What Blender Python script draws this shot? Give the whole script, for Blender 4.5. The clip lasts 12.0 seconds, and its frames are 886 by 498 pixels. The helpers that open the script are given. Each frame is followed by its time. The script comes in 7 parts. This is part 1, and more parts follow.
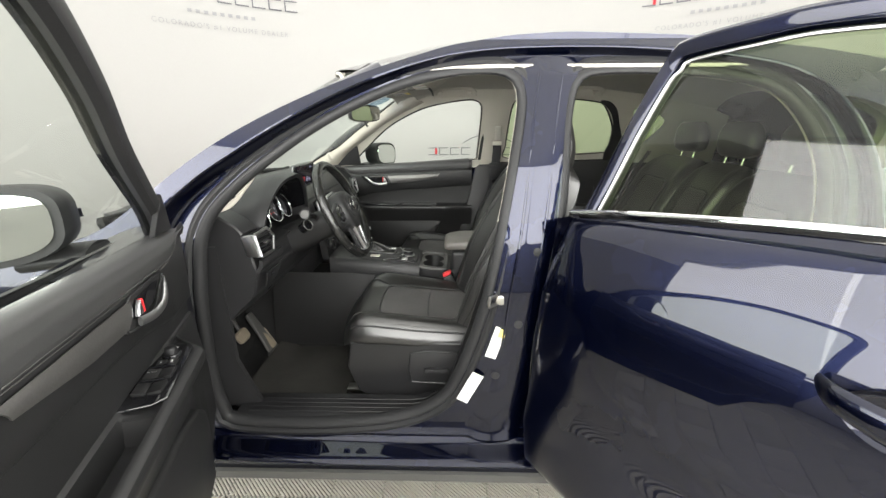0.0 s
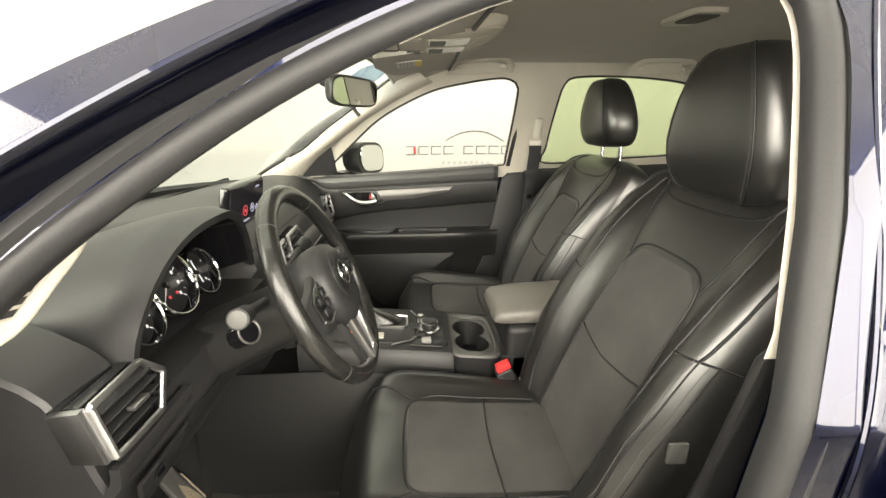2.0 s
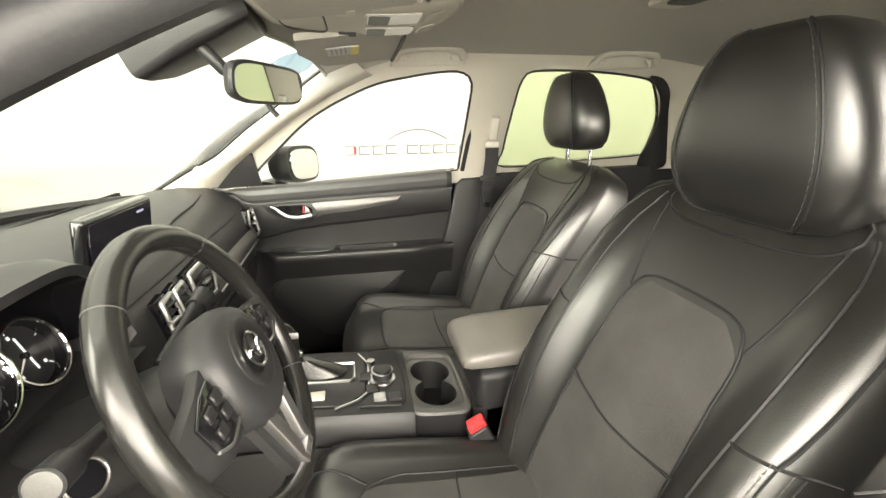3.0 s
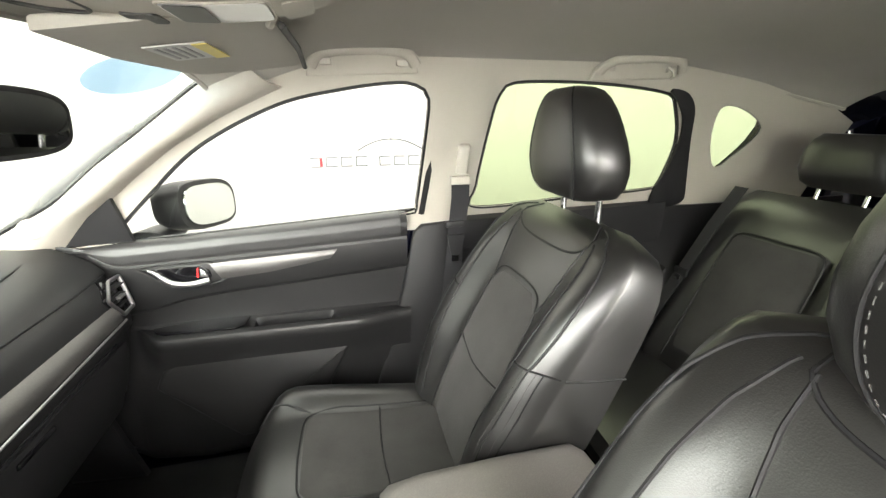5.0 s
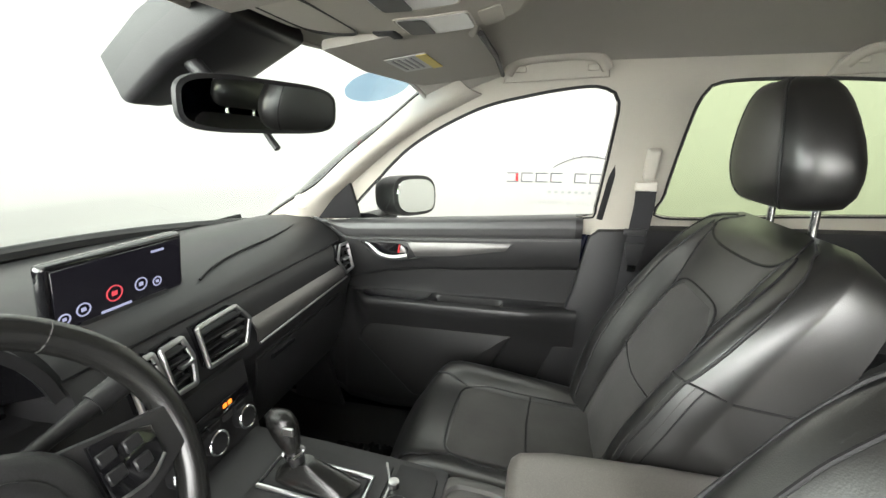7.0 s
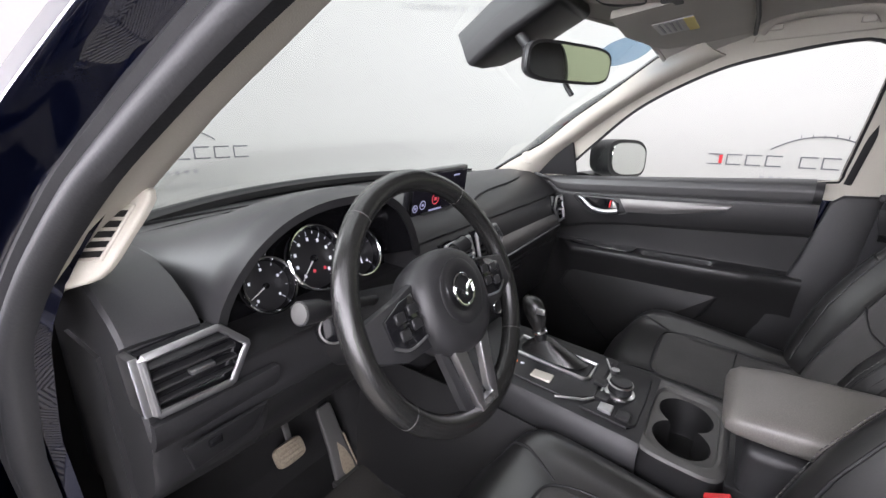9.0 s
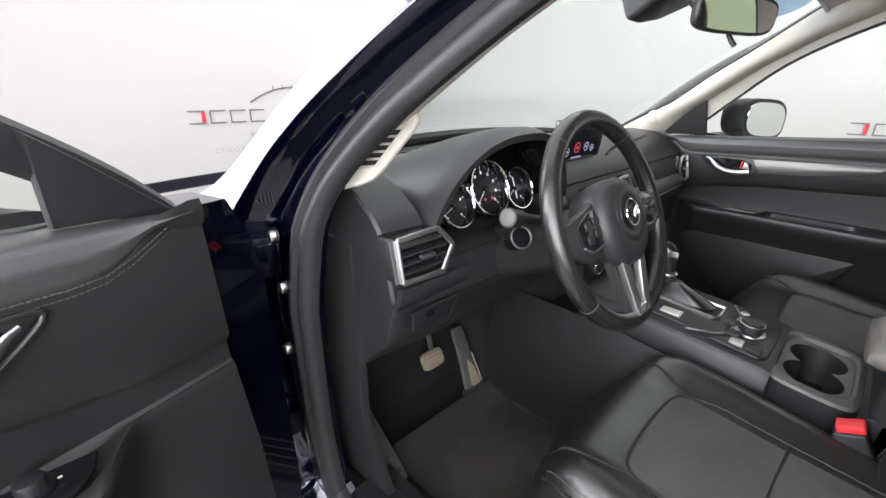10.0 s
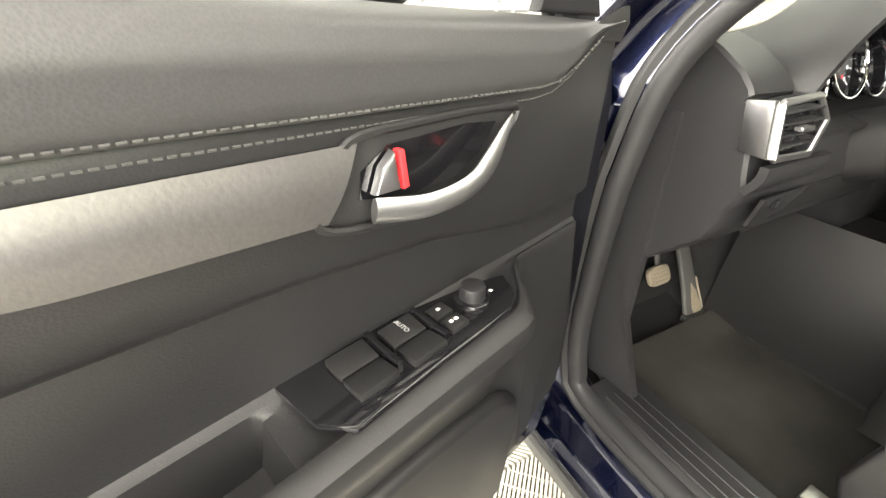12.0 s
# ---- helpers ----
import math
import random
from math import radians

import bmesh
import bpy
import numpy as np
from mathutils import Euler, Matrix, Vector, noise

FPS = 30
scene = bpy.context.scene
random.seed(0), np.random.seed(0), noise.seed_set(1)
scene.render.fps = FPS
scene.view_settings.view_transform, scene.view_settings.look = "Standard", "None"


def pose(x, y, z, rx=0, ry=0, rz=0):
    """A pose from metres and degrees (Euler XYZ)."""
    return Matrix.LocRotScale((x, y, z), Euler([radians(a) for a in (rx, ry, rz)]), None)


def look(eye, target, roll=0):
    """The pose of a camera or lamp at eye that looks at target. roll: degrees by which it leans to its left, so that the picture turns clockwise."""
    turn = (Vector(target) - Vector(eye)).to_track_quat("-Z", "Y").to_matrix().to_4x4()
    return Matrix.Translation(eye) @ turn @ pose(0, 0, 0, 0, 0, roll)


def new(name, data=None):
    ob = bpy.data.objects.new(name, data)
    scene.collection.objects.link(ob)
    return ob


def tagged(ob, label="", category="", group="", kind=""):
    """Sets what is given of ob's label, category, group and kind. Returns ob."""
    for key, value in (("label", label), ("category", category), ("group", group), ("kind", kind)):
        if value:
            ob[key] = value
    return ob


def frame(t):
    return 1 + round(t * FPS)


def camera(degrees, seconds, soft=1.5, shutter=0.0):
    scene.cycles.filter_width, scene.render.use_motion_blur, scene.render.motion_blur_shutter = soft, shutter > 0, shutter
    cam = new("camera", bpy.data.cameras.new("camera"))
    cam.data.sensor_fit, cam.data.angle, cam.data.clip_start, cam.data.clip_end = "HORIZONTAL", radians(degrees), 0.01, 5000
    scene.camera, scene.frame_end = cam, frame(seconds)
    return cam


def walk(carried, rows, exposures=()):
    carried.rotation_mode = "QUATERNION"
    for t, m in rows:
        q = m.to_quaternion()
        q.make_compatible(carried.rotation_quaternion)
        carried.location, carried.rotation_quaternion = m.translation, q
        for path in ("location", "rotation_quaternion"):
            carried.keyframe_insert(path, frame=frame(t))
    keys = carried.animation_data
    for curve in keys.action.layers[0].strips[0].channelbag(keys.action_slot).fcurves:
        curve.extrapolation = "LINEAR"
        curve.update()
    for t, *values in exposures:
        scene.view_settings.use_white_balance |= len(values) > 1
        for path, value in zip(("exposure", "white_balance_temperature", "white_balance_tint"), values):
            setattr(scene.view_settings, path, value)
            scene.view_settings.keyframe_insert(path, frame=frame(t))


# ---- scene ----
cam = camera(93.3, 12.0)
PATH = [
    (0, (1.67, -1.933, 1.375), (1.618, -0.022, 0.786), -0.2),
    (0.5, (1.572, -1.71, 1.378), (1.533, 0.199, 0.784), -0.1),
    (1, (1.509, -1.485, 1.349), (1.49, 0.423, 0.749), -0.4),
    (1.5, (1.441, -1.262, 1.335), (1.475, 0.644, 0.731), -0.4),
    (2, (1.422, -1.114, 1.345), (1.542, 0.789, 0.743), -0.2),
    (2.5, (1.398, -1.0, 1.366), (1.649, 0.887, 0.752), -0.2),
    (3, (1.425, -0.876, 1.351), (1.8, 0.99, 0.736), -0.3),
    (3.6, (1.502, -0.688, 1.342), (1.996, 1.151, 0.728), -0.3),
    (5.5, (1.649, -0.432, 1.434), (2.021, 1.442, 0.841), 0.1),
    (6, (1.688, -0.454, 1.44), (1.81, 1.46, 0.873), -0.3),
    (6.5, (1.686, -0.484, 1.42), (1.526, 1.437, 0.888), -0.2),
    (7, (1.648, -0.534, 1.364), (1.22, 1.351, 0.851), 0.2),
    (9, (1.574, -0.844, 1.3), (0.482, 0.724, 0.711), 0.4),
    (9.5, (1.569, -0.947, 1.284), (0.343, 0.496, 0.64), 0.3),
    (10, (1.548, -1.079, 1.265), (0.214, 0.224, 0.542), 0.5),
    (10.5, (1.502, -1.158, 1.225), (0.079, -0.006, 0.419), 0.5),
    (11, (1.423, -1.241, 1.189), (-0.047, -0.229, 0.286), 0.7),
    (11.5, (1.368, -1.301, 1.167), (-0.136, -0.402, 0.202), 0.5),
    (12, (1.335, -1.333, 1.143), (-0.182, -0.524, 0.121), 0.6),
]
EXPOSE = [(0.0, -0.22, 6250, 10), (1.0, 0.0, 6750, 10), (1.5, 0.18, 6900, 10), (2.5, 0.76, 7150, 10), (3.6, 1.0, 6700, 10), (6.0, 1.18, 6350, 12), (7.0, 0.66, 6200, 10), (9.0, 0.06, 5900, 22), (10.0, 0.06, 5900, 18), (11.0, 0.84, 6450, 10), (12.0, 1.02, 6750, 10)]
walk(cam, [(t, look(eye, target, roll)) for t, eye, target, roll in PATH], EXPOSE)

# ---- light ----
world = bpy.data.worlds.new("world")
scene.world = world
world.use_nodes = True
world.node_tree.nodes["Background"].inputs[0].default_value = (0.9, 0.93, 1.0, 1)
world.node_tree.nodes["Background"].inputs[1].default_value = 0.15

CX, CY, RAD, CEIL = 1.9, 0.0, 4.2, 3.5   # the round photo booth: middle, radius, height


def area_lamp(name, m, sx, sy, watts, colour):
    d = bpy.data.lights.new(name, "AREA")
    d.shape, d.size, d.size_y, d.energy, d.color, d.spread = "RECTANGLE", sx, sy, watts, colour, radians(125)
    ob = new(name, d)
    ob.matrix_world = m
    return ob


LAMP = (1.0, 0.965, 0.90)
# Unseen: tall soft panels round driver's side and tail, plus an added glowing ceiling.
# First three follow reflections in the rear door; the others are added cabin light.
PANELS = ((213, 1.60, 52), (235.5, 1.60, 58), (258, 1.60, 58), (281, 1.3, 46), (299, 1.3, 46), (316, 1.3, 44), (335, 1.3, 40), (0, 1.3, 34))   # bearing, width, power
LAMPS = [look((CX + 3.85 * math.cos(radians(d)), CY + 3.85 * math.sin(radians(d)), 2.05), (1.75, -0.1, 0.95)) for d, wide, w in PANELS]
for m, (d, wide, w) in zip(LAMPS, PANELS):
    area_lamp("unseen_panel_light", m @ pose(0, 0, -0.03), wide, 2.5, w, LAMP)

# ---- materials ----


def mat(name, base, rough=0.5, metal=0.0, bump=0.0, scale=60.0, vary=0.12, coat=0.0, kind="noise", spec=0.5, sheen=0.0, coarse=4.0, emit=None, power=0.0, coat_rough=0.03):
    m = bpy.data.materials.new(name)
    m.use_nodes = True
    nt = m.node_tree
    n, l = nt.nodes, nt.links
    b = n["Principled BSDF"]
    b.inputs["Roughness"].default_value = rough
    b.inputs["Metallic"].default_value = metal
    b.inputs["Specular IOR Level"].default_value = spec
    b.inputs["Coat Weight"].default_value = coat
    b.inputs["Coat Roughness"].default_value = coat_rough
    b.inputs["Sheen Weight"].default_value = sheen
    tc = n.new("ShaderNodeTexCoord")
    big = n.new("ShaderNodeTexNoise")
    big.inputs["Scale"].default_value, big.inputs["Detail"].default_value = coarse, 4
    l.new(tc.outputs["Object"], big.inputs["Vector"])
    fine = n.new("ShaderNodeTexVoronoi" if kind == "grain" else "ShaderNodeTexNoise")
    fine.inputs["Scale"].default_value = scale
    l.new(tc.outputs["Object"], fine.inputs["Vector"])
    fo = fine.outputs["Distance"] if kind == "grain" else fine.outputs["Fac"]
    add = n.new("ShaderNodeMath")
    add.operation = "ADD"
    l.new(big.outputs["Fac"], add.inputs[0])
    l.new(fo, add.inputs[1])
    mr = n.new("ShaderNodeMapRange")
    mr.inputs["From Min"].default_value, mr.inputs["From Max"].default_value = 0.55, 1.45
    l.new(add.outputs[0], mr.inputs["Value"])
    mix = n.new("ShaderNodeMix")
    mix.data_type = "RGBA"
    mix.inputs["A"].default_value = (*[c * (1 - vary) for c in base], 1)
    mix.inputs["B"].default_value = (*[min(1, c * (1 + vary)) for c in base], 1)
    l.new(mr.outputs[0], mix.inputs["Factor"])
    l.new(mix.outputs["Result"], b.inputs["Base Color"])
    rr = n.new("ShaderNodeMapRange")
    rr.inputs["To Min"].default_value, rr.inputs["To Max"].default_value = max(0.02, rough * 0.88), min(1, rough * 1.12)
    l.new(big.outputs["Fac"], rr.inputs["Value"])
    l.new(rr.outputs[0], b.inputs["Roughness"])
    if bump:
        bp = n.new("ShaderNodeBump")
        bp.inputs["Strength"].default_value, bp.inputs["Distance"].default_value = bump, 0.0012
        l.new(fo, bp.inputs["Height"])
        l.new(bp.outputs[0], b.inputs["Normal"])
    if emit:
        b.inputs["Emission Color"].default_value = (*emit, 1)
        b.inputs["Emission Strength"].default_value = power
    return m


def glass_mat(name, tint, gloss=0.0):
    m = bpy.data.materials.new(name)
    m.use_nodes = True
    nt = m.node_tree
    n, l = nt.nodes, nt.links
    n.remove(n["Principled BSDF"])
    tr, gl, lw, mx = n.new("ShaderNodeBsdfTransparent"), n.new("ShaderNodeBsdfGlossy"), n.new("ShaderNodeLayerWeight"), n.new("ShaderNodeMixShader")
    pw, fr = n.new("ShaderNodeMath"), n.new("ShaderNodeMath")
    tr.inputs[0].default_value = (*tint, 1)
    gl.inputs["Roughness"].default_value = 0.02
    pw.operation, fr.operation = "POWER", "MULTIPLY_ADD"
    pw.inputs[1].default_value = 5.0
    fr.inputs[1].default_value, fr.inputs[2].default_value, fr.use_clamp = 0.9, 0.055 + gloss, True
    l.new(lw.outputs["Facing"], pw.inputs[0])
    l.new(pw.outputs[0], fr.inputs[0])
    l.new(fr.outputs[0], mx.inputs[0])
    l.new(tr.outputs[0], mx.inputs[1])
    l.new(gl.outputs[0], mx.inputs[2])
    l.new(mx.outputs[0], n["Material Output"].inputs[0])
    return m


PAINT = mat("navy_metallic_paint", (0.0016, 0.0034, 0.0185), 0.28, 0.88, 0, 900, 0.12, coat=1.0, coat_rough=0.015)
LEATHER = mat("black_leather", (0.010, 0.0098, 0.0094), 0.34, 0, 0.10, 600, 0.2, kind="grain", spec=1.05)
LOWBLACK = mat("dull_black_plastic", (0.011, 0.011, 0.0112), 0.48, 0, 0.10, 500, 0.15, kind="grain", spec=0.35)
CUPGREY = mat("mid_grey_plastic", (0.070, 0.069, 0.066), 0.5, 0, 0.08, 500, 0.08, kind="grain")
WORN = mat("worn_grey_leather", (0.135, 0.126, 0.115), 0.42, 0, 0.08, 600, 0.22, kind="grain", spec=0.7, coarse=9.0)
MATTING = mat("charcoal_floor_matting", (0.034, 0.033, 0.030), 0.97, 0, 0.9, 700, 0.55, spec=0.1, coarse=7.0)
SUEDE = mat("charcoal_suede", (0.050, 0.0487, 0.0465), 0.95, 0, 0.3, 700, 0.42, sheen=0.10, spec=0.2, coarse=11.0)
RIMLEATHER = mat("smooth_black_leather", (0.011, 0.011, 0.0105), 0.26, 0, 0.05, 700, 0.2, kind="grain", spec=0.6)
PLASTIC = mat("black_soft_plastic", (0.019, 0.019, 0.0198), 0.42, 0, 0.10, 600, 0.15, kind="grain", spec=0.36)
PLASTIC_HARD = mat("dark_hard_plastic", (0.014, 0.014, 0.0147), 0.38, 0, 0.10, 450, 0.15, kind="grain", spec=0.36)
GLOSS = mat("gloss_black", (0.006, 0.006, 0.007), 0.08, 0, 0, 60, 0.1, coat=0.5)
DOORBLACK = mat("black_door_plastic", (0.015, 0.015, 0.0153), 0.40, 0, 0.08, 600, 0.15, kind="grain", spec=0.45)
PAD = mat("dark_grey_padding", (0.040, 0.040, 0.040), 0.42, 0, 0.08, 600, 0.15, kind="grain", spec=0.6)
TRIM = mat("brushed_dark_silver", (0.17, 0.165, 0.16), 0.42, 0.8, 0.15, 300, 0.12)
GATE = mat("dull_chrome", (0.50, 0.50, 0.50), 0.30, 1.0, 0.05, 200, 0.08)
SATIN = mat("satin_silver", (0.47, 0.47, 0.475), 0.36, 1.0, 0, 100, 0.06)
CHROME = mat("chrome", (0.85, 0.86, 0.87), 0.08, 1.0, 0, 100, 0.03)
FABRIC = mat("grey_beige_headliner", (0.43, 0.41, 0.365), 0.97, 0, 0.5, 1100, 0.08, sheen=0.1, spec=0.1)
BEIGE = mat("beige_pillar_plastic", (0.47, 0.445, 0.385), 0.6, 0, 0.25, 700, 0.05, kind="grain")
BEIGE_LIGHT = mat("light_grey_plastic", (0.53, 0.505, 0.445), 0.5, 0, 0.1, 500, 0.04)
RUBBER = mat("grey_rubber_seal", (0.017, 0.0172, 0.018), 0.50, 0, 0.15, 300, 0.2, spec=0.28)
CARPET = mat("black_carpet", (0.018, 0.018, 0.018), 0.98, 0, 0.9, 900, 0.5, spec=0.1)
BELT = mat("black_webbing", (0.018, 0.018, 0.02), 0.8, 0, 0.5, 800, 0.2)
CLAD = mat("grey_cladding", (0.055, 0.055, 0.052), 0.62, 0, 0.4, 500, 0.15, kind="grain")
RED = mat("red_plastic", (0.62, 0.03, 0.035), 0.4, 0, 0, 50, 0.05)
WHITE_LABEL = mat("white_label", (0.58, 0.58, 0.56), 0.5, 0, 0, 50, 0.04)
YELLOW = mat("yellow_print", (0.75, 0.62, 0.15), 0.5, 0, 0, 50, 0.05)
GREY_PRINT = mat("grey_print", (0.35, 0.35, 0.36), 0.6, 0, 0, 50, 0.05)
THREAD = mat("grey_thread", (0.07, 0.069, 0.066), 0.8, 0, 0, 80, 0.2)
WALLPAINT = mat("white_wall", (0.46, 0.455, 0.44), 0.55, 0, 0.08, 60, 0.02, coarse=0.8)
CEILPAINT = mat("white_ceiling", (0.78, 0.78, 0.76), 0.8, 0, 0.1, 60, 0.03)
FLOORTILE = mat("beige_grey_tile", (0.36, 0.345, 0.30), 0.45, 0, 0.2, 200, 0.10)
DARKFLOOR = mat("dark_floor_gap", (0.05, 0.047, 0.04), 0.8, 0, 0.2, 100, 0.2)
PEDALRUB = mat("worn_pedal_rubber", (0.24, 0.205, 0.15), 0.6, 0.2, 0.4, 200, 0.4)
STEEL = mat("zinc_steel", (0.50, 0.49, 0.46), 0.3, 1.0, 0.1, 200, 0.12)
INK = mat("dark_grey_ink", (0.15, 0.15, 0.165), 0.7, 0, 0, 50, 0.05)
INKRED = mat("red_ink", (0.62, 0.03, 0.04), 0.7, 0, 0, 50, 0.05)
# glow of the unseen light panels
LAMPGLOW = mat("unseen_panel_glow", (0.9, 0.9, 0.88), 0.6, emit=LAMP, power=2.4)
# added emission on the unseen ceiling, for soft overall light
CEILGLOW = mat("added_ceiling_glow", (0.85, 0.85, 0.83), 0.7, emit=LAMP, power=1.3)
SCREEN = mat("screen_glow", (0.01, 0.01, 0.012), 0.15, emit=(0.016, 0.012, 0.022), power=0.15)
ICON = mat("icon_glow", (0.1, 0.1, 0.12), 0.4, emit=(0.55, 0.55, 0.8), power=0.45)
ICONRED = mat("red_icon_glow", (0.2, 0.02, 0.02), 0.4, emit=(1.0, 0.10, 0.13), power=0.42)
ORANGE = mat("orange_glow", (0.2, 0.05, 0.0), 0.4, emit=(1.0, 0.22, 0.02), power=1.6)
DIALMARK = mat("dial_print", (0.55, 0.55, 0.55), 0.5, emit=(0.8, 0.85, 0.9), power=0.4)
DIAL = mat("black_dial", (0.012, 0.012, 0.013), 0.45, 0, 0, 60, 0.1)
MIRROR = mat("mirror_glass", (0.80, 0.82, 0.80), 0.02, 1.0, 0, 60, 0.01)
TYRE = mat("tyre_rubber", (0.018, 0.018, 0.018), 0.8, 0, 0.4, 300, 0.15)
FROSTED = mat("lamp_lens", (0.80, 0.80, 0.78), 0.3, 0, 0, 60, 0.03)
GLASS = glass_mat("clear_glass", (0.90, 0.94, 0.90))
GLASS_WS = glass_mat("windscreen_glass", (0.86, 0.93, 0.88))
GLASS_REAR = glass_mat("green_tinted_glass", (0.47, 0.55, 0.36))

# ---- mesh helpers ----


def V3(*a):
    return Vector(a)


def put(name, bm, material, parent=None, label="", angle=38, recalc=True):
    if recalc:
        bmesh.ops.recalc_face_normals(bm, faces=bm.faces)
    me = bpy.data.meshes.new(name)
    bm.to_mesh(me)
    bm.free()
    me.materials.append(material)
    me.shade_smooth()
    me.set_sharp_from_angle(angle=radians(angle))
    ob = new(name, me)
    if parent is not None:
        ob.parent = parent
    if label:
        ob["label"] = label
    return ob


part = put


def thing(name, label, category, group="", kind="", at=(0, 0, 0)):
    ob = new(name)
    ob.empty_display_size = 0.05
    return tagged(ob, label, category, group, kind)


def loft(rings, closed=True, cap=True, loop=False):
    bm = bmesh.new()
    vs = [[bm.verts.new(p) for p in r] for r in rings]
    n = len(rings[0])
    count = len(vs) if loop else len(vs) - 1
    for i in range(count):
        a, b = vs[i], vs[(i + 1) % len(vs)]
        for j in range(n if closed else n - 1):
            k = (j + 1) % n
            bm.faces.new((a[j], a[k], b[k], b[j]))
    if cap and closed and not loop:
        bm.faces.new(vs[0])
        bm.faces.new(vs[-1])
    return bm


def join(*bms):
    out = bms[0]
    for b in bms[1:]:
        me = bpy.data.meshes.new("tmp")
        b.to_mesh(me)
        b.free()
        out.from_mesh(me)
        bpy.data.meshes.remove(me)
    return out


def spline(pts, n, closed=False):
    """n points at even steps of length along a Catmull-Rom curve."""
    P = [Vector(p) for p in pts]
    m = len(P)
    fine = []
    for i in range(m if closed else m - 1):
        if closed:
            p0, p1, p2, p3 = P[i - 1], P[i], P[(i + 1) % m], P[(i + 2) % m]
        else:
            p0, p1, p2, p3 = P[max(i - 1, 0)], P[i], P[i + 1], P[min(i + 2, m - 1)]
        for k in range(12):
            t = k / 12
            fine.append(0.5 * (2 * p1 + (p2 - p0) * t + (2 * p0 - 5 * p1 + 4 * p2 - p3) * t * t + (3 * p1 - p0 - 3 * p2 + p3) * t ** 3))
    fine.append(P[0] if closed else P[-1])
    d = [0.0]
    for a, b in zip(fine, fine[1:]):
        d.append(d[-1] + (b - a).length)
    out = []
    j = 0
    for k in range(n):
        s = d[-1] * k / (n if closed else n - 1)
        while j < len(d) - 2 and d[j + 1] < s:
            j += 1
        f = (s - d[j]) / max(d[j + 1] - d[j], 1e-9)
        out.append(fine[j].lerp(fine[j + 1], min(1, f)))
    return out


def tube(pts, r, n=8, closed=False, flat=1.0, up=None):
    """A round (or flattened) rod along points; r one radius or one a point."""
    P = [Vector(p) for p in pts]
    m = len(P)
    rr = r if isinstance(r, (list, tuple)) else [r] * m
    rings = []
    ref = Vector(up) if up else None
    side = None
    for i in range(m):
        if closed:
            t = P[(i + 1) % m] - P[i - 1]
        else:
            t = P[min(i + 1, m - 1)] - P[max(i - 1, 0)]
        t.normalize()
        if ref is not None:
            side = t.cross(ref).normalized()
        elif side is None:
            side = t.cross(Vector((0.31, 0.17, 0.93))).normalized()
        else:
            side = (side - t * side.dot(t)).normalized()
        o = side.cross(t).normalized()
        rings.append([P[i] + side * (math.cos(2 * math.pi * k / n) * rr[i]) + o * (math.sin(2 * math.pi * k / n) * rr[i] * flat) for k in range(n)])
    return loft(rings, True, not closed, closed)


def box(c, s, bev=0.004, seg=2, rot=None):
    bm = bmesh.new()
    bmesh.ops.create_cube(bm, size=1.0)
    bmesh.ops.scale(bm, vec=s, verts=bm.verts)
    if bev:
        bmesh.ops.bevel(bm, geom=bm.edges[:], offset=min(bev, min(s) * 0.48), segments=seg, affect="EDGES", profile=0.6)
    if rot is not None:
        bmesh.ops.transform(bm, matrix=rot.to_4x4(), verts=bm.verts)
    bmesh.ops.translate(bm, vec=c, verts=bm.verts)
    return bm


def rod(a, b, r, n=16, r2=None):
    a, b = Vector(a), Vector(b)
    return tube([a, a.lerp(b, 0.5), b], [r, (r + (r2 or r)) / 2, r2 or r], n)


def plate(outline, depth, bev=0.002, seg=2):
    """A flat outline of 3D points made solid along depth, with rounded front edges."""
    bm = bmesh.new()
    f = bm.faces.new([bm.verts.new(p) for p in outline])
    ex = bmesh.ops.extrude_face_region(bm, geom=[f])
    top = [v for v in ex["geom"] if isinstance(v, bmesh.types.BMVert)]
    bmesh.ops.translate(bm, vec=depth, verts=top)
    if bev:
        es = [e for e in bm.edges if all(v in top for v in e.verts)]
        bmesh.ops.bevel(bm, geom=es, offset=bev, segments=seg, affect="EDGES", profile=0.5)
    return bm


def surf(fn, nu, nv, thick=0.0):
    bm = bmesh.new()
    g = [[bm.verts.new(fn(i / nu, j / nv)) for j in range(nv + 1)] for i in range(nu + 1)]
    for i in range(nu):
        for j in range(nv):
            bm.faces.new((g[i][j], g[i + 1][j], g[i + 1][j + 1], g[i][j + 1]))
    if thick:
        bmesh.ops.recalc_face_normals(bm, faces=bm.faces)
        bmesh.ops.solidify(bm, geom=bm.faces[:], thickness=thick)
    return bm


def turned(bm, m):
    bmesh.ops.transform(bm, matrix=m, verts=bm.verts)
    return bm


def flip(bm):
    """Mirror to the other side of the car."""
    bmesh.ops.scale(bm, vec=(1, -1, 1), verts=bm.verts)
    bmesh.ops.reverse_faces(bm, faces=bm.faces)
    return bm


def disc(c, normal, r, depth, n=28, bev=0.0015):
    nrm = Vector(normal).normalized()
    q = nrm.to_track_quat("Z", "Y").to_matrix()
    c = Vector(c)
    return plate([c + q @ Vector((math.cos(2 * math.pi * k / n) * r, math.sin(2 * math.pi * k / n) * r, 0)) for k in range(n)], nrm * depth, bev)


def ring(c, normal, r, w, n=40, m=8):
    q = Vector(normal).normalized().to_track_quat("Z", "Y").to_matrix()
    c = Vector(c)
    return tube([c + q @ Vector((math.cos(2 * math.pi * k / n) * r, math.sin(2 * math.pi * k / n) * r, 0)) for k in range(n)], w, m, True)


def interp(x, xs, ys):
    return float(np.interp(x, xs, ys))


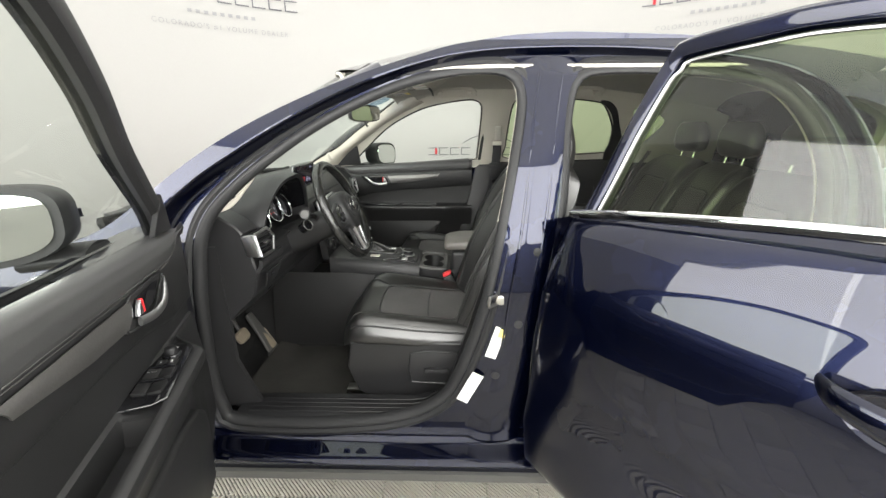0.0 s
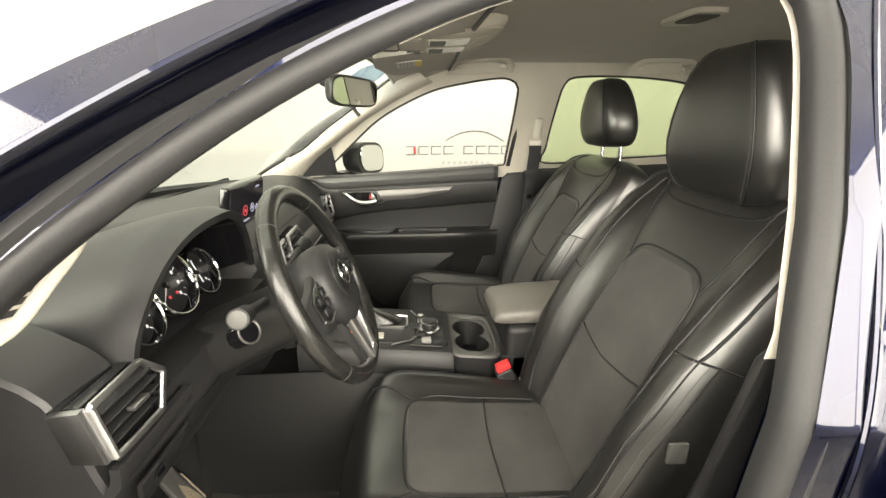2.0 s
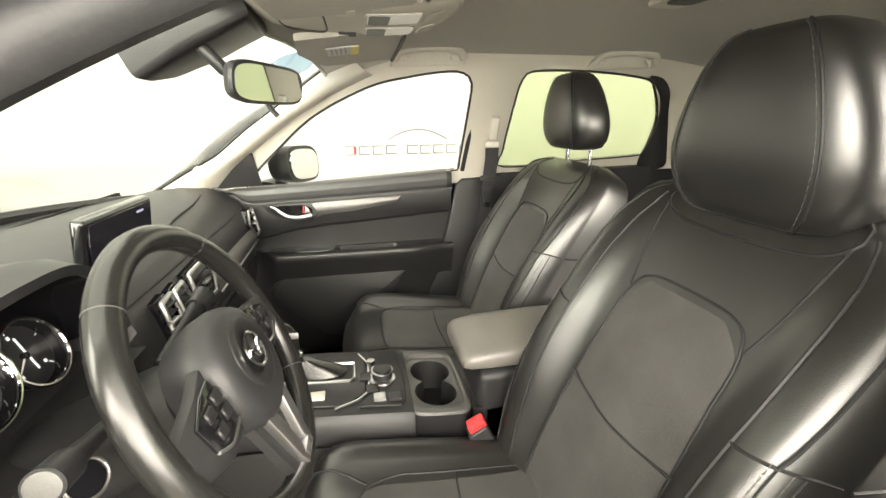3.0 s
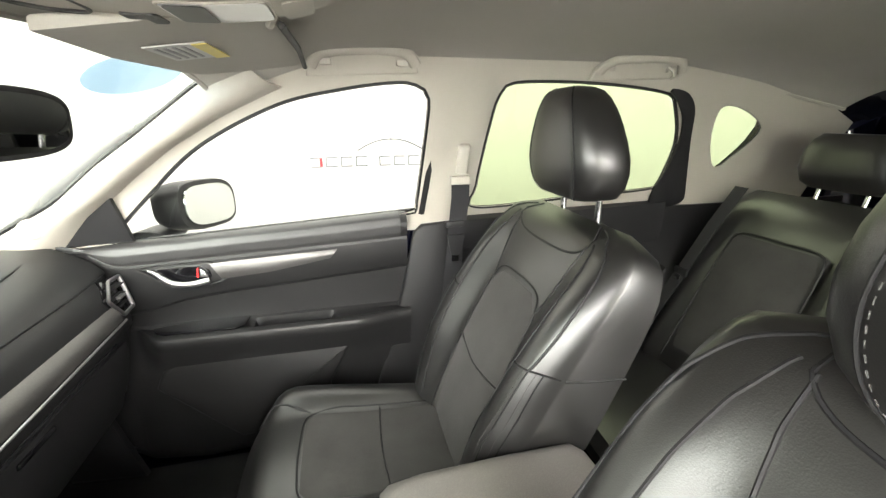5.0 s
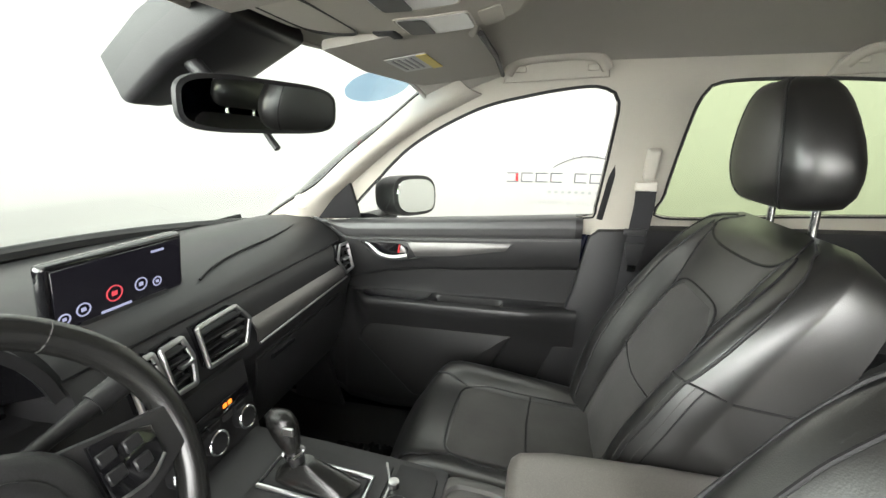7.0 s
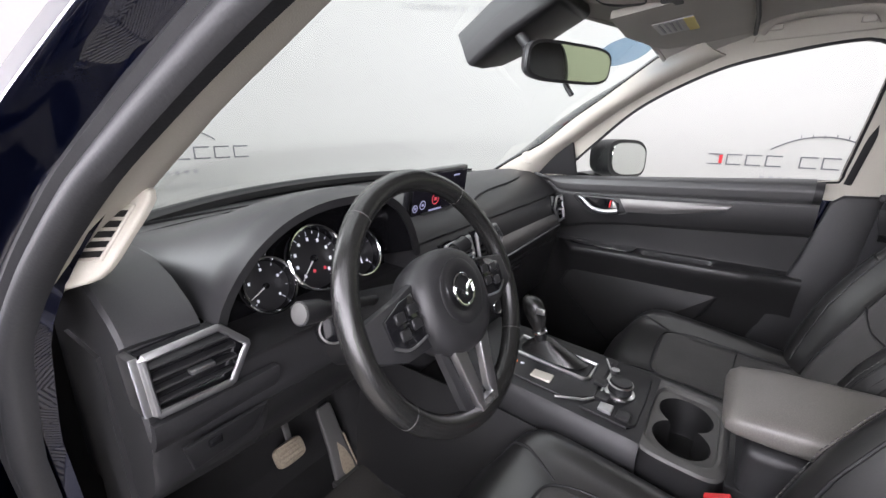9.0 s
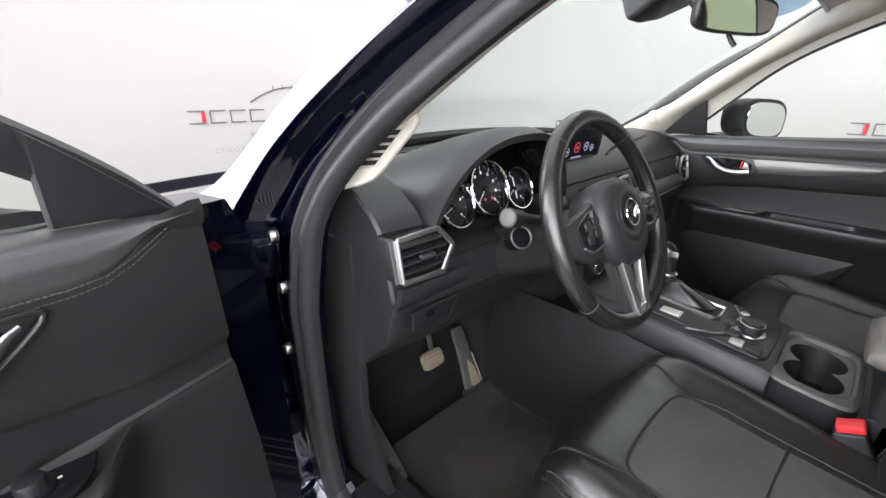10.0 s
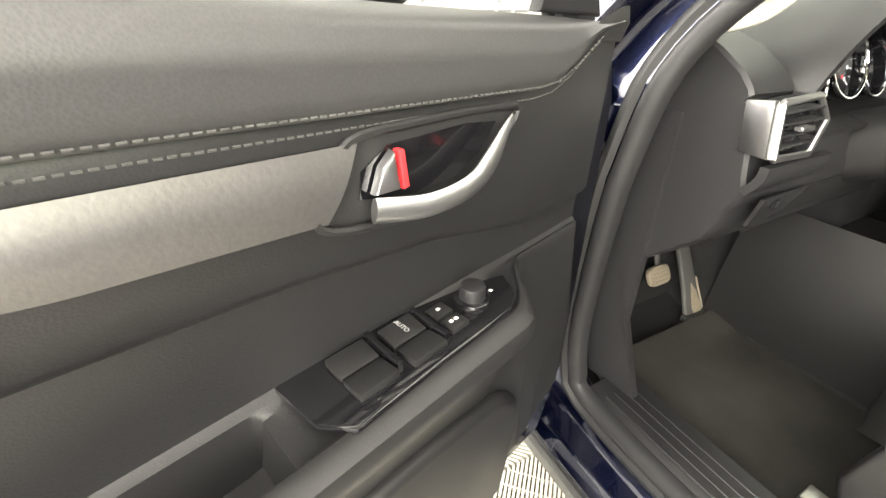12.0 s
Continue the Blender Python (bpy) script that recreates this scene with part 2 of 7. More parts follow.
def smooth(a, b, x):
    t = min(1, max(0, (x - a) / (b - a)))
    return t * t * (3 - 2 * t)


def inside_by(px, pz, poly):
    """Signed distance to a polygon, inside positive, and the nearest point on it."""
    P = np.array(poly, float)
    Q = np.roll(P, -1, 0)
    best = np.full(px.shape, 1e9)
    nx, nz = np.zeros_like(px), np.zeros_like(px)
    ins = np.zeros(px.shape, bool)
    for a, b in zip(P, Q):
        d = b - a
        t = np.clip(((px - a[0]) * d[0] + (pz - a[1]) * d[1]) / (d @ d + 1e-12), 0, 1)
        qx, qz = a[0] + t * d[0], a[1] + t * d[1]
        dist = np.hypot(px - qx, pz - qz)
        m = dist < best
        best = np.where(m, dist, best)
        nx, nz = np.where(m, qx, nx), np.where(m, qz, nz)
        cross = ((a[1] > pz) != (b[1] > pz)) & (px < (b[0] - a[0]) * (pz - a[1]) / (b[1] - a[1] + 1e-12) + a[0])
        ins ^= cross
    return np.where(ins, best, -best), nx, nz


def pierced(X, Z, yfun, holes, thick=0.0, within=None):
    """A sheet over the grid X, Z with holes cut out along polygons; yfun gives its y."""
    nu, nv = X.shape
    cx, cz = (X[:-1, :-1] + X[1:, 1:] + X[1:, :-1] + X[:-1, 1:]) / 4, (Z[:-1, :-1] + Z[1:, 1:] + Z[1:, :-1] + Z[:-1, 1:]) / 4
    cut = np.zeros(cx.shape, bool)
    X, Z = X.copy(), Z.copy()
    for h in list(holes) + ([within] if within is not None else []):
        c = inside_by(cx, cz, h)[0] > 0
        if h is within:
            c = ~c
        cut |= c
        touch, keep = np.zeros(X.shape, bool), np.zeros(X.shape, bool)
        for di in (0, 1):
            for dj in (0, 1):
                touch[di:nu - 1 + di, dj:nv - 1 + dj] |= c
                keep[di:nu - 1 + di, dj:nv - 1 + dj] |= ~c
        _, qx, qz = inside_by(X, Z, h)
        m = touch & keep
        X, Z = np.where(m, qx, X), np.where(m, qz, Z)
    Y = yfun(X, Z)
    bm = bmesh.new()
    vs = {}
    for i in range(nu - 1):
        for j in range(nv - 1):
            if not cut[i, j]:
                q = []
                for a, b in ((i, j), (i + 1, j), (i + 1, j + 1), (i, j + 1)):
                    if (a, b) not in vs:
                        vs[a, b] = bm.verts.new((X[a, b], Y[a, b], Z[a, b]))
                    q.append(vs[a, b])
                bm.faces.new(q)
    if thick:
        bmesh.ops.recalc_face_normals(bm, faces=bm.faces)
        bmesh.ops.solidify(bm, geom=bm.faces[:], thickness=thick)
    return bm


def grow(poly, d):
    """A closed outline in x, z moved outwards by d (a number, or one for each point)."""
    P = np.array(poly, float)
    t = np.roll(P, -1, 0) - np.roll(P, 1, 0)
    t /= np.linalg.norm(t, axis=1)[:, None]
    n = np.stack([t[:, 1], -t[:, 0]], 1)
    area = np.sum(P[:, 0] * np.roll(P[:, 1], -1) - np.roll(P[:, 0], -1) * P[:, 1])
    if area < 0:
        n = -n
    d = np.full(len(P), d) if np.isscalar(d) else np.array(d)
    return P + n * d[:, None]


def outline2(pts, n):
    return [(p.x, p.y) for p in spline([(a, b, 0) for a, b in pts], n, True)]

# ---- the booth ----


tagged(put("wall_round", loft([[(CX + r * math.cos(2 * math.pi * k / 128), CY + r * math.sin(2 * math.pi * k / 128), z) for k in range(128)] for r, z in ((RAD, -0.02), (RAD, CEIL), (RAD + 0.12, CEIL), (RAD + 0.12, -0.02))], True, False, True), WALLPAINT), "smooth white curved wall of a round photo booth", "wall", kind="structure")
# unseen ceiling, made to glow so that it fills the booth with light
tagged(put("ceiling", disc((CX, CY, CEIL), (0, 0, 1), RAD + 0.1, 0.12, 96, 0), CEILGLOW), "unseen white booth ceiling with an added glow", "ceiling", kind="structure")
floor = tagged(put("floor", disc((CX, CY, -0.021), (0, 0, -1), RAD + 0.1, 0.1, 96, 0), DARKFLOOR), "dark base under ribbed snap-together floor tiles", "floor", kind="structure")

# bodies for the unseen panels; most are added to brighten the cabin
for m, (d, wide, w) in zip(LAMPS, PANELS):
    lamp = thing("unseen_panel", "unseen tall white soft light panel against the booth wall", "panel light", "booth lights")
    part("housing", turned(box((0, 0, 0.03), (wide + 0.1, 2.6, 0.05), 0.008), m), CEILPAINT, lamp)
    part("diffuser", turned(box((0, 0, -0.005), (wide + 0.02, 2.52, 0.025), 0.006), m), LAMPGLOW, lamp, "glowing white face of the unseen panel")
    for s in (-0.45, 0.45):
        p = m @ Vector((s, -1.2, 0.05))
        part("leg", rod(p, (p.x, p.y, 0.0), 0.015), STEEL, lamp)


def on_wall(angle, along, z, out=0.004):
    a = angle - along / RAD
    r = RAD - 0.012 - out
    return Vector((CX + r * math.cos(a), CY + r * math.sin(a), z))


def wall_bar(angle, s0, s1, z0, z1):
    n = max(2, int((s1 - s0) / 0.05) + 1)
    return surf(lambda u, v: on_wall(angle, s0 + (s1 - s0) * u, z0 + (z1 - z0) * v), n, 1)


def wall_words(text, angle, z, width):
    """Lettering laid along the curve of the wall."""
    cu = bpy.data.curves.new("words", "FONT")
    cu.body, cu.align_x, cu.size, cu.space_character = text, "CENTER", 1.0, 1.35
    ob = new("words", cu)
    me = bpy.data.meshes.new_from_object(ob.evaluated_get(bpy.context.evaluated_depsgraph_get()))
    bpy.data.objects.remove(ob)
    bm = bmesh.new()
    bm.from_mesh(me)
    xs = [v.co.x for v in bm.verts]
    k = width / (max(xs) - min(xs))
    for v in bm.verts:
        v.co = on_wall(angle, v.co.x * k, z + v.co.y * k)
    return bm


def wall_sign(degrees, z, k=1.0):
    """Ten wide letter-like bars with a red one, an arc above, a short row and a line of small words below."""
    a = radians(degrees)
    sign = thing("wall_sign", "dark grey printed dealer sign with an arc, on the white wall", "wall sign", "wall signs")
    W, h, th = 1.50 * k, 0.105 * k, 0.012 * k
    step = W / 9.6
    for i in range(10):
        if i == 4:
            continue
        s = -W / 2 + step * (i if i < 4 else i - 0.4)
        red = i == 0
        for zz in (z, z + h - th):
            part("bar", wall_bar(a, s, s + step * 0.80, zz, zz + th), INK, sign)
        if red:
            part("bar", wall_bar(a, s + step * 0.62, s + step * 0.80, z, z + h), INKRED, sign, "red upright bar")
        else:
            part("bar", wall_bar(a, s, s + th, z, z + h), INK, sign)
    arc = [on_wall(a, 0.10 + 0.36 * t, z + 0.16 + 0.12 * (1 - t * t)) for t in [k / 14 - 1 for k in range(29)]]
    part("arc", tube(arc, 0.006, 6), INK, sign)
    for t in (-0.16, -0.08, 0, 0.08, 0.16):
        part("stroke", tube([on_wall(a, 0.10 + t, z + 0.262 - 0.3 * t * t), on_wall(a, 0.10 + t, z + 0.30 - 0.3 * t * t)], 0.004, 5), INK, sign)
    for i in range(9):
        s = (-0.30 + i * 0.07) * k
        part("bar", wall_bar(a, s, s + 0.036 * k, z - 0.115 * k, z - 0.085 * k), GREY_PRINT, sign, "small grey bar")
    part("words", wall_words("COLORADO'S #1 VOLUME DEALER", a, z - 0.235 * k, 1.2 * k), GREY_PRINT, sign, "small grey words")["kind"] = "stuff"
    return sign


for deg, z, k in ((88, 0.90, 1), (171.5, 0.97, 1), (248, 0.93, 1), (328, 0.93, 1), (131.5, 2.60, 1.15), (50, 2.64, 1.15), (208, 2.60, 1.15), (288, 2.60, 1.15)):
    wall_sign(deg, z, k)
# ---- car shape ----
TOPX = [-0.85, -0.4, 0.0, 0.45, 0.60, 0.70, 0.77, 0.85, 0.95, 1.05, 1.15, 1.25, 1.35, 1.45, 1.55, 1.661, 1.833, 2.004, 2.344, 2.7, 3.0, 3.3, 3.5, 3.62]
TOPZ = [0.74, 0.86, 0.94, 1.02, 1.05, 1.085, 1.135, 1.205, 1.281, 1.344, 1.397, 1.443, 1.484, 1.520, 1.553, 1.587, 1.613, 1.621, 1.61, 1.57, 1.51, 1.40, 1.22, 1.02]
HZ = [0.20, 0.28, 0.36, 0.5, 0.75, 0.95, 1.06, 1.13, 1.2, 1.3, 1.4, 1.5, 1.6]
HW = [0.845, 0.868, 0.888, 0.905, 0.918, 0.905, 0.868, 0.832, 0.805, 0.765, 0.715, 0.660, 0.575]
FZ = [0.3, 0.42, 0.9, 1.05, 1.25, 1.5, 1.6]
FW = [0.77, 0.77, 0.79, 0.775, 0.71, 0.60, 0.52]


def softened(xs, ys, w):
    """The broken line through the points, rounded over a width w."""
    n = 900
    X = np.linspace(xs[0], xs[-1], n)
    k = max(3, int(w / (X[1] - X[0])) | 1)
    Y = np.pad(np.interp(X, xs, ys), k, mode="reflect", reflect_type="odd")
    ker = np.hanning(k + 2)[1:-1]
    return X, np.convolve(Y, ker / ker.sum(), "same")[k:-k]


TOPX, TOPZ = softened(TOPX, TOPZ, 0.16)
HZ, HW = softened(HZ, HW, 0.12)


def half(x, z):
    w = np.interp(z, HZ, HW)
    w = w * (1 - 0.16 * np.clip((0.25 - x) / 1.1, 0, 1) ** 2) * (1 - 0.12 * np.clip((x - 2.9) / 0.72, 0, 1) ** 2)
    return w


def flange(z):
    return np.interp(z, FZ, FW)


FRONT_OPEN = outline2([(0.911, 0.462), (0.95, 0.418), (1.211, 0.409), (1.479, 0.438), (1.621, 0.508), (1.684, 0.608), (1.751, 0.81), (1.802, 1.054),
                       (1.842, 1.27), (1.866, 1.426), (1.85, 1.487), (1.805, 1.513), (1.72, 1.516), (1.62, 1.502), (1.495, 1.468), (1.363, 1.412),
                       (1.248, 1.349), (1.135, 1.271), (1.037, 1.192), (0.966, 1.115), (0.934, 1.034), (0.918, 0.914), (0.903, 0.762), (0.895, 0.58)], 120)
REAR_OPEN = outline2([(1.965, 0.47), (2.02, 0.425), (2.2, 0.43), (2.38, 0.50), (2.50, 0.64), (2.62, 0.86), (2.70, 1.1), (2.70, 1.30), (2.62, 1.44),
                      (2.50, 1.49), (2.3, 1.512), (2.09, 1.512), (2.03, 1.485), (2.005, 1.42), (1.99, 1.30), (1.98, 1.15), (1.95, 0.95), (1.945, 0.65)], 100)
APERTURE = outline2([(0.80, 0.46), (0.84, 0.37), (1.3, 0.345), (2.1, 0.355), (2.42, 0.45), (2.58, 0.64), (2.72, 0.90), (2.79, 1.15), (2.76, 1.36), (2.66, 1.485),
                     (2.50, 1.540), (2.2, 1.572), (1.9, 1.576), (1.70, 1.562), (1.56, 1.530), (1.45, 1.492), (1.35, 1.450), (1.25, 1.400), (1.15, 1.344), (1.05, 1.282), (0.95, 1.214), (0.86, 1.125), (0.80, 0.98), (0.79, 0.7)], 120)
P_WIN = outline2([(1.042, 1.100), (1.20, 1.108), (1.5, 1.127), (1.787, 1.146), (1.806, 1.175), (1.822, 1.39), (1.820, 1.455), (1.79, 1.478), (1.74, 1.482), (1.62, 1.466), (1.475, 1.432), (1.292, 1.342), (1.15, 1.225), (1.045, 1.125)], 90)
P_REAR = outline2([(1.991, 1.155), (2.3, 1.172), (2.57, 1.187), (2.60, 1.21), (2.595, 1.33), (2.53, 1.44), (2.48, 1.468), (2.284, 1.487), (2.06, 1.488), (2.012, 1.465), (1.997, 1.39), (1.985, 1.22)], 80)
P_QUARTER = outline2([(2.79, 1.25), (2.72, 1.34), (2.695, 1.425), (2.73, 1.436), (2.80, 1.42), (2.88, 1.38), (2.885, 1.345), (2.84, 1.285)], 40)

car = thing("car", "dark navy blue metallic crossover car, driver side doors open", "car")


def zlow(x):
    base = np.full_like(x, 0.265)
    for ax in (0.0, 2.698):
        d = np.abs(x - ax)
        base = np.where(d < 0.40, np.maximum(base, 0.34 + np.sqrt(np.clip(0.40 ** 2 - d ** 2, 0, None)) - 0.02), base)
    return base


def side_grid(nx, nv):
    xs = np.linspace(-0.85, 3.62, nx)
    v = 1 - (1 - np.linspace(0, 1, nv)) ** 1.7
    lo, hi = zlow(xs), np.interp(xs, TOPX, TOPZ)
    return np.repeat(xs[:, None], nv, 1), lo[:, None] + (hi - lo)[:, None] * v[None, :]


def post_swell(X, Z):
    """The rounded face of the centre pillar between the two doors."""
    c = np.interp(Z, [0.40, 0.72, 0.92, 1.05, 1.20, 1.38, 1.50], [1.80, 1.845, 1.868, 1.888, 1.908, 1.930, 1.948])
    return 0.016 * np.clip(1 - ((X - c) / 0.085) ** 2, 0, None)


GX, GZ = side_grid(680, 190)
APERTURE = [(p.x, p.y) for p in spline([(x, z, 0) for x, z in APERTURE], 420, True)]
body = part("body_side", pierced(GX, GZ, lambda X, Z: -half(X, Z), [grow(APERTURE, 0.010), P_QUARTER]), PAINT, car, "navy side of the car round the open doors")
jamb = []
for d, k in ((0.011, 0.0), (0.006, 0.02), (0.001, 0.12), (-0.005, 0.40), (-0.012, 0.75), (-0.018, 0.93), (-0.025, 1.0)):
    q = grow(APERTURE, d)
    jamb.append([(x, -(float(half(x, z)) * (1 - k) + (float(flange(z)) + 0.016) * k), z) for x, z in q])
part("door_jamb", loft(jamb, True, False), PAINT, car, "stepped navy door jamb")
JX, JZ = np.meshgrid(np.linspace(0.76, 2.82, 330), np.linspace(0.33, 1.60, 200), indexing="ij")
part("door_frame", pierced(JX, JZ, lambda X, Z: -(flange(Z) + 0.016 + post_swell(X, Z)), [grow(FRONT_OPEN, 0.012), grow(REAR_OPEN, 0.012)], 0.0, grow(APERTURE, -0.024)), PAINT, car, "navy door frame with two openings")
GX, GZ = side_grid(200, 66)
part("body_side", pierced(GX, GZ, half, [grow(P_WIN, 0.03), grow(P_REAR, 0.085), grow(P_QUARTER, 0.075)]), PAINT, car)


def frame_ring(loop, offs, ys):
    """Rings round a door opening: offset in the sheet's plane, and depth added to the flange."""
    rings = []
    for d, y in zip(offs, ys):
        q = grow(loop, d)
        rings.append([(x, -(float(flange(z)) + y), z) for x, z in q])
    return rings


for loop in (FRONT_OPEN, REAR_OPEN):
    part("door_aperture", loft(frame_ring(loop, (0.014, 0.012, 0.006), (0.017, 0.004, -0.03)), True, False), PAINT, car)
    lip = frame_ring(loop, (-0.012, -0.013, -0.008, 0.0, 0.008, 0.014, 0.017, 0.020, 0.026, 0.034, 0.039, 0.041, 0.041), (-0.010, 0.004, 0.013, 0.019, 0.021, 0.019, 0.015, 0.018, 0.024, 0.024, 0.021, 0.017, 0.010))
    part("rubber_seal", loft(lip, True, False), RUBBER, car, "wide ribbed grey rubber door seal")


def centre_z(x):
    return interp(x, [1.10, 1.18, 1.3, 1.6, 2.0, 2.5, 3.0, 3.35], [1.505, 1.534, 1.574, 1.632, 1.660, 1.655, 1.61, 1.54])


def top_z(x):
    return interp(x, TOPX, TOPZ)


def roof_fn(u, v):
    s = 2 * v - 1
    xf = 1.19 + 0.24 * s * s
    x = xf + (3.35 - xf) * u
    y = s * float(half(x, top_z(x)))
    e = abs(s) ** 2.6
    return (x, y, centre_z(x) * (1 - e) + top_z(x) * e)


part("roof", surf(roof_fn, 40, 32), PAINT, car)


def screen_edge(v):
    """The windscreen's edge on the passenger side."""
    x = 0.70 + 0.72 * v
    return Vector((x, 0.735 - 0.155 * v, interp(v, [0, 0.18, 0.375, 0.53, 0.67, 0.86, 1], [1.075, 1.15, 1.222, 1.308, 1.374, 1.47, 1.53])))


def screen_fn(u, v):
    s = 2 * u - 1
    e = screen_edge(v)
    xm = e.x - 0.235 * (1 - 0.08 * v)
    zm = e.z - 0.022 * v + 0.03
    return (xm + (e.x - xm) * abs(s) ** 2.2, e.y * s, zm + (e.z - zm) * abs(s) ** 2.2)


ws = part("windscreen", surf(screen_fn, 32, 24), GLASS_WS, car, "clear windscreen with dark edge")
ws.visible_shadow = False
part("screen_gasket", tube([Vector(screen_fn(k / 32, 0.0)) + Vector((0.012, 0, 0.0)) for k in range(1, 32)], 0.020, 8), LOWBLACK, car, "black gasket at the foot of the windscreen")
for sg in (1, -1):
    def pillar_fn(u, v, sg=sg):
        e = screen_edge(v)
        x2 = 0.66 + 0.80 * v
        o = Vector((x2, float(half(x2, top_z(x2))), top_z(x2)))
        p = e.lerp(o, u)
        return (p.x, p.y * sg, p.z + 0.012 * math.sin(math.pi * u))
    part("pillar_cover", surf(pillar_fn, 10, 60), PAINT, car)
    part("windscreen_edge", tube([(p.x, p.y * sg, p.z) for p in (screen_edge(k / 20) for k in range(21))], 0.011, 6), GLOSS, car, "black windscreen edge")


def hood_fn(u, v):
    s = 2 * v - 1
    x = -0.85 + (0.66 + 0.0 * s * s) * u + 0.80 * u - 0.10 * (1 - s * s) * (1 - u)
    w = float(half(x, top_z(x)))
    e = abs(s) ** 3
    return (x, s * w * 0.985, top_z(x) + 0.02 * (1 - e))


part("hood", surf(hood_fn, 30, 28, 0.01), PAINT, car)
part("cowl", surf(lambda u, v: (0.60 + 0.02 * u + 0.14 * abs(2 * v - 1) ** 2.2 - 0.16 * (1 - u), 0.72 * (2 * v - 1), 1.085 + 0.015 * u), 4, 24, 0.02), PLASTIC_HARD, car, "black plastic cowl below the windscreen")


def end_fn(front):
    def f(u, v):
        s = 2 * u - 1
        if front:
            z = 0.22 + 0.60 * v
            return (-0.85 - 0.13 * (1 - s * s) + 0.04 * (1 - v), s * float(half(-0.85, z)), z)
        z = 0.30 + 1.24 * v
        x = interp(z, [0.30, 0.9, 1.02, 1.22, 1.40, 1.54], [3.60, 3.66, 3.62, 3.5, 3.36, 3.30])
        return (x + 0.06 * (1 - s * s), s * float(half(x, min(z, top_z(x)))), z)
    return f


part("front_bumper", surf(end_fn(True), 24, 14, 0.02), PAINT, car)
part("tailgate", surf(end_fn(False), 24, 24, 0.02), PAINT, car)
part("underbody", box((1.38, 0, 0.29), (4.2, 1.6, 0.06), 0.01), CLAD, car)
for sg in (1, -1):
    rings = [[(0.42 + 1.88 * k / 12, sg * w, z) for z, w in ((0.262, 0.80), (0.250, 0.855), (0.285, 0.888), (0.312, 0.889), (0.316, 0.87), (0.28, 0.79))] for k in range(13)]
    part("sill_cladding", loft(rings), CLAD, car, "grey plastic sill cladding")
for wx in (0.0, 2.698):
    for sg in (1, -1):
        wheel = part("wheel", ring((wx, sg * 0.80, 0.355), (0, 1, 0), 0.275, 0.085, 40, 12), TYRE, car, "black tyre on silver rim")
        part("rim", disc((wx, sg * 0.78, 0.355), (0, sg, 0), 0.215, 0.10, 32, 0.02), SATIN, wheel)
        arch = [(wx + 0.405 * math.cos(a), sg * 0.905 * (0.985 if wx else 0.97), 0.33 + 0.405 * math.sin(a)) for a in [math.pi * k / 20 for k in range(21)]]
        part("arch_cladding", tube(arch, 0.03, 8, flat=0.6, up=(0, 1, 0)), CLAD, car)

# passenger side panes and the quarter panes


def pane(poly, yfun, material, name, parent, sg, inset=0.0):
    P = grow(poly, 0.012)
    x0, x1, z0, z1 = P[:, 0].min(), P[:, 0].max(), P[:, 1].min(), P[:, 1].max()
    bm = bmesh.new()
    vs = [bm.verts.new((x, sg * (float(yfun(z)) + inset), z)) for x, z in P]
    c = bm.verts.new((float(P[:, 0].mean()), sg * (float(yfun(P[:, 1].mean())) + inset), float(P[:, 1].mean())))
    for i in range(len(vs)):
        bm.faces.new((vs[i], vs[(i + 1) % len(vs)], c))
    ob = part(name, bm, material, parent)
    ob.visible_shadow = False
    return ob


def pane_y(z):
    return np.interp(z, [1.05, 1.5], [0.765, 0.612])


pane(P_WIN, pane_y, GLASS, "side_window", car, 1)
pane(P_REAR, pane_y, GLASS_REAR, "side_window", car, 1)
for sg in (1, -1):
    pane(P_QUARTER, pane_y, GLASS_REAR, "quarter_window", car, sg)

# inner side trim: light pillar plastic with window holes, and black seals round them


def trim_y(X, Z):
    return np.interp(Z, [1.0, 1.12, 1.25, 1.5, 1.56], [0.742, 0.735, 0.69, 0.582, 0.545])


TX, TZ = np.meshgrid(np.linspace(0.93, 3.25, 118), np.linspace(1.09, 1.55, 30), indexing="ij")
TZ = np.minimum(TZ, np.interp(TX, TOPX, TOPZ)[:, :] - 0.03 + 0 * TZ)
TZ = np.where(TX < 1.75, np.minimum(TZ, np.interp(TX, [0.93, 1.0, 1.15, 1.3, 1.45, 1.6, 1.75], [1.10, 1.20, 1.31, 1.42, 1.50, 1.535, 1.55])), TZ)
side_trim = part("pillar_trim", pierced(TX, TZ, trim_y, [P_WIN, P_REAR, P_QUARTER], 0.0), BEIGE, car, "light beige inner pillar trim round the side windows")
tr2 = pierced(TX[24:], TZ[24:], lambda X, Z: -trim_y(X, Z), [grow(FRONT_OPEN, -0.012), grow(REAR_OPEN, -0.012), P_QUARTER])
part("pillar_trim", tr2, BEIGE, car, "light beige inner pillar trim")
for poly, w in ((P_WIN, 0.0055), (P_REAR, 0.0055), (P_QUARTER, 0.004)):
    part("window_seal", tube([(x, float(np.interp(z, [1.0, 1.12, 1.25, 1.5, 1.56], [0.742, 0.735, 0.69, 0.582, 0.545])) + 0.004, z) for x, z in grow(poly, 0.004)], w, 6, True), RUBBER, car, "black window seal")
rp = [(2.585, 1.19), (2.600, 1.24), (2.600, 1.33), (2.575, 1.40), (2.53, 1.448), (2.49, 1.476), (2.52, 1.478), (2.56, 1.464), (2.60, 1.425), (2.632, 1.35), (2.67, 1.27), (2.70, 1.20), (2.715, 1.13), (2.60, 1.12)]
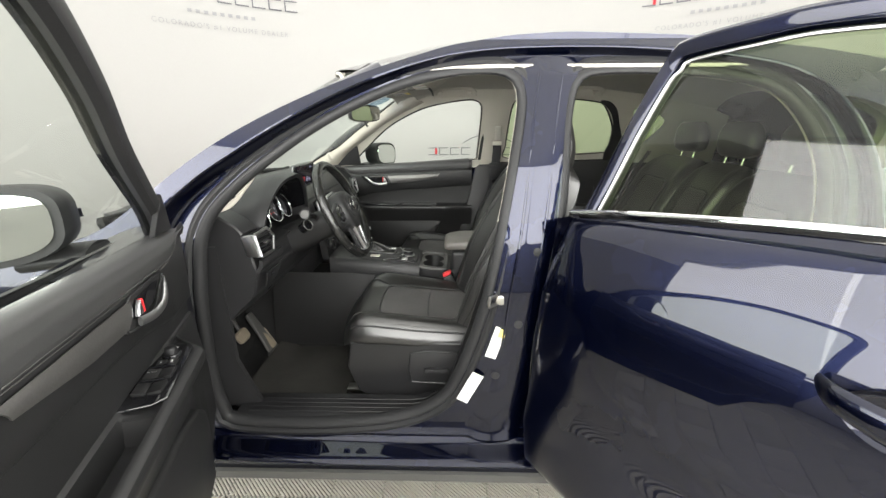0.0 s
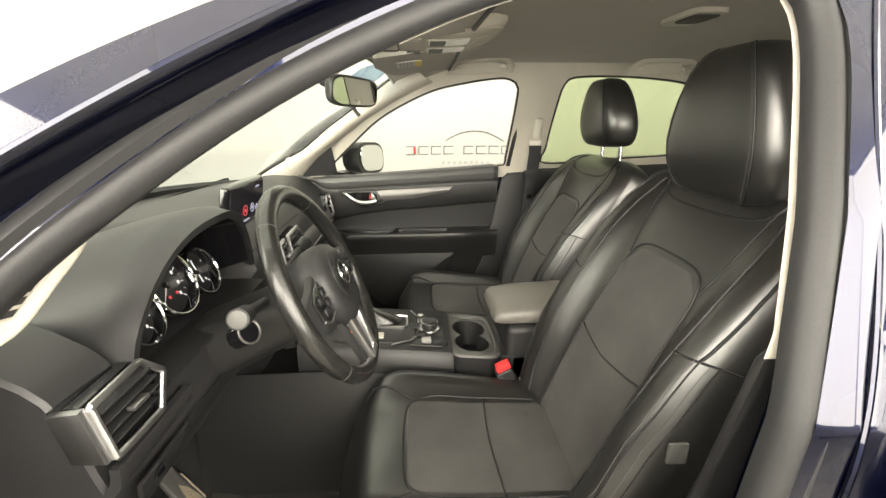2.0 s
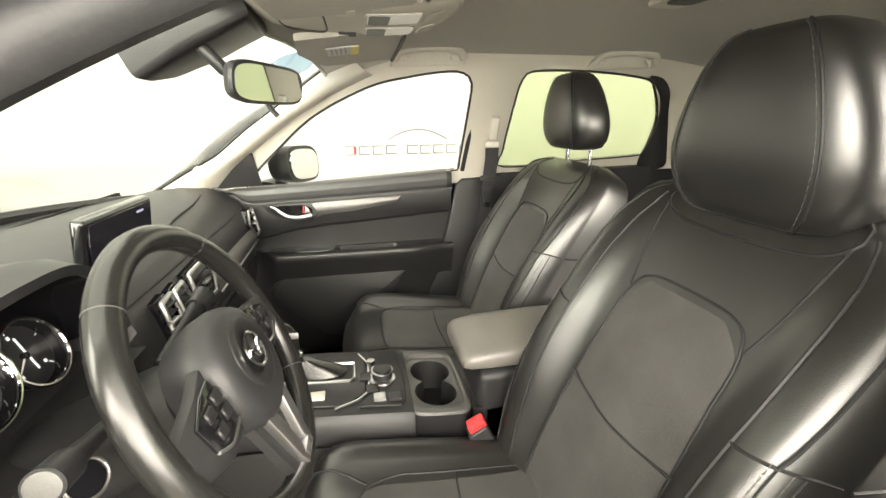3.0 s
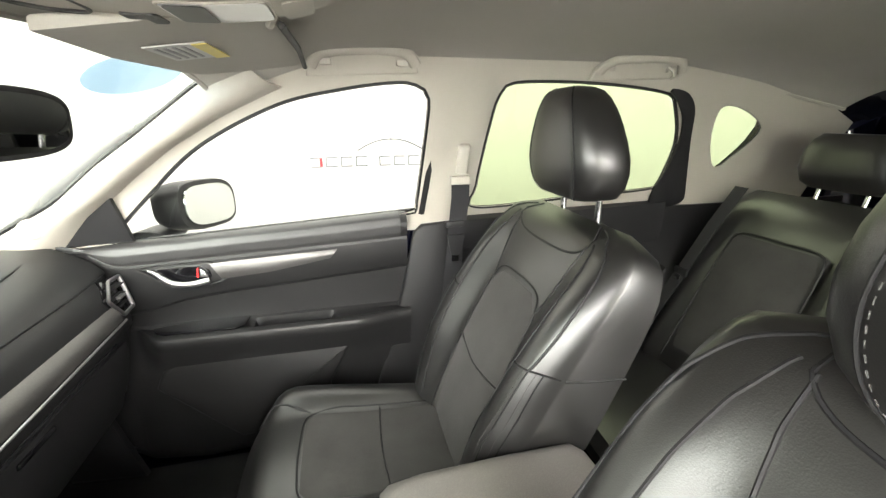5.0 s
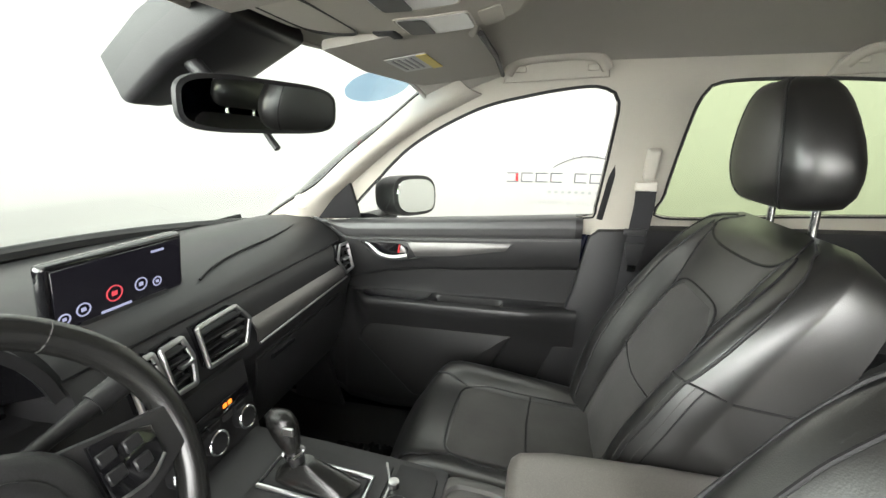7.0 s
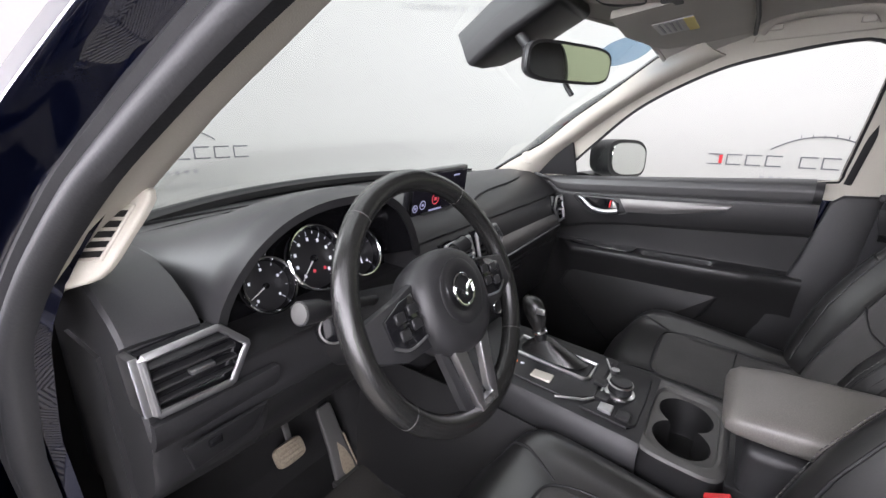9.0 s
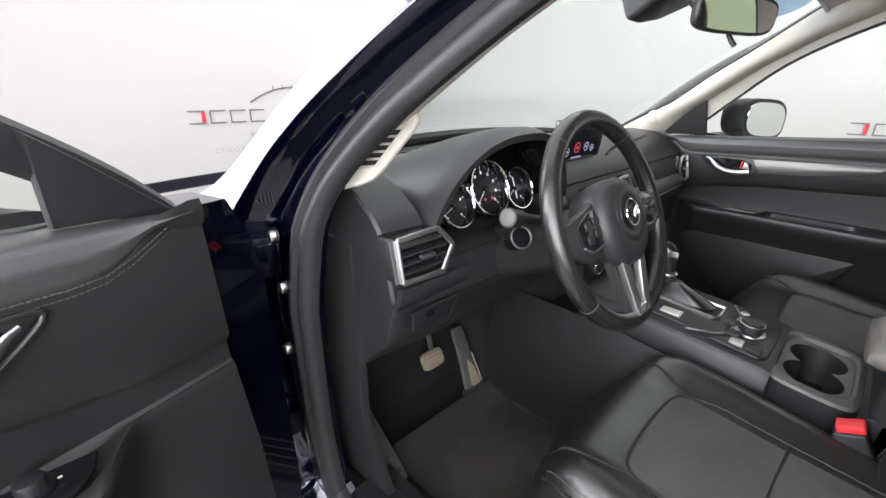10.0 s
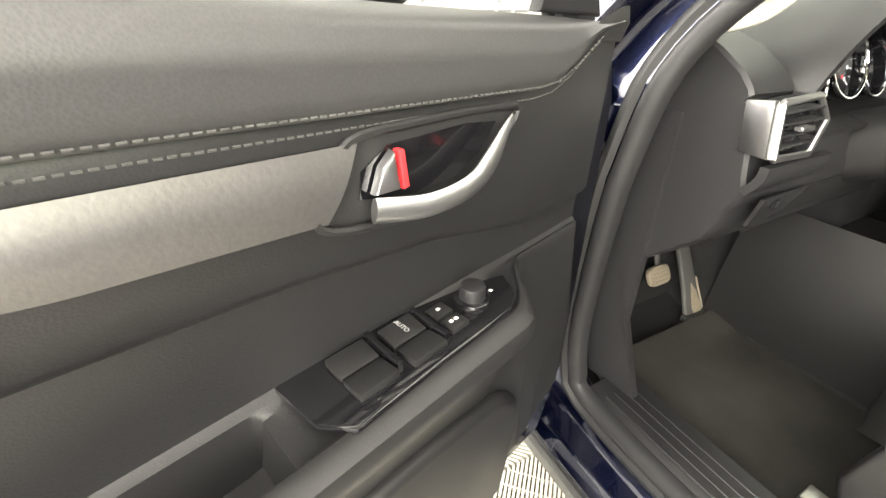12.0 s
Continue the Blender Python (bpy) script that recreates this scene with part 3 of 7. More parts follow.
part("window_frame", plate([(x, float(np.interp(z, [1.0, 1.12, 1.25, 1.5, 1.56], [0.742, 0.735, 0.69, 0.582, 0.545])) - 0.004, z) for x, z in outline2(rp, 60)], Vector((0, -0.008, 0)), 0.002), PLASTIC, car, "black rear door window frame")

# dark lining over the rear wheel houses
for sg in (1, -1):
    part("rear_lining", surf(lambda u, v, sg=sg: ((2.72 if sg < 0 else 2.55) + (3.45 - (2.72 if sg < 0 else 2.55)) * u, sg * (0.735 - 0.10 * math.sin(math.pi * min(1, u * 1.2)) * (1 - smooth(0.5, 0.9, v))), 0.36 + 0.76 * v), 12, 12, 0.01), PLASTIC_HARD, car, "dark rear side lining")
# front pillar inner trim, both sides
for sg in (1, -1):
    def fp(u, v, sg=sg):
        e = screen_edge(v)
        e = Vector((e.x, e.y - 0.014, e.z - 0.004))
        xs = interp(v, [0, 0.15, 1], [0.92, 0.985, 1.50])
        zz = interp(xs, [0.92, 0.966, 1.037, 1.135, 1.248, 1.363, 1.495, 1.62], [1.06, 1.115, 1.192, 1.271, 1.349, 1.412, 1.468, 1.505])
        o = Vector((xs, float(flange(zz)) - 0.006, zz + 0.004))
        p = e.lerp(o, u)
        return (p.x, (p.y - 0.030 * math.sin(math.pi * u)) * sg, p.z - 0.012 * math.sin(math.pi * u))
    part("front_pillar_trim", surf(fp, 10, 30, 0.004), BEIGE, car, "light beige front pillar trim")
    tw = thing("pillar_speaker", "round beige tweeter grille on the front pillar trim", "speaker", "pillar speakers")
    part("grille", disc((0.905, 0.675 * sg, 1.165), (0.62, -0.70 * sg, 0.25), 0.024, 0.006, 24, 0.003), BEIGE_LIGHT, tw)


# headliner


def liner_fn(u, v):
    s = 2 * v - 1
    xf = 1.20 + 0.16 * s * s
    x = xf + (3.15 - xf) * u
    y = 0.600 * s
    e = abs(s) ** 6
    z = interp(x, [1.15, 1.25, 1.45, 1.8, 2.4, 2.9, 3.2], [1.520, 1.535, 1.553, 1.562, 1.562, 1.54, 1.50])
    lo = interp(x, [1.15, 1.35, 1.5, 1.62, 1.75, 2.5, 2.8, 3.2], [1.44, 1.445, 1.487, 1.517, 1.525, 1.525, 1.49, 1.42])
    return (x, y, z * (1 - e) + lo * e)


liner = thing("headliner", "grey beige fabric headliner under the roof", "headliner")
part("panel", surf(liner_fn, 44, 48), FABRIC, liner)
for v in (0.0, 1.0):
    part("side_edge", tube([liner_fn(k / 30, v) for k in range(31)], 0.006, 6), FABRIC, liner, "rolled fabric edge")
part("front_edge", tube([liner_fn(0.0, k / 30) for k in range(31)], 0.006, 6), FABRIC, liner, "rolled fabric edge")

# floor pan, carpet, sills


def pan_fn(u, v):
    s = 2 * v - 1
    y = 0.745 * s
    x = 0.55 + 2.75 * u
    z = 0.355 + (0.17 + 0.15 * (1 - smooth(1.45, 1.7, x))) * (1 - smooth(0.09, 0.22, abs(y)))
    z = min(0.90, z + 0.55 * (1 - smooth(0.58, 0.75, x)))
    z += 0.22 * smooth(2.15, 2.3, x) + 0.035 * smooth(0.62, 0.70, abs(y))
    return (x, y, z)


tagged(part("car_carpet", surf(pan_fn, 60, 60), CARPET), "black carpet over the car floor and tunnel", "carpet")
sill = thing("sill_plate", "black ribbed plastic sill plate in the driver door opening", "sill plate")
part("plate", surf(lambda u, v: (0.93 + 0.78 * u, -0.765 + 0.135 * v, 0.412 + 0.085 * max(0, (u - 0.75) / 0.25) ** 2 + 0.012 * math.sin(min(1, v * 3) * math.pi / 2) - 0.05 * smooth(0.85, 1, v)), 30, 14, 0.004), PLASTIC_HARD, sill)
for k in range(4):
    part("rib", tube([(0.97 + 0.66 * t / 12, -0.742 + 0.022 * k, 0.427 + 0.05 * max(0, (t / 12 - 0.85) / 0.15) ** 2) for t in range(13)], 0.003, 6), PLASTIC_HARD, sill)
part("kick_panel", plate([(0.80, -0.72, 0.42), (1.0, -0.70, 0.42), (0.94, -0.715, 0.60), (0.93, -0.71, 1.0), (0.80, -0.71, 1.0)], Vector((0, 0.02, 0)), 0.004), PLASTIC, car, "black plastic kick panel")
part("kick_panel", plate([(0.80, 0.72, 0.42), (1.0, 0.70, 0.42), (0.94, 0.715, 0.60), (0.93, 0.71, 1.0), (0.80, 0.71, 1.0)], Vector((0, -0.02, 0)), 0.004), PLASTIC, car)
part("firewall", surf(lambda u, v: (0.62 + 0.1 * v, -0.74 + 1.48 * u, 0.40 + 0.7 * (1 - v)), 4, 4, 0.02), CARPET, car)

# ribs and plugs of the driver's centre pillar
for dx, w in ((-0.030, 0.004), (0.034, 0.0035)):
    part("pillar_rib", tube(spline([(x + dx, -(float(flange(z)) + 0.0145 + float(post_swell(x + dx, z))), z) for x, z in ((1.945, 1.50), (1.925, 1.38), (1.905, 1.20), (1.885, 1.05), (1.865, 0.92), (1.845, 0.72))], 40), w, 8), PAINT, car)
for x, z in ((1.905, 1.02), (1.86, 0.80), (1.80, 0.62)):
    part("plug", disc((x, -(float(flange(z)) + 0.014 + float(post_swell(x, z))), z), (0, -1, 0), 0.013, 0.005, 20, 0.002), RUBBER, car)

# ---- seats ----
SA = radians(22.5)


def sgnpow(c, p):
    return math.copysign(abs(c) ** p, c)


class SeatShape:
    """Surfaces of one front seat about its joint of back and cushion."""

    def __init__(self, X0, Y0, H=0.672):
        self.H = H
        self.o = Vector((X0, Y0, 0))
        self.up = Vector((math.sin(SA), 0, math.cos(SA)))
        self.fw = Vector((-math.cos(SA), 0, math.sin(SA)))

    def bw(self, v):
        return interp(v, [0, 0.06, 0.2, 0.45, 0.62, 0.76, 0.86, 0.93, 0.97, 1.0], [0.175, 0.215, 0.248, 0.264, 0.267, 0.267, 0.263, 0.253, 0.234, 0.17])

    def bt(self, v):
        return interp(v, [0, 0.08, 0.5, 0.85, 0.95, 1.0], [0.05, 0.070, 0.068, 0.060, 0.046, 0.014])

    def bump(self, a, v):
        a = abs(a)
        b = interp(v, [0, 0.1, 0.35, 0.55, 0.75, 0.88, 1], [0.025, 0.055, 0.070, 0.058, 0.036, 0.012, 0])
        return b * smooth(0.46, 0.80, a) * (1 - 0.38 * smooth(0.86, 1.0, a)) + 0.016 * math.sin(math.pi * min(1, v * 1.2)) * (1 - a * a)

    def face(self, a, v):
        """Depth of the backrest's front at a share a of its half width."""
        return self.bt(v) + self.bump(a, v) - 0.45 * self.bt(v) * smooth(0.86, 1.0, abs(a)) ** 2 - 0.10 * self.bt(v) * a * a

    def spot(self, a, v, d):
        return self.o + Vector((0, a * self.bw(v), 0.60)) + self.up * (self.H * v - 0.02) + self.fw * d

    def back(self, a, v, out=0.0):
        return self.spot(a, v, self.face(a, v) + out)

    def flank(self, sg, f, v, out=0.0):
        """The upright side panel, f from its front edge to the rear."""
        d = self.face(1.0, v) * (1 - f) - 0.95 * self.bt(v) * f
        return self.spot(sg * (1 + (0.008 * math.sin(math.pi * min(1, f * 1.25)) + out)), v, d)

    def back_ring(self, v):
        r = [self.back(-1 + 2 * k / 40, v) for k in range(41)]
        r += [self.flank(1, f, v) for f in (0.06, 0.16, 0.4, 0.7, 0.92)]
        r += [self.spot(a, v, -1.10 * self.bt(v) * (1 - 0.2 * abs(a) ** 6)) for a in (0.96, 0.9, 0.6, 0.2, -0.2, -0.6, -0.9, -0.96)]
        return r + [self.flank(-1, f, v) for f in (0.92, 0.7, 0.4, 0.16, 0.06)]

    def cw(self, t):
        return interp(t, [0, 0.1, 0.5, 0.85, 0.94, 1.0], [0.215, 0.245, 0.258, 0.262, 0.245, 0.20])

    def ctop(self, a, t):
        a = abs(a)
        z = interp(t, [0, 0.15, 0.5, 0.8, 0.92, 1.0], [0.655, 0.662, 0.672, 0.690, 0.682, 0.640])
        return z + 0.038 * smooth(0.5, 0.78, a) * (1 - 0.7 * smooth(0.84, 1, a)) * (1 - smooth(0.85, 1, t)) * min(1, 0.45 + t)

    def cush(self, a, t, out=0.0):
        z = self.ctop(a, t) - 0.055 * (1 - max(0, 1 - a ** 4) ** 0.35)
        return self.o + Vector((0.03 - 0.535 * t - 0.015 * (1 - a * a) * t, a * self.cw(t), z + out))

    def cush_ring(self, t, n=56):
        r = []
        for k in range(n):
            c, s = math.cos(2 * math.pi * k / n), math.sin(2 * math.pi * k / n)
            a = sgnpow(c, 0.5)
            if s >= 0:
                r.append(self.cush(a, t))
            else:
                lo = interp(t, [0, 0.85, 1.0], [0.595, 0.60, 0.625])
                z0 = self.ctop(a, t) - 0.055
                r.append(self.o + Vector((0.03 - 0.535 * t - 0.015 * (1 - a * a) * t, a * self.cw(t), z0 + (lo - z0) * abs(s) ** 0.6 if lo < z0 else z0)))
        return r


def stitches(path, step, length, r, material, parent, label=""):
    """Short thread dashes along a path of points, as one part."""
    bms = []
    acc = 0.0
    for a, b in zip(path, path[1:]):
        d = (b - a).length
        acc += d
        if acc >= step:
            acc = 0.0
            t = (b - a).normalized()
            bms.append(tube([a, a + t * length * 0.5, a + t * length], r, 5))
    ob = part("stitching", join(*bms), material, parent, label or "fine grey stitching")
    ob["kind"] = "stuff"
    return ob


def seam(parent, fn, pts, r=0.0032, n=40, m=RUBBER, stitch=0.0):
    path = [fn(p.x, p.y) for p in spline([(a, v, 0) for a, v in pts], n)]
    part("seam", tube(path, r, 6), m, parent)
    if stitch:
        fine = [fn(p.x + stitch, p.y, 0.002) for p in spline([(a, v, 0) for a, v in pts], n * 5)]
        stitches(fine, 0.009, 0.006, 0.0008, THREAD, parent)


def front_seat(X0, Y0, outer, label, H=0.672, head_z=1.246, head_size=0.93):
    S = SeatShape(X0, Y0, H)
    seat = thing("front_seat", label, "seat", "front seats")
    vs = [0, 0.02, 0.05, 0.1, 0.16, 0.23, 0.3, 0.37, 0.44, 0.51, 0.58, 0.65, 0.71, 0.77, 0.82, 0.87, 0.91, 0.94, 0.965, 0.985, 1.0]
    back = part("backrest", loft([S.back_ring(v) for v in vs]), LEATHER, seat)

    def insert(u, v):
        vv = 0.05 + 0.68 * v
        am = 0.56 - 0.13 * v - 0.14 * smooth(0.86, 1.0, v) ** 2
        return S.back((2 * u - 1) * am, vv, 0.0035 - 0.004 * max(abs(2 * u - 1), abs(2 * v - 1)) ** 8)
    part("insert", surf(insert, 24, 30), SUEDE, back, "charcoal suede centre panel")
    edge = [((-0.56 + 0.12 * k / 10), 0.05 + 0.06 * k) for k in range(10)] + [(-0.44, 0.66), (-0.39, 0.715), (-0.31, 0.735), (-0.2, 0.742), (0, 0.744), (0.2, 0.742), (0.31, 0.735), (0.39, 0.715), (0.44, 0.66)]
    edge += [(0.56 - 0.12 * k / 10, 0.05 + 0.06 * k) for k in range(9, -1, -1)]
    seam(back, lambda a, v, o=0: S.back(a, v, 0.001 + o), edge, 0.0022, 90)
    seam(back, lambda a, v, o=0: S.back(a, v, 0.003 + o), [(-0.5, 0.42), (-0.1, 0.40), (0.1, 0.40), (0.5, 0.42)], 0.0025)
    for sg in (1, -1):
        seam(back, lambda a, v, o=0: S.back(a, v, 0.0 + o), [(sg * 0.44, 0.69), (sg * 0.50, 0.78), (sg * 0.55, 0.87), (sg * 0.58, 0.93)], 0.0026)
        for da in (0.0, 0.05):
            seam(back, lambda a, v, o=0: S.back(a, v, 0.0005 + o), [(sg * (0.885 + da), 0.04), (sg * (0.895 + da), 0.20), (sg * (0.895 + da), 0.40), (sg * (0.89 + da), 0.59)], 0.0015, 60, stitch=-0.016 * sg)
        seam(back, lambda a, v, o=0: S.back(a, v, 0.0005 + o), [(sg * 0.70, 0.57), (sg * 0.78, 0.575), (sg * 0.88, 0.585), (sg * 0.985, 0.60)], 0.0022)
        part("seam", tube([S.flank(sg, f, 0.60 + 0.055 * f) for f in (0.02, 0.2, 0.4, 0.6, 0.8, 0.95)], 0.0026, 6), RUBBER, back)
        seam(back, lambda a, v, o=0: S.back(a, v, 0.0005 + o), [(sg * 0.70, 0.985), (sg * 0.84, 0.92), (sg * 0.90, 0.83), (sg * 0.91, 0.72), (sg * 0.90, 0.62), (sg * 0.89, 0.585)], 0.0026, 60)
        seam(back, lambda a, v, o=0: S.back(a, v, 0.0005 + o), [(sg * 0.66, 0.94), (sg * 0.70, 0.84), (sg * 0.71, 0.70), (sg * 0.70, 0.50), (sg * 0.69, 0.30), (sg * 0.68, 0.10)], 0.0026, 60)
    # yoke seam under the headrest
    seam(back, lambda a, v, o=0: S.back(a, v, 0.0 + o), [(-0.62, 0.99), (-0.60, 0.93), (-0.42, 0.89), (0, 0.88), (0.42, 0.89), (0.60, 0.93), (0.62, 0.99)], 0.0028)
    ts = [0, 0.03, 0.07, 0.13, 0.2, 0.28, 0.36, 0.44, 0.52, 0.6, 0.68, 0.76, 0.82, 0.87, 0.91, 0.94, 0.97, 0.99, 1.0]
    cushion = part("cushion", loft([S.cush_ring(t) for t in ts]), LEATHER, seat)

    def cinsert(u, v):
        tt = 0.06 + 0.70 * v
        am = 0.56 - 0.12 * smooth(0.85, 1, v) ** 2
        return S.cush((2 * u - 1) * am, tt, 0.0035 - 0.004 * max(abs(2 * u - 1), abs(2 * v - 1)) ** 8)
    part("insert", surf(cinsert, 24, 24), SUEDE, cushion, "charcoal suede centre panel")
    cedge = [(-0.57, 0.06 + 0.08 * k) for k in range(8)] + [(-0.53, 0.70), (-0.44, 0.755), (-0.2, 0.768), (0.2, 0.768), (0.44, 0.755), (0.53, 0.70)] + [(0.57, 0.06 + 0.08 * k) for k in range(7, -1, -1)]
    seam(cushion, lambda a, v, o=0: S.cush(a, v, 0.001 + o), cedge, 0.0024, 80)
    seam(cushion, lambda a, v, o=0: S.cush(a, v, 0.003 + o), [(-0.55, 0.42), (0, 0.43), (0.55, 0.42)], 0.0022)
    for sg in (1, -1):
        seam(cushion, lambda a, v, o=0: S.cush(a, v, 0.001 + o), [(sg * 0.52, 0.74), (sg * 0.62, 0.84), (sg * 0.70, 0.93), (sg * 0.74, 0.985)], 0.003)
        seam(cushion, lambda a, v, o=0: S.cush(a, v, 0.0 + o), [(sg * 0.93, 0.04), (sg * 0.935, 0.4), (sg * 0.935, 0.8), (sg * 0.92, 0.93)], 0.0033, 50, stitch=-0.03 * sg)
    # base, shields, rails
    ox, oy = X0, Y0
    part("base", box((ox - 0.235, oy, 0.51), (0.46, 0.40, 0.19), 0.03, 3), PLASTIC_HARD, seat)
    for sg in (1, -1):
        y = oy + sg * 0.225
        sh = [(ox + 0.10, y, 0.475), (ox + 0.07, y, 0.56), (ox + 0.03, y, 0.625), (ox - 0.1, y, 0.632), (ox - 0.40, y, 0.64), (ox - 0.47, y, 0.625), (ox - 0.485, y, 0.53), (ox - 0.45, y, 0.43), (ox - 0.36, y, 0.39), (ox - 0.02, y, 0.405), (ox + 0.06, y, 0.43)]
        shield = part("side_shield", plate(sh, Vector((0, sg * 0.03, 0)), 0.010, 3), PLASTIC_HARD, seat)
        if sg == outer:
            yy = y + sg * 0.031
            pn = [(ox - 0.02, yy, 0.565), (ox - 0.06, yy, 0.595), (ox - 0.20, yy, 0.600), (ox - 0.255, yy, 0.59), (ox - 0.265, yy, 0.53), (ox - 0.255, yy, 0.478), (ox - 0.10, yy, 0.470), (ox - 0.05, yy, 0.49)]
            part("control_panel", plate(pn, Vector((0, sg * 0.004, 0)), 0.003), PLASTIC, shield)
            part("panel_rim", tube([(p[0], yy + sg * 0.004, p[2]) for p in pn], 0.0035, 6, True), PLASTIC_HARD, shield)
            part("switch", box((ox - 0.165, yy + sg * 0.012, 0.527), (0.085, 0.018, 0.018), 0.005), PLASTIC, shield)
            part("switch", box((ox - 0.065, yy + sg * 0.012, 0.543), (0.016, 0.018, 0.040), 0.005, rot=Matrix.Rotation(radians(-20), 3, "Y")), PLASTIC, shield)
        part("rail", box((ox - 0.20, oy + sg * 0.18, 0.385), (0.62, 0.045, 0.03), 0.004), STEEL if sg == outer else CLAD, seat, "steel seat rail")
    # headrest with two posts
    hx = ox + 0.250
    prof = [(0.0, 0.082, 0.040), (0.008, 0.112, 0.056), (0.030, 0.131, 0.066), (0.06, 0.141, 0.070), (0.09, 0.142, 0.070), (0.125, 0.134, 0.067), (0.16, 0.120, 0.062), (0.19, 0.104, 0.056), (0.212, 0.088, 0.049), (0.226, 0.072, 0.040), (0.234, 0.050, 0.026), (0.237, 0.026, 0.012)]
    prof = [(dz * head_size, w * head_size, t * head_size) for dz, w, t in prof]
    rings = []
    for dz, w, t in prof:
        r = []
        for k in range(40):
            c, s = math.cos(2 * math.pi * k / 40), math.sin(2 * math.pi * k / 40)
            r.append(Vector((hx - 0.012 - 0.10 * dz + t * sgnpow(s, 0.6), oy + w * sgnpow(c, 0.55), head_z + dz)))
        rings.append(r)
    head = part("headrest", loft(rings), LEATHER, seat)
    for sg in (1, -1):
        path = [Vector((hx - 0.012 - 0.10 * dz - t * 0.895, oy + sg * 0.72 * w, head_z + dz)) for dz, w, t in prof[:-1]]
        top = []
        part("seam", tube(spline(path + top, 30), 0.0020, 6), RUBBER, head)
        st = spline([p + Vector((-0.0015, -sg * 0.006, 0)) for p in path], 120)
        stitches(st, 0.009, 0.006, 0.0007, THREAD, head)
        part("post", rod((ox + 0.255, oy + sg * 0.0705, 1.13), (ox + 0.250, oy + sg * 0.0705, head_z + 0.04), 0.0068), CHROME, seat, "chrome headrest post")
        part("post_guide", box((ox + 0.254, oy + sg * 0.0705, 1.188), (0.035, 0.030, 0.016), 0.006, 3), PLASTIC, seat)
    return seat


PX, DX = 1.86, 1.775
front_seat(PX, 0.364, 1, "black leather passenger seat with charcoal suede centre panels")
drv = front_seat(DX, -0.380, -1, "black leather driver seat with charcoal suede centre panels", 0.708, 1.200, 1.10)
SD = SeatShape(DX, -0.380, 0.708)
part("airbag_tag", box(SD.back(-0.985, 0.40) + Vector((-0.01, -0.004, 0)), (0.03, 0.006, 0.035), 0.002), CLAD, drv, "small grey fabric tag")

# rear bench
bench = thing("rear_bench", "black leather rear bench seat with three headrests", "rear seat")


def bench_back(yc, w, name):
    rings = []
    for v in [0, 0.03, 0.08, 0.2, 0.35, 0.5, 0.65, 0.8, 0.9, 0.96, 1.0]:
        r = []
        ww = w * interp(v, [0, 0.08, 0.8, 0.95, 1], [0.95, 1, 1, 0.93, 0.80])
        t = interp(v, [0, 0.08, 0.9, 1], [0.05, 0.075, 0.06, 0.02])
        for k in range(48):
            c, s = math.cos(2 * math.pi * k / 48), math.sin(2 * math.pi * k / 48)
            a = sgnpow(c, 0.5)
            d = t * sgnpow(s, 0.6) + (0.03 * smooth(0.55, 0.8, abs(a)) * (1 - 0.6 * smooth(0.85, 1, abs(a))) * (1 - smooth(0.75, 1, v)) if s > 0 else 0)
            p = Vector((2.63, yc + a * ww, 0.58)) + Vector((math.sin(radians(25)), 0, math.cos(radians(25)))) * (0.66 * v) + Vector((-math.cos(radians(25)), 0, math.sin(radians(25)))) * d
            r.append(p)
        rings.append(r)
    return part(name, loft(rings), LEATHER, bench)


for yc, w in ((-0.42, 0.25), (0.0, 0.165), (0.42, 0.25)):
    b = bench_back(yc, w, "backrest")
    U, F = Vector((math.sin(radians(25)), 0, math.cos(radians(25)))), Vector((-math.cos(radians(25)), 0, math.sin(radians(25))))
    part("insert", surf(lambda u, v, yc=yc, w=w: Vector((2.63, yc + (2 * u - 1) * w * 0.55, 0.58)) + U * (0.08 + 0.42 * v) + F * (0.0745 - 0.004 * max(abs(2 * u - 1), abs(2 * v - 1)) ** 8), 12, 16), SUEDE, b, "charcoal suede centre panel")
    tr = [Vector((2.63, yc + a * w * 0.57, 0.58)) + U * q + F * 0.074 for a, q in ((-1, 0.06), (-1, 0.3), (-0.95, 0.45), (-0.8, 0.505), (0, 0.51), (0.8, 0.505), (0.95, 0.45), (1, 0.3), (1, 0.06))]
    part("seam", tube(spline(tr, 60), 0.0035, 6), RUBBER, b)
    cu = [(2.16, 0.60), (2.155, 0.64), (2.18, 0.668), (2.30, 0.672), (2.5, 0.655), (2.62, 0.635), (2.64, 0.58), (2.4, 0.56)]
    part("cushion", loft([[(x, yc + a * w, 0.6 + (z - 0.6) * (1 - 0.35 * abs(a) ** 6)) for x, z in cu] for a in (-1, -0.95, -0.8, -0.4, 0, 0.4, 0.8, 0.95, 1)]), LEATHER, bench)
    rings = []
    for dz, w2, t in ((0, 0.09, 0.03), (0.015, 0.115, 0.042), (0.05, 0.128, 0.048), (0.10, 0.122, 0.046), (0.13, 0.105, 0.04), (0.148, 0.085, 0.025)):
        rings.append([Vector((2.925 + t * sgnpow(math.sin(q), 0.75), yc * 0.93 + w2 * sgnpow(math.cos(q), 0.6), 1.215 + dz)) for q in [2 * math.pi * k / 36 for k in range(36)]])
    part("headrest", loft(rings), LEATHER, bench)
    for sg in (1, -1):
        part("post", rod((2.90, yc * 0.93 + sg * 0.06, 1.12), (2.925, yc * 0.93 + sg * 0.06, 1.23), 0.006), CHROME, bench, "chrome headrest post")
shelf = tagged(part("parcel_shelf", box((3.18, 0, 1.10), (0.36, 1.36, 0.02), 0.006), CARPET), "black parcel shelf behind the rear bench", "shelf")

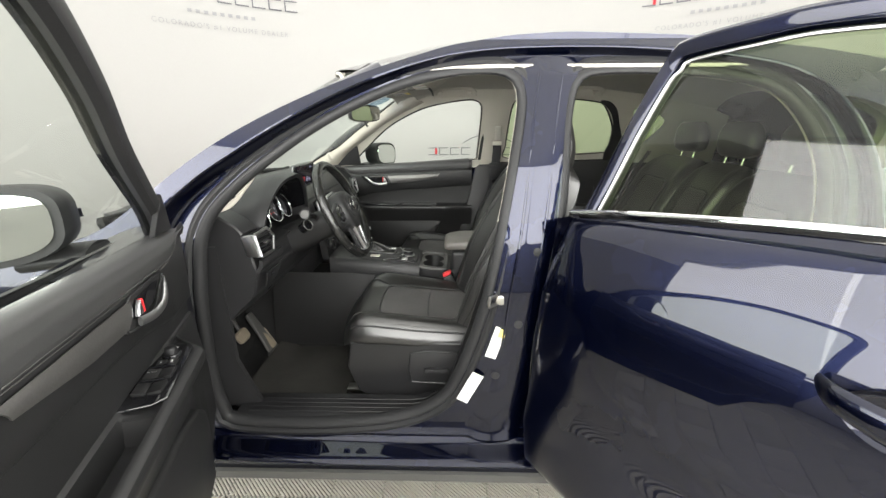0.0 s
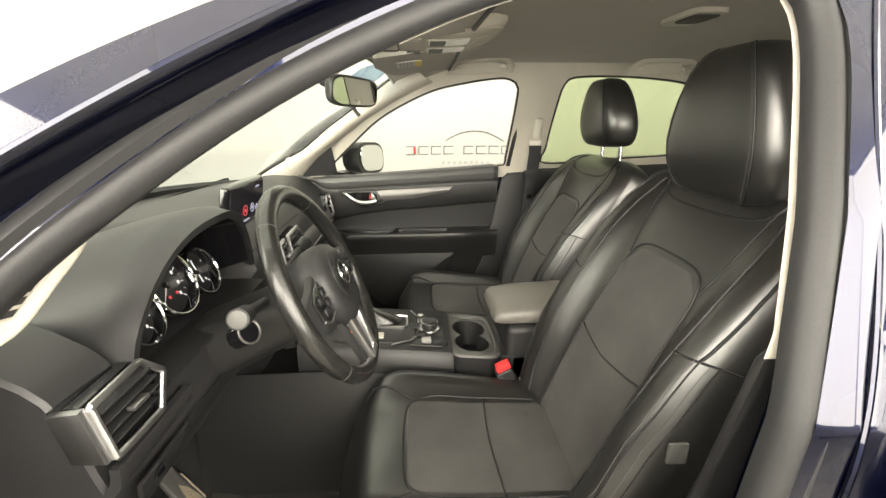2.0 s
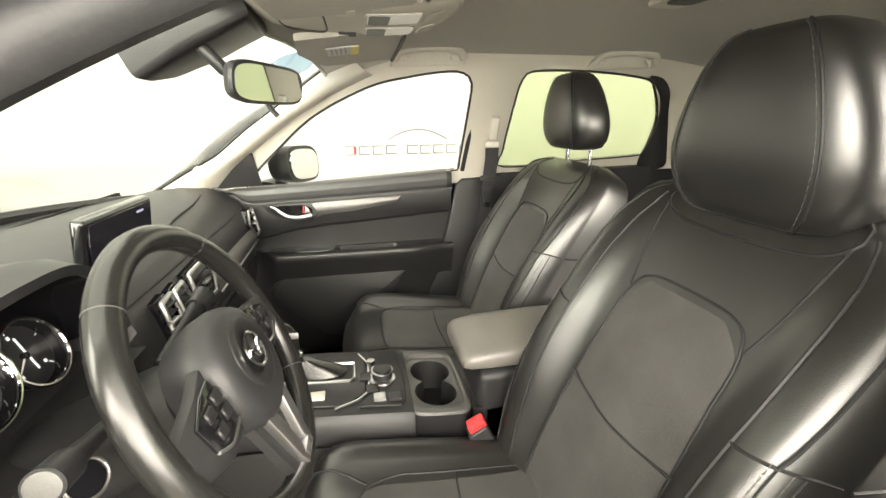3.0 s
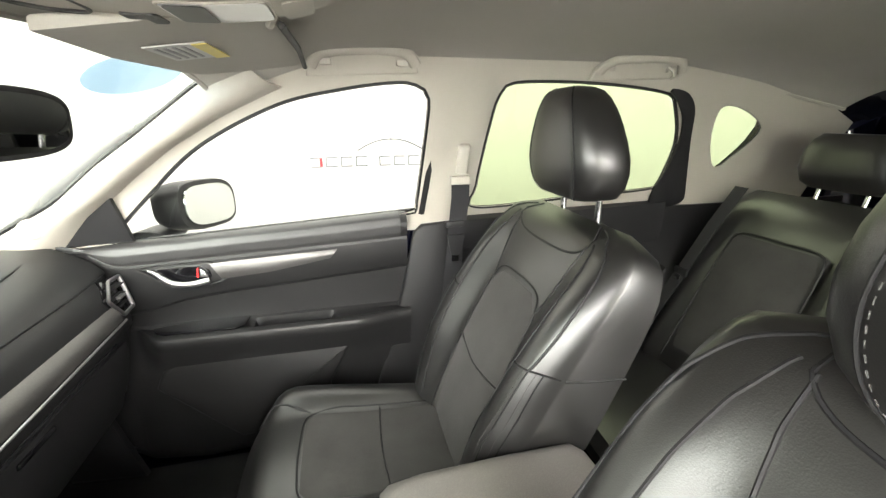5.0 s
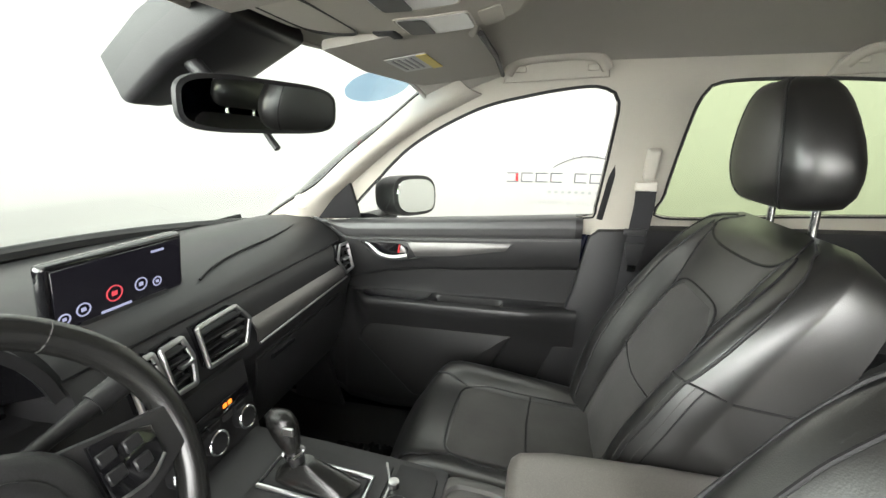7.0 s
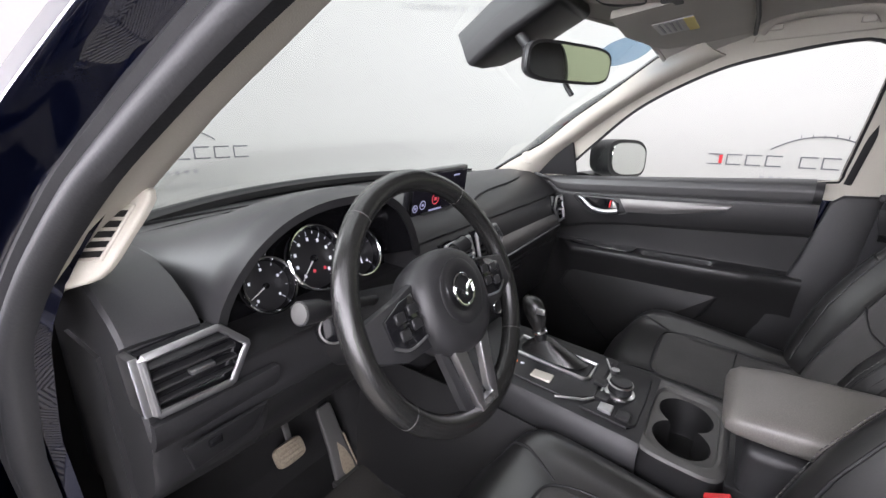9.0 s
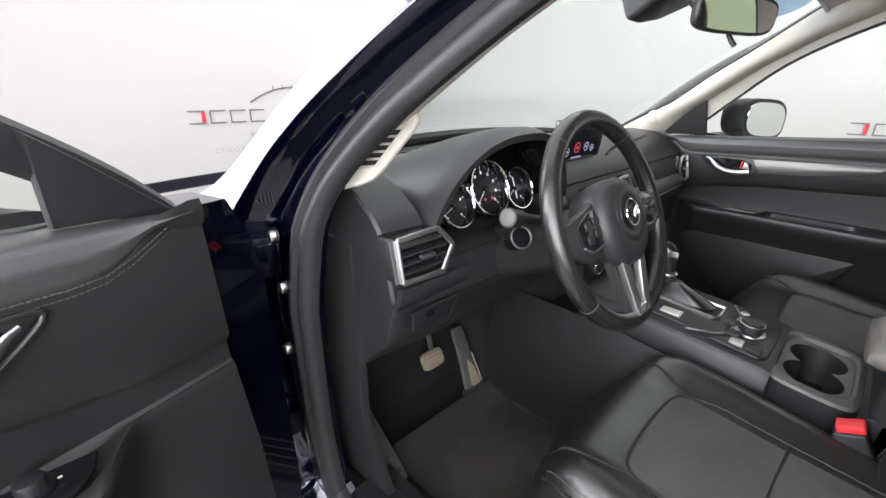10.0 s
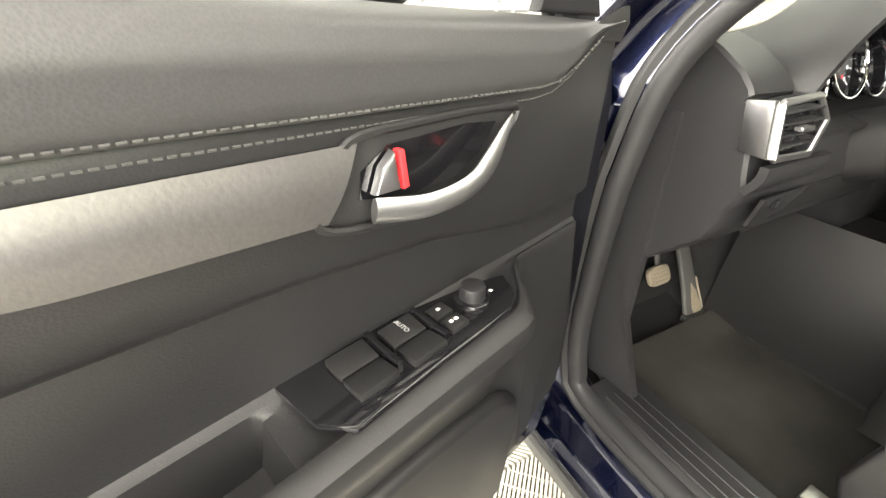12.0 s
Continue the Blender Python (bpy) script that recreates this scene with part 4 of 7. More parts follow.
# ---- dashboard ----
dash = thing("dashboard", "black soft plastic dashboard with silver framed vents", "dashboard")
DZ = -0.369


def dash_section(y):
    """The front edge of the dashboard's cross-section at y, from the windscreen down."""
    bow = 0.045 * (abs(y) / 0.70) ** 2.4
    tip = 0.010 * smooth(0.55, 0.70, abs(y))
    pts = [(0.50 + 0.24 * (abs(y) / 0.7) ** 2.2, 1.085), (0.66 + bow * 2, 1.108), (0.80 + bow, 1.118), (0.90 + bow * 0.6, 1.110), (0.965, 1.092), (1.005, 1.066), (1.022, 1.048), (1.026, 1.040),
           (1.022, 1.034), (1.032, 1.022), (1.040, 1.000), (1.046, 0.975), (1.053, 0.940), (1.060, 0.915), (1.058, 0.900), (1.048, 0.885), (1.040, 0.84), (1.028, 0.78), (1.005, 0.70), (0.955, 0.635), (0.86, 0.60), (0.70, 0.60)]
    deep = [(0.50, 1.08), (0.60, 1.09), (0.70, 1.10), (0.80, 1.09), (0.865, 1.07), (0.885, 1.045), (0.895, 1.02), (0.905, 1.0), (0.93, 0.990), (0.98, 0.987), (1.03, 0.984), (1.046, 0.972)]
    k = smooth(-0.615, -0.595, y) * (1 - smooth(-0.175, -0.155, y))
    pts = [(x + (deep[i][0] - x) * k, z + (deep[i][1] - z) * k) if i < len(deep) else (x, z) for i, (x, z) in enumerate(pts)]
    low = [(1.047, 0.882), (1.042, 0.852), (1.030, 0.824), (1.0, 0.795), (0.95, 0.745), (0.86, 0.70), (0.70, 0.68)]
    kd = 1 - smooth(-0.16, -0.12, y)
    pts = pts[:15] + [(x + (a - x) * kd, z + (b - z) * kd) for (x, z), (a, b) in zip(pts[15:], low)]
    return [(x - tip, z) for x, z in pts]


ys = [-0.705, -0.70, -0.68, -0.64, -0.616, -0.605, -0.594, -0.58, -0.5, -0.4, -0.3, -0.2, -0.176, -0.165, -0.154, -0.1, 0, 0.1, 0.2, 0.3, 0.4, 0.5, 0.58, 0.64, 0.68, 0.70, 0.705]
rings = []
for y in ys:
    k = 0.985 if abs(y) > 0.702 else 1.0
    rings.append([(0.75 + (x - 0.75) * k, y, 0.85 + (z - 0.85) * k) for x, z in dash_section(y)])
part("body", loft(rings), PLASTIC, dash)

# seam lines of the padded top
for off, sg in ((0, 1),):
    part("seam", tube(spline([(0.985, 0.145, 1.083), (0.97, 0.20, 1.094), (0.955, 0.30, 1.099), (0.945, 0.45, 1.102), (0.92, 0.60, 1.105), (0.90, 0.68, 1.105)], 40), 0.003, 6), RUBBER, dash)
# silver strip between centre and passenger vent


def strip_fn(u, v):
    y = 0.20 + 0.43 * u
    z0, z1 = 0.925 + 0.012 * u, 0.978 - 0.004 * u
    z = z0 + (z1 - z0) * v
    return (1.062 - 0.016 * v + 0.008 * math.sin(math.pi * v), y, z)


part("trim_strip", surf(strip_fn, 20, 8, 0.004), TRIM, dash, "brushed dark silver trim strip")
part("trim_edge", tube([(1.066, 0.20 + 0.44 * k / 12, 0.922 + 0.012 * k / 12) for k in range(13)], 0.003, 6), SATIN, dash)
part("glovebox_gap", tube([(1.052, 0.20, 0.885), (1.052, 0.60, 0.89)], 0.002, 5), RUBBER, dash)
gl = part("glovebox", surf(lambda u, v: (1.052 - 0.045 * v ** 1.5, 0.20 + 0.44 * u, 0.875 - 0.19 * v), 12, 12, 0.006), PLASTIC, dash)
part("handle", box((1.050, 0.30, 0.857), (0.008, 0.10, 0.012), 0.003), GLOSS, gl)


def vent(parent, y0, y1, z0, z1, x, tip, sg, slats=4, tilt=0.20):
    """A five-cornered vent with a silver frame: square at y0, pointed at y1."""
    zm = (z0 + z1) / 2
    def q(y, z, d=0.0):
        return Vector((x - tilt * (z - zm) + d, y, z))
    cut = (z1 - z0) * 0.42
    ym = y1 - (y1 - y0) * tip
    out = [q(y0, z0), q(y0, z1), q(ym, z1 + 0.003), q(y1, zm + 0.004), q(ym, z0 - 0.003)]
    v = part("air_vent", plate([p + Vector((-0.03, 0, 0)) for p in out], Vector((0.018, 0, 0)), 0), GLOSS, parent, "black vent with silver frame")
    part("frame", tube(sum([[out[i].lerp(out[(i + 1) % 5], t) for t in (0.02, 0.5, 0.98)] for i in range(5)], []), 0.0040, 8, True, flat=1.3), SATIN, v, "satin silver vent frame")
    for k in range(slats):
        z = z0 + (z1 - z0) * (k + 0.7) / (slats + 0.4)
        ye = y1 - (y1 - y0) * tip * (0.30 + 1.0 * abs(z - zm) / (z1 - z0))
        part("slat", box((x - 0.010, (y0 + ye) / 2, z), (0.022, abs(ye - y0) - 0.008, 0.0035), 0.001), PLASTIC, v)
    part("tab", box((x + 0.004, (y0 + ym) / 2 + 0.012 * sg, zm), (0.012, 0.030, 0.006), 0.002), SATIN, v)
    return v


vent(dash, -0.697, -0.575, 0.965, 1.035, 1.058, 0.26, 1)
vent(dash, 0.050, 0.182, 0.948, 1.025, 1.062, 0.22, 1)
vent(dash, -0.030, 0.024, 0.942, 1.022, 1.064, 0.18, 1, 4)
vent(dash, -0.090, -0.040, 0.945, 1.022, 1.064, 0.10, -1, 4)
rv = vent(dash, 0.698, 0.615, 0.948, 1.030, 1.052, 0.40, -1, 3)
# silver cheek of the driver's outer vent and the panels under it
part("vent_cheek", plate([(1.062, -0.700, 0.966), (1.048, -0.700, 1.038), (1.012, -0.700, 1.034), (1.024, -0.700, 0.968)], Vector((0, -0.010, 0)), 0.003), GATE, dash, "satin silver vent cheek")
part("switch_panel", surf(lambda u, v: (1.070 - 0.018 * v + 0.006 * math.sin(math.pi * v), -0.705 + 0.165 * u, 0.955 - 0.045 * v), 8, 8, 0.012), PLASTIC, dash)
part("fuse_cover", plate([(1.064, -0.680, 0.905), (1.064, -0.565, 0.905), (1.050, -0.585, 0.862), (1.050, -0.668, 0.855)], Vector((0.006, 0, 0)), 0.003), PLASTIC_HARD, dash)
part("button", box((1.066, -0.642, 0.892), (0.008, 0.018, 0.012), 0.002), GLOSS, dash)
part("knee_panel", surf(lambda u, v: (1.060 - 0.055 * v ** 1.6, -0.56 + 0.44 * u, 0.90 - 0.105 * v), 14, 12, 0.008), LOWBLACK, dash)

# instrument hood


def arch(y):
    t = min(1, abs((y + 0.385) / 0.222))
    return 1.035 + 0.160 * (1 - t ** 2.6) ** 0.75


def hood_top(u, v):
    y = -0.607 + 0.444 * v
    x0 = 0.66 + 0.06 * abs(2 * v - 1)
    x = x0 + (1.075 - 0.035 * abs(2 * v - 1) ** 2 - x0) * u
    e = smooth(0, 1, u) ** 0.8
    return (x, y, 1.100 * (1 - e) + max(arch(y), 1.03) * e - 0.012 * smooth(0.9, 1, u))


cl = part("instrument_hood", surf(hood_top, 22, 44, 0.014), PLASTIC, dash, "black hood over the round gauges")
GN = Vector((0.93, 0, 0.36)).normalized()


def shell(u, v):
    y = -0.590 + 0.410 * v
    x = 1.062 - 0.125 * u - 0.03 * abs(2 * v - 1) ** 2
    t = min(1, abs((y + 0.385) / 0.206))
    z = 1.028 + 0.145 * (1 - t ** 2.6) ** 0.75
    return (x, y * (1 - 0.06 * u) - 0.385 * 0.06 * u, z - 0.035 * u)


part("inner_shell", surf(shell, 8, 36), GLOSS, cl)
part("gauge_panel", plate([Vector((0.93, -0.588, 0.985)), Vector((0.93, -0.588, 1.06)), Vector((0.91, -0.53, 1.12)), Vector((0.895, -0.385, 1.15)), Vector((0.91, -0.24, 1.12)), Vector((0.93, -0.18, 1.06)), Vector((0.93, -0.18, 0.985))], Vector((0.02, 0, 0)), 0.003), GLOSS, cl)
part("lower_lip", surf(lambda u, v: (0.93 + 0.13 * u, -0.595 + 0.42 * v, 0.976 + 0.008 * u + 0.006 * math.sin(math.pi * u)), 6, 20, 0.006), LOWBLACK, cl)
gq = GN.to_track_quat("Z", "Y").to_matrix()


def dial(y, z, r, marks, needle, label):
    c = Vector((0.962, y, z))
    g = part("gauge", disc(c, GN, r, 0.004, 40, 0.001), DIAL, cl, label)
    right, up = Vector((0, 1, 0)), Vector((-0.36, 0, 0.93))
    part("bezel", ring(c + GN * 0.022, GN, r * 1.06, 0.0032, 48, 8), CHROME, g, "chrome gauge ring")
    part("cone", loft([[c + right * (math.cos(q) * r * s) + up * (math.sin(q) * r * s) + GN * d for q in [2 * math.pi * k / 40 for k in range(40)]] for s, d in ((0.98, 0.004), (1.06, 0.022))], True, False), GLOSS, g)
    for k in range(marks):
        a = radians(225 - 270 * k / (marks - 1))
        d = right * math.cos(a) + up * math.sin(a)
        long = k % 2 == 0
        part("mark", tube([c + d * r * (0.78 if long else 0.84) + GN * 0.0045, c + d * r * 0.92 + GN * 0.0045], 0.0007 if long else 0.0005, 4), DIALMARK, g)
        if long:
            part("numeral_bar", box(c + d * r * 0.66 + GN * 0.0045, (0.001, r * 0.11, r * 0.085), 0, rot=gq @ Matrix.Rotation(radians(90), 3, "Y")), DIALMARK, g)
    a = radians(needle)
    d = right * math.cos(a) + up * math.sin(a)
    part("needle", tube([c + GN * 0.007, c + d * r * 0.80 + GN * 0.007], [0.0016, 0.0006], 5), WHITE_LABEL, g, "white needle")
    part("needle_hub", disc(c + GN * 0.004, GN, r * 0.12, 0.006, 20), GLOSS, g)
    return g, c, right, up


gd, gc, gr, gu = dial(-0.385, 1.055, 0.056, 17, 222, "black speedometer dial with white marks")
for s in (-0.1, 0.32):
    part("warning_light", disc(gc + gr * 0.056 * s - gu * 0.022 + GN * 0.0045, GN, 0.003, 0.001, 12, 0), ICONRED, gd, "red warning light")
dial(-0.484, 1.034, 0.043, 9, 205, "black rev counter dial with white marks")
ge, ec, er, eu = dial(-0.280, 1.040, 0.046, 5, 215, "black fuel and temperature dial")
for k in range(4):
    part("readout_bar", box(ec + eu * (0.012 - 0.008 * k) + er * 0.006 + GN * 0.005, (0.001, 0.030 - 0.005 * (k % 2), 0.0028), 0, rot=gq @ Matrix.Rotation(radians(90), 3, "Y")), DIALMARK, ge)

# touch screen standing on the dash
scr = thing("touch_screen", "black tablet-like touch screen showing round menu icons", "screen")
sq = Matrix.Rotation(radians(8), 3, "Y")
sc = Vector((0.968, -0.003, 1.130))
part("housing", box(sc, (0.022, 0.240, 0.122), 0.008, 3, sq), GLOSS, scr)
part("display", box(sc + sq @ Vector((0.0125, 0, 0.0)), (0.002, 0.222, 0.104), 0.0008, 1, sq), SCREEN, scr, "dark lit display")
for k, (yy, r) in enumerate(((-0.072, 0.010), (-0.022, 0.013), (0.026, 0.011), (0.058, 0.008), (-0.100, 0.008))):
    p = sc + sq @ Vector((0.0142, yy, -0.008 - 0.012 * abs(yy) / 0.07))
    part("icon", ring(p, sq @ Vector((1, 0, 0)), r, 0.0012, 28, 5), ICONRED if k == 1 else ICON, scr, "round glowing menu icon")
    part("icon", box(p, (0.001, r * 0.7, r * 0.6), 0, 1, sq), ICONRED if k == 1 else ICON, scr)
part("title_bar", box(sc + sq @ Vector((0.0142, -0.02, -0.038)), (0.001, 0.052, 0.005), 0, 1, sq), ICON, scr)
part("status_bar", box(sc + sq @ Vector((0.0142, 0.062, 0.040)), (0.001, 0.026, 0.004), 0, 1, sq), ICON, scr)
part("foot", box((0.955, -0.003, 1.075), (0.05, 0.16, 0.03), 0.008), PLASTIC, scr)

# centre stack: climate panel with knobs
stack = thing("climate_panel", "black climate control panel with round silver-ringed knobs", "climate panel")
part("panel", surf(lambda u, v: (1.075 + 0.02 * v, -0.115 + 0.245 * u, 0.925 - 0.16 * v), 10, 10, 0.03), PLASTIC, stack)
part("display", box((1.090, 0.008, 0.868), (0.004, 0.215, 0.030), 0.002), GLOSS, stack)
for yy in (-0.07, 0.007, 0.085):
    kn = part("knob", disc((1.090, yy, 0.822), (1, 0, 0.12), 0.022, 0.020, 28, 0.003), PLASTIC, stack, "round climate knob with a silver ring")
    part("knob_ring", ring((1.108, yy, 0.824), (1, 0, 0.12), 0.0205, 0.003, 32, 8), CHROME, kn)
for k in range(6):
    part("button", box((1.093, -0.085 + 0.034 * k, 0.848), (0.006, 0.026, 0.011), 0.002), PLASTIC_HARD, stack)
for d in (0, 0.013):
    part("indicator", box((1.0925, 0.048 + d, 0.872), (0.001, 0.009, 0.008), 0), ORANGE, stack, "orange glowing indicator")

# ---- steering wheel ----
wheel = thing("steering_wheel", "black leather steering wheel with silver lower spoke", "steering wheel")
WA = radians(24)
WC, WN, WU, WR = Vector((1.250, -0.373, 1.051)), Vector((math.cos(WA), 0, math.sin(WA))), Vector((-math.sin(WA), 0, math.cos(WA))), Vector((0, 1, 0))


def wp(a, b, c=0.0):
    """A point of the wheel: a to the passenger side, b up, c towards the driver."""
    return WC + WR * a + WU * b + WN * c


def rim_pt(q, r=0.179):
    return wp(math.cos(q) * r, math.sin(q) * r)


part("rim", tube([rim_pt(2 * math.pi * k / 72) for k in range(72)], 0.0165, 12, True), RIMLEATHER, wheel)
for q in (52, 128, 218, 322):
    part("rim_seam", ring(rim_pt(radians(q)), WU * math.cos(radians(q)) - WR * math.sin(radians(q)), 0.0161, 0.0007, 16, 5), THREAD, wheel)
for a0, a1 in ((-35, 50), (130, 215)):
    st = [wp(math.cos(radians(a)) * 0.166, math.sin(radians(a)) * 0.166, 0.004) for a in np.linspace(a0, a1, 260)]
    stitches(st, 0.008, 0.006, 0.0012, RUBBER, wheel, "black cross stitching")
hub = []
for c, s in ((-0.045, 0.82), (-0.02, 0.96), (0.0, 1.0), (0.014, 0.98), (0.024, 0.92), (0.030, 0.82), (0.0325, 0.72), (0.0335, 0.60), (0.0335, 0.55)):
    hub.append([wp(0.080 * s * sgnpow(math.cos(q), 0.85), (0.074 if math.sin(q) > 0 else 0.084) * s * sgnpow(math.sin(q), 0.9) - 0.004, c) for q in [2 * math.pi * k / 48 for k in range(48)]])
hb = part("hub", loft(hub), PLASTIC, wheel)
part("hub_disc", loft([[wp(s * math.cos(q), s * math.sin(q) + 0.003, c) for q in [2 * math.pi * k / 40 for k in range(40)]] for s, c in ((0.048, 0.031), (0.0475, 0.035), (0.045, 0.0365), (0.034, 0.0355), (0.030, 0.0335))]), PLASTIC_HARD, hb)
part("badge", ring(wp(0, 0.004, 0.0375), WN, 0.0225, 0.0026, 36, 8), CHROME, hb, "chrome oval badge")
part("badge", tube(spline([wp(-0.021, 0.010, 0.0385), wp(-0.010, 0.006, 0.0385), wp(0, -0.006, 0.0385), wp(0.010, 0.006, 0.0385), wp(0.021, 0.010, 0.0385)], 24), 0.0028, 6), CHROME, hb)
for sg in (-1, 1):
    sp = [wp(sg * a, b, c) for a, b, c in ((0.065, 0.040, -0.005), (0.110, 0.030, 0.0), (0.168, 0.020, 0.0), (0.170, -0.030, 0.0), (0.120, -0.050, 0.0), (0.068, -0.052, -0.005))]
    s = part("spoke", plate(sp, WN * 0.014, 0.005, 2), PLASTIC, wheel)
    pad = [wp(sg * a, b, 0.0145) for a, b in ((0.084, 0.030), (0.110, 0.026), (0.143, 0.012), (0.140, -0.022), (0.116, -0.034), (0.080, -0.030))]
    part("switch_pad", plate(pad, WN * 0.004, 0.002), GLOSS, s)
    for a, b in ((0.093, 0.012), (0.093, -0.008), (0.118, 0.008), (0.118, -0.014)):
        part("button", box(wp(sg * a, b, 0.020), (0.004, 0.018, 0.014), 0.0015, 1, Matrix.Rotation(-WA, 3, "Y")), PLASTIC_HARD, s)
    part("pad_edge", tube(spline([pad[3] + WN * 0.003, pad[4] + WN * 0.003, pad[5] + WN * 0.003], 12), 0.0022, 6), SATIN, s)
for sg in (-1, 1):
    leg = [wp(sg * a, b, 0.006 + c) for a, b, c in ((0.046, -0.068, 0.004), (0.020, -0.074, 0.004), (0.008, -0.146, 0), (0.012, -0.158, 0), (0.027, -0.160, 0))]
    part("lower_spoke", plate(leg, WN * 0.012, 0.003), SATIN, wheel, "satin silver lower spoke")
    part("spoke_back", plate([wp(sg * a, b, -0.004) for a, b in ((0.060, -0.060), (0.045, -0.066), (0.025, -0.165), (0.046, -0.168))], WN * 0.012, 0.003), PLASTIC, wheel)
part("spoke_foot", plate([wp(a, b, 0.006) for a, b in ((-0.026, -0.157), (0.026, -0.157), (0.022, -0.172), (-0.022, -0.172))], WN * 0.0125, 0.003), SATIN, wheel, "satin silver spoke foot")
part("spoke_plate", plate([wp(a, b, 0.018) for a, b in ((-0.014, -0.158), (0.014, -0.158), (0.012, -0.168), (-0.012, -0.168))], WN * 0.0012, 0.0004), CUPGREY, wheel, "small plate with raised mark")

col = thing("steering_column", "black steering column cover with stalks", "steering column")
part("cover", loft([[WC + WN * c + WR * (w * sgnpow(math.cos(q), 0.7)) + WU * (h * sgnpow(math.sin(q), 0.7) - 0.02) for q in [2 * math.pi * k / 28 for k in range(28)]] for c, w, h in ((-0.30, 0.075, 0.06), (-0.2, 0.07, 0.058), (-0.1, 0.062, 0.055), (-0.055, 0.058, 0.05), (-0.048, 0.05, 0.045))]), LOWBLACK, col)
for sg in (-1, 1):
    tip = Vector((1.166, WC.y + sg * 0.190, 1.073))
    root = Vector((1.150, WC.y + sg * 0.045, 1.035))
    st = part("stalk", tube([root, root.lerp(tip, 0.5), root.lerp(tip, 0.80)], [0.008, 0.009, 0.012], 12), LOWBLACK, col)
    part("stalk_end", rod(root.lerp(tip, 0.78), tip, 0.0150, 24, 0.0158), PLASTIC_HARD, st, "ribbed grey stalk end")
    part("end_cap", disc(tip, tip - root, 0.0135, 0.0015, 24, 0.0006), CUPGREY, st, "pale grey stalk cap")
kn = part("start_button", rod((1.128, -0.492, 1.006), (1.152, -0.503, 1.022), 0.019, 24), GLOSS, col, "round black start button")
part("button_ring", ring((1.153, -0.503, 1.022), (0.80, -0.38, 0.46), 0.0190, 0.0018, 32, 8), TRIM, kn, "dark silver ring")

# ---- centre console ----
con = thing("centre_console", "black centre console with gear lever, dial and cup holders", "centre console")
rings = []
for x, w, zt in ((1.10, 0.128, 0.78), (1.16, 0.132, 0.772), (1.25, 0.135, 0.765), (1.4, 0.137, 0.752), (1.50, 0.137, 0.742), (1.512, 0.136, 0.738)):
    rings.append([(x, y, z) for y, z in ((-w + 0.03, 0.60), (-w - 0.004, zt - 0.075), (-w, zt - 0.018), (-w + 0.012, zt - 0.003), (-w + 0.03, zt), (0, zt + 0.001), (w - 0.03, zt), (w - 0.012, zt - 0.003), (w, zt - 0.018), (w + 0.004, zt - 0.075), (w - 0.03, 0.60))])
part("body", loft(rings), PLASTIC, con)


def ctz(x):
    return interp(x, [1.10, 1.16, 1.25, 1.4, 1.5, 1.6, 1.66], [0.78, 0.772, 0.765, 0.752, 0.742, 0.730, 0.722])


def cplate(pts, d, b, m, name, parent=con, label="", lift=0.0):
    return part(name, plate([(x, y, ctz(x) + 0.001 + lift) for x, y in pts], Vector((0, 0, d)), b), m, parent, label)


cplate([(1.19, -0.10), (1.36, -0.10), (1.41, -0.06), (1.41, 0.095), (1.19, 0.095)], 0.004, 0.002, PLASTIC, "gear_panel")
cplate([(1.42, -0.065), (1.395, -0.108), (1.485, -0.108), (1.498, -0.090), (1.501, 0.0), (1.498, 0.090), (1.485, 0.106), (1.42, 0.106)], 0.005, 0.003, PLASTIC_HARD, "dial_panel")
part("panel_line", tube([(1.345, -0.112, ctz(1.345) + 0.004), (1.395, -0.085, ctz(1.395) + 0.005), (1.418, -0.055, ctz(1.418) + 0.005), (1.418, 0.055, ctz(1.418) + 0.005), (1.395, 0.10, ctz(1.395) + 0.005)], 0.0025, 6), GATE, con, "chrome line")
gate = [(1.20, -0.020), (1.375, -0.020), (1.385, -0.010), (1.385, 0.055), (1.20, 0.055)]
gt = part("gear_gate", tube([(x, y, ctz(x) + 0.008) for x, y in gate], 0.0045, 8, True), GATE, con, "chrome gear gate")
cplate([(1.205, -0.014), (1.372, -0.014), (1.378, -0.006), (1.378, 0.049), (1.205, 0.049)], 0.003, 0, RUBBER, "gear_boot_slot", lift=0.004)
boot = []
for f, rx, ry, dz in ((0, 0.082, 0.030, 0.004), (0.25, 0.070, 0.027, 0.012), (0.5, 0.052, 0.023, 0.024), (0.75, 0.034, 0.018, 0.034), (1, 0.018, 0.014, 0.045)):
    boot.append([(1.288 - 0.018 * f + rx * sgnpow(math.cos(q), 0.7) * (1 + 0.05 * math.sin(5 * q)), 0.018 + ry * sgnpow(math.sin(q), 0.7), ctz(1.28) + 0.003 + dz) for q in [2 * math.pi * k / 36 for k in range(36)]])
part("gear_boot", loft(boot), RIMLEATHER, con, "black leather gear boot")
lever = part("gear_lever", tube([(1.275, 0.018, 0.755), (1.262, 0.016, 0.80), (1.252, 0.014, 0.835)], [0.018, 0.014, 0.013], 12), RUBBER, con)
part("lever_collar", ring((1.256, 0.015, 0.825), (-0.25, 0, 1), 0.014, 0.005, 24, 8), CHROME, lever)
kr = []
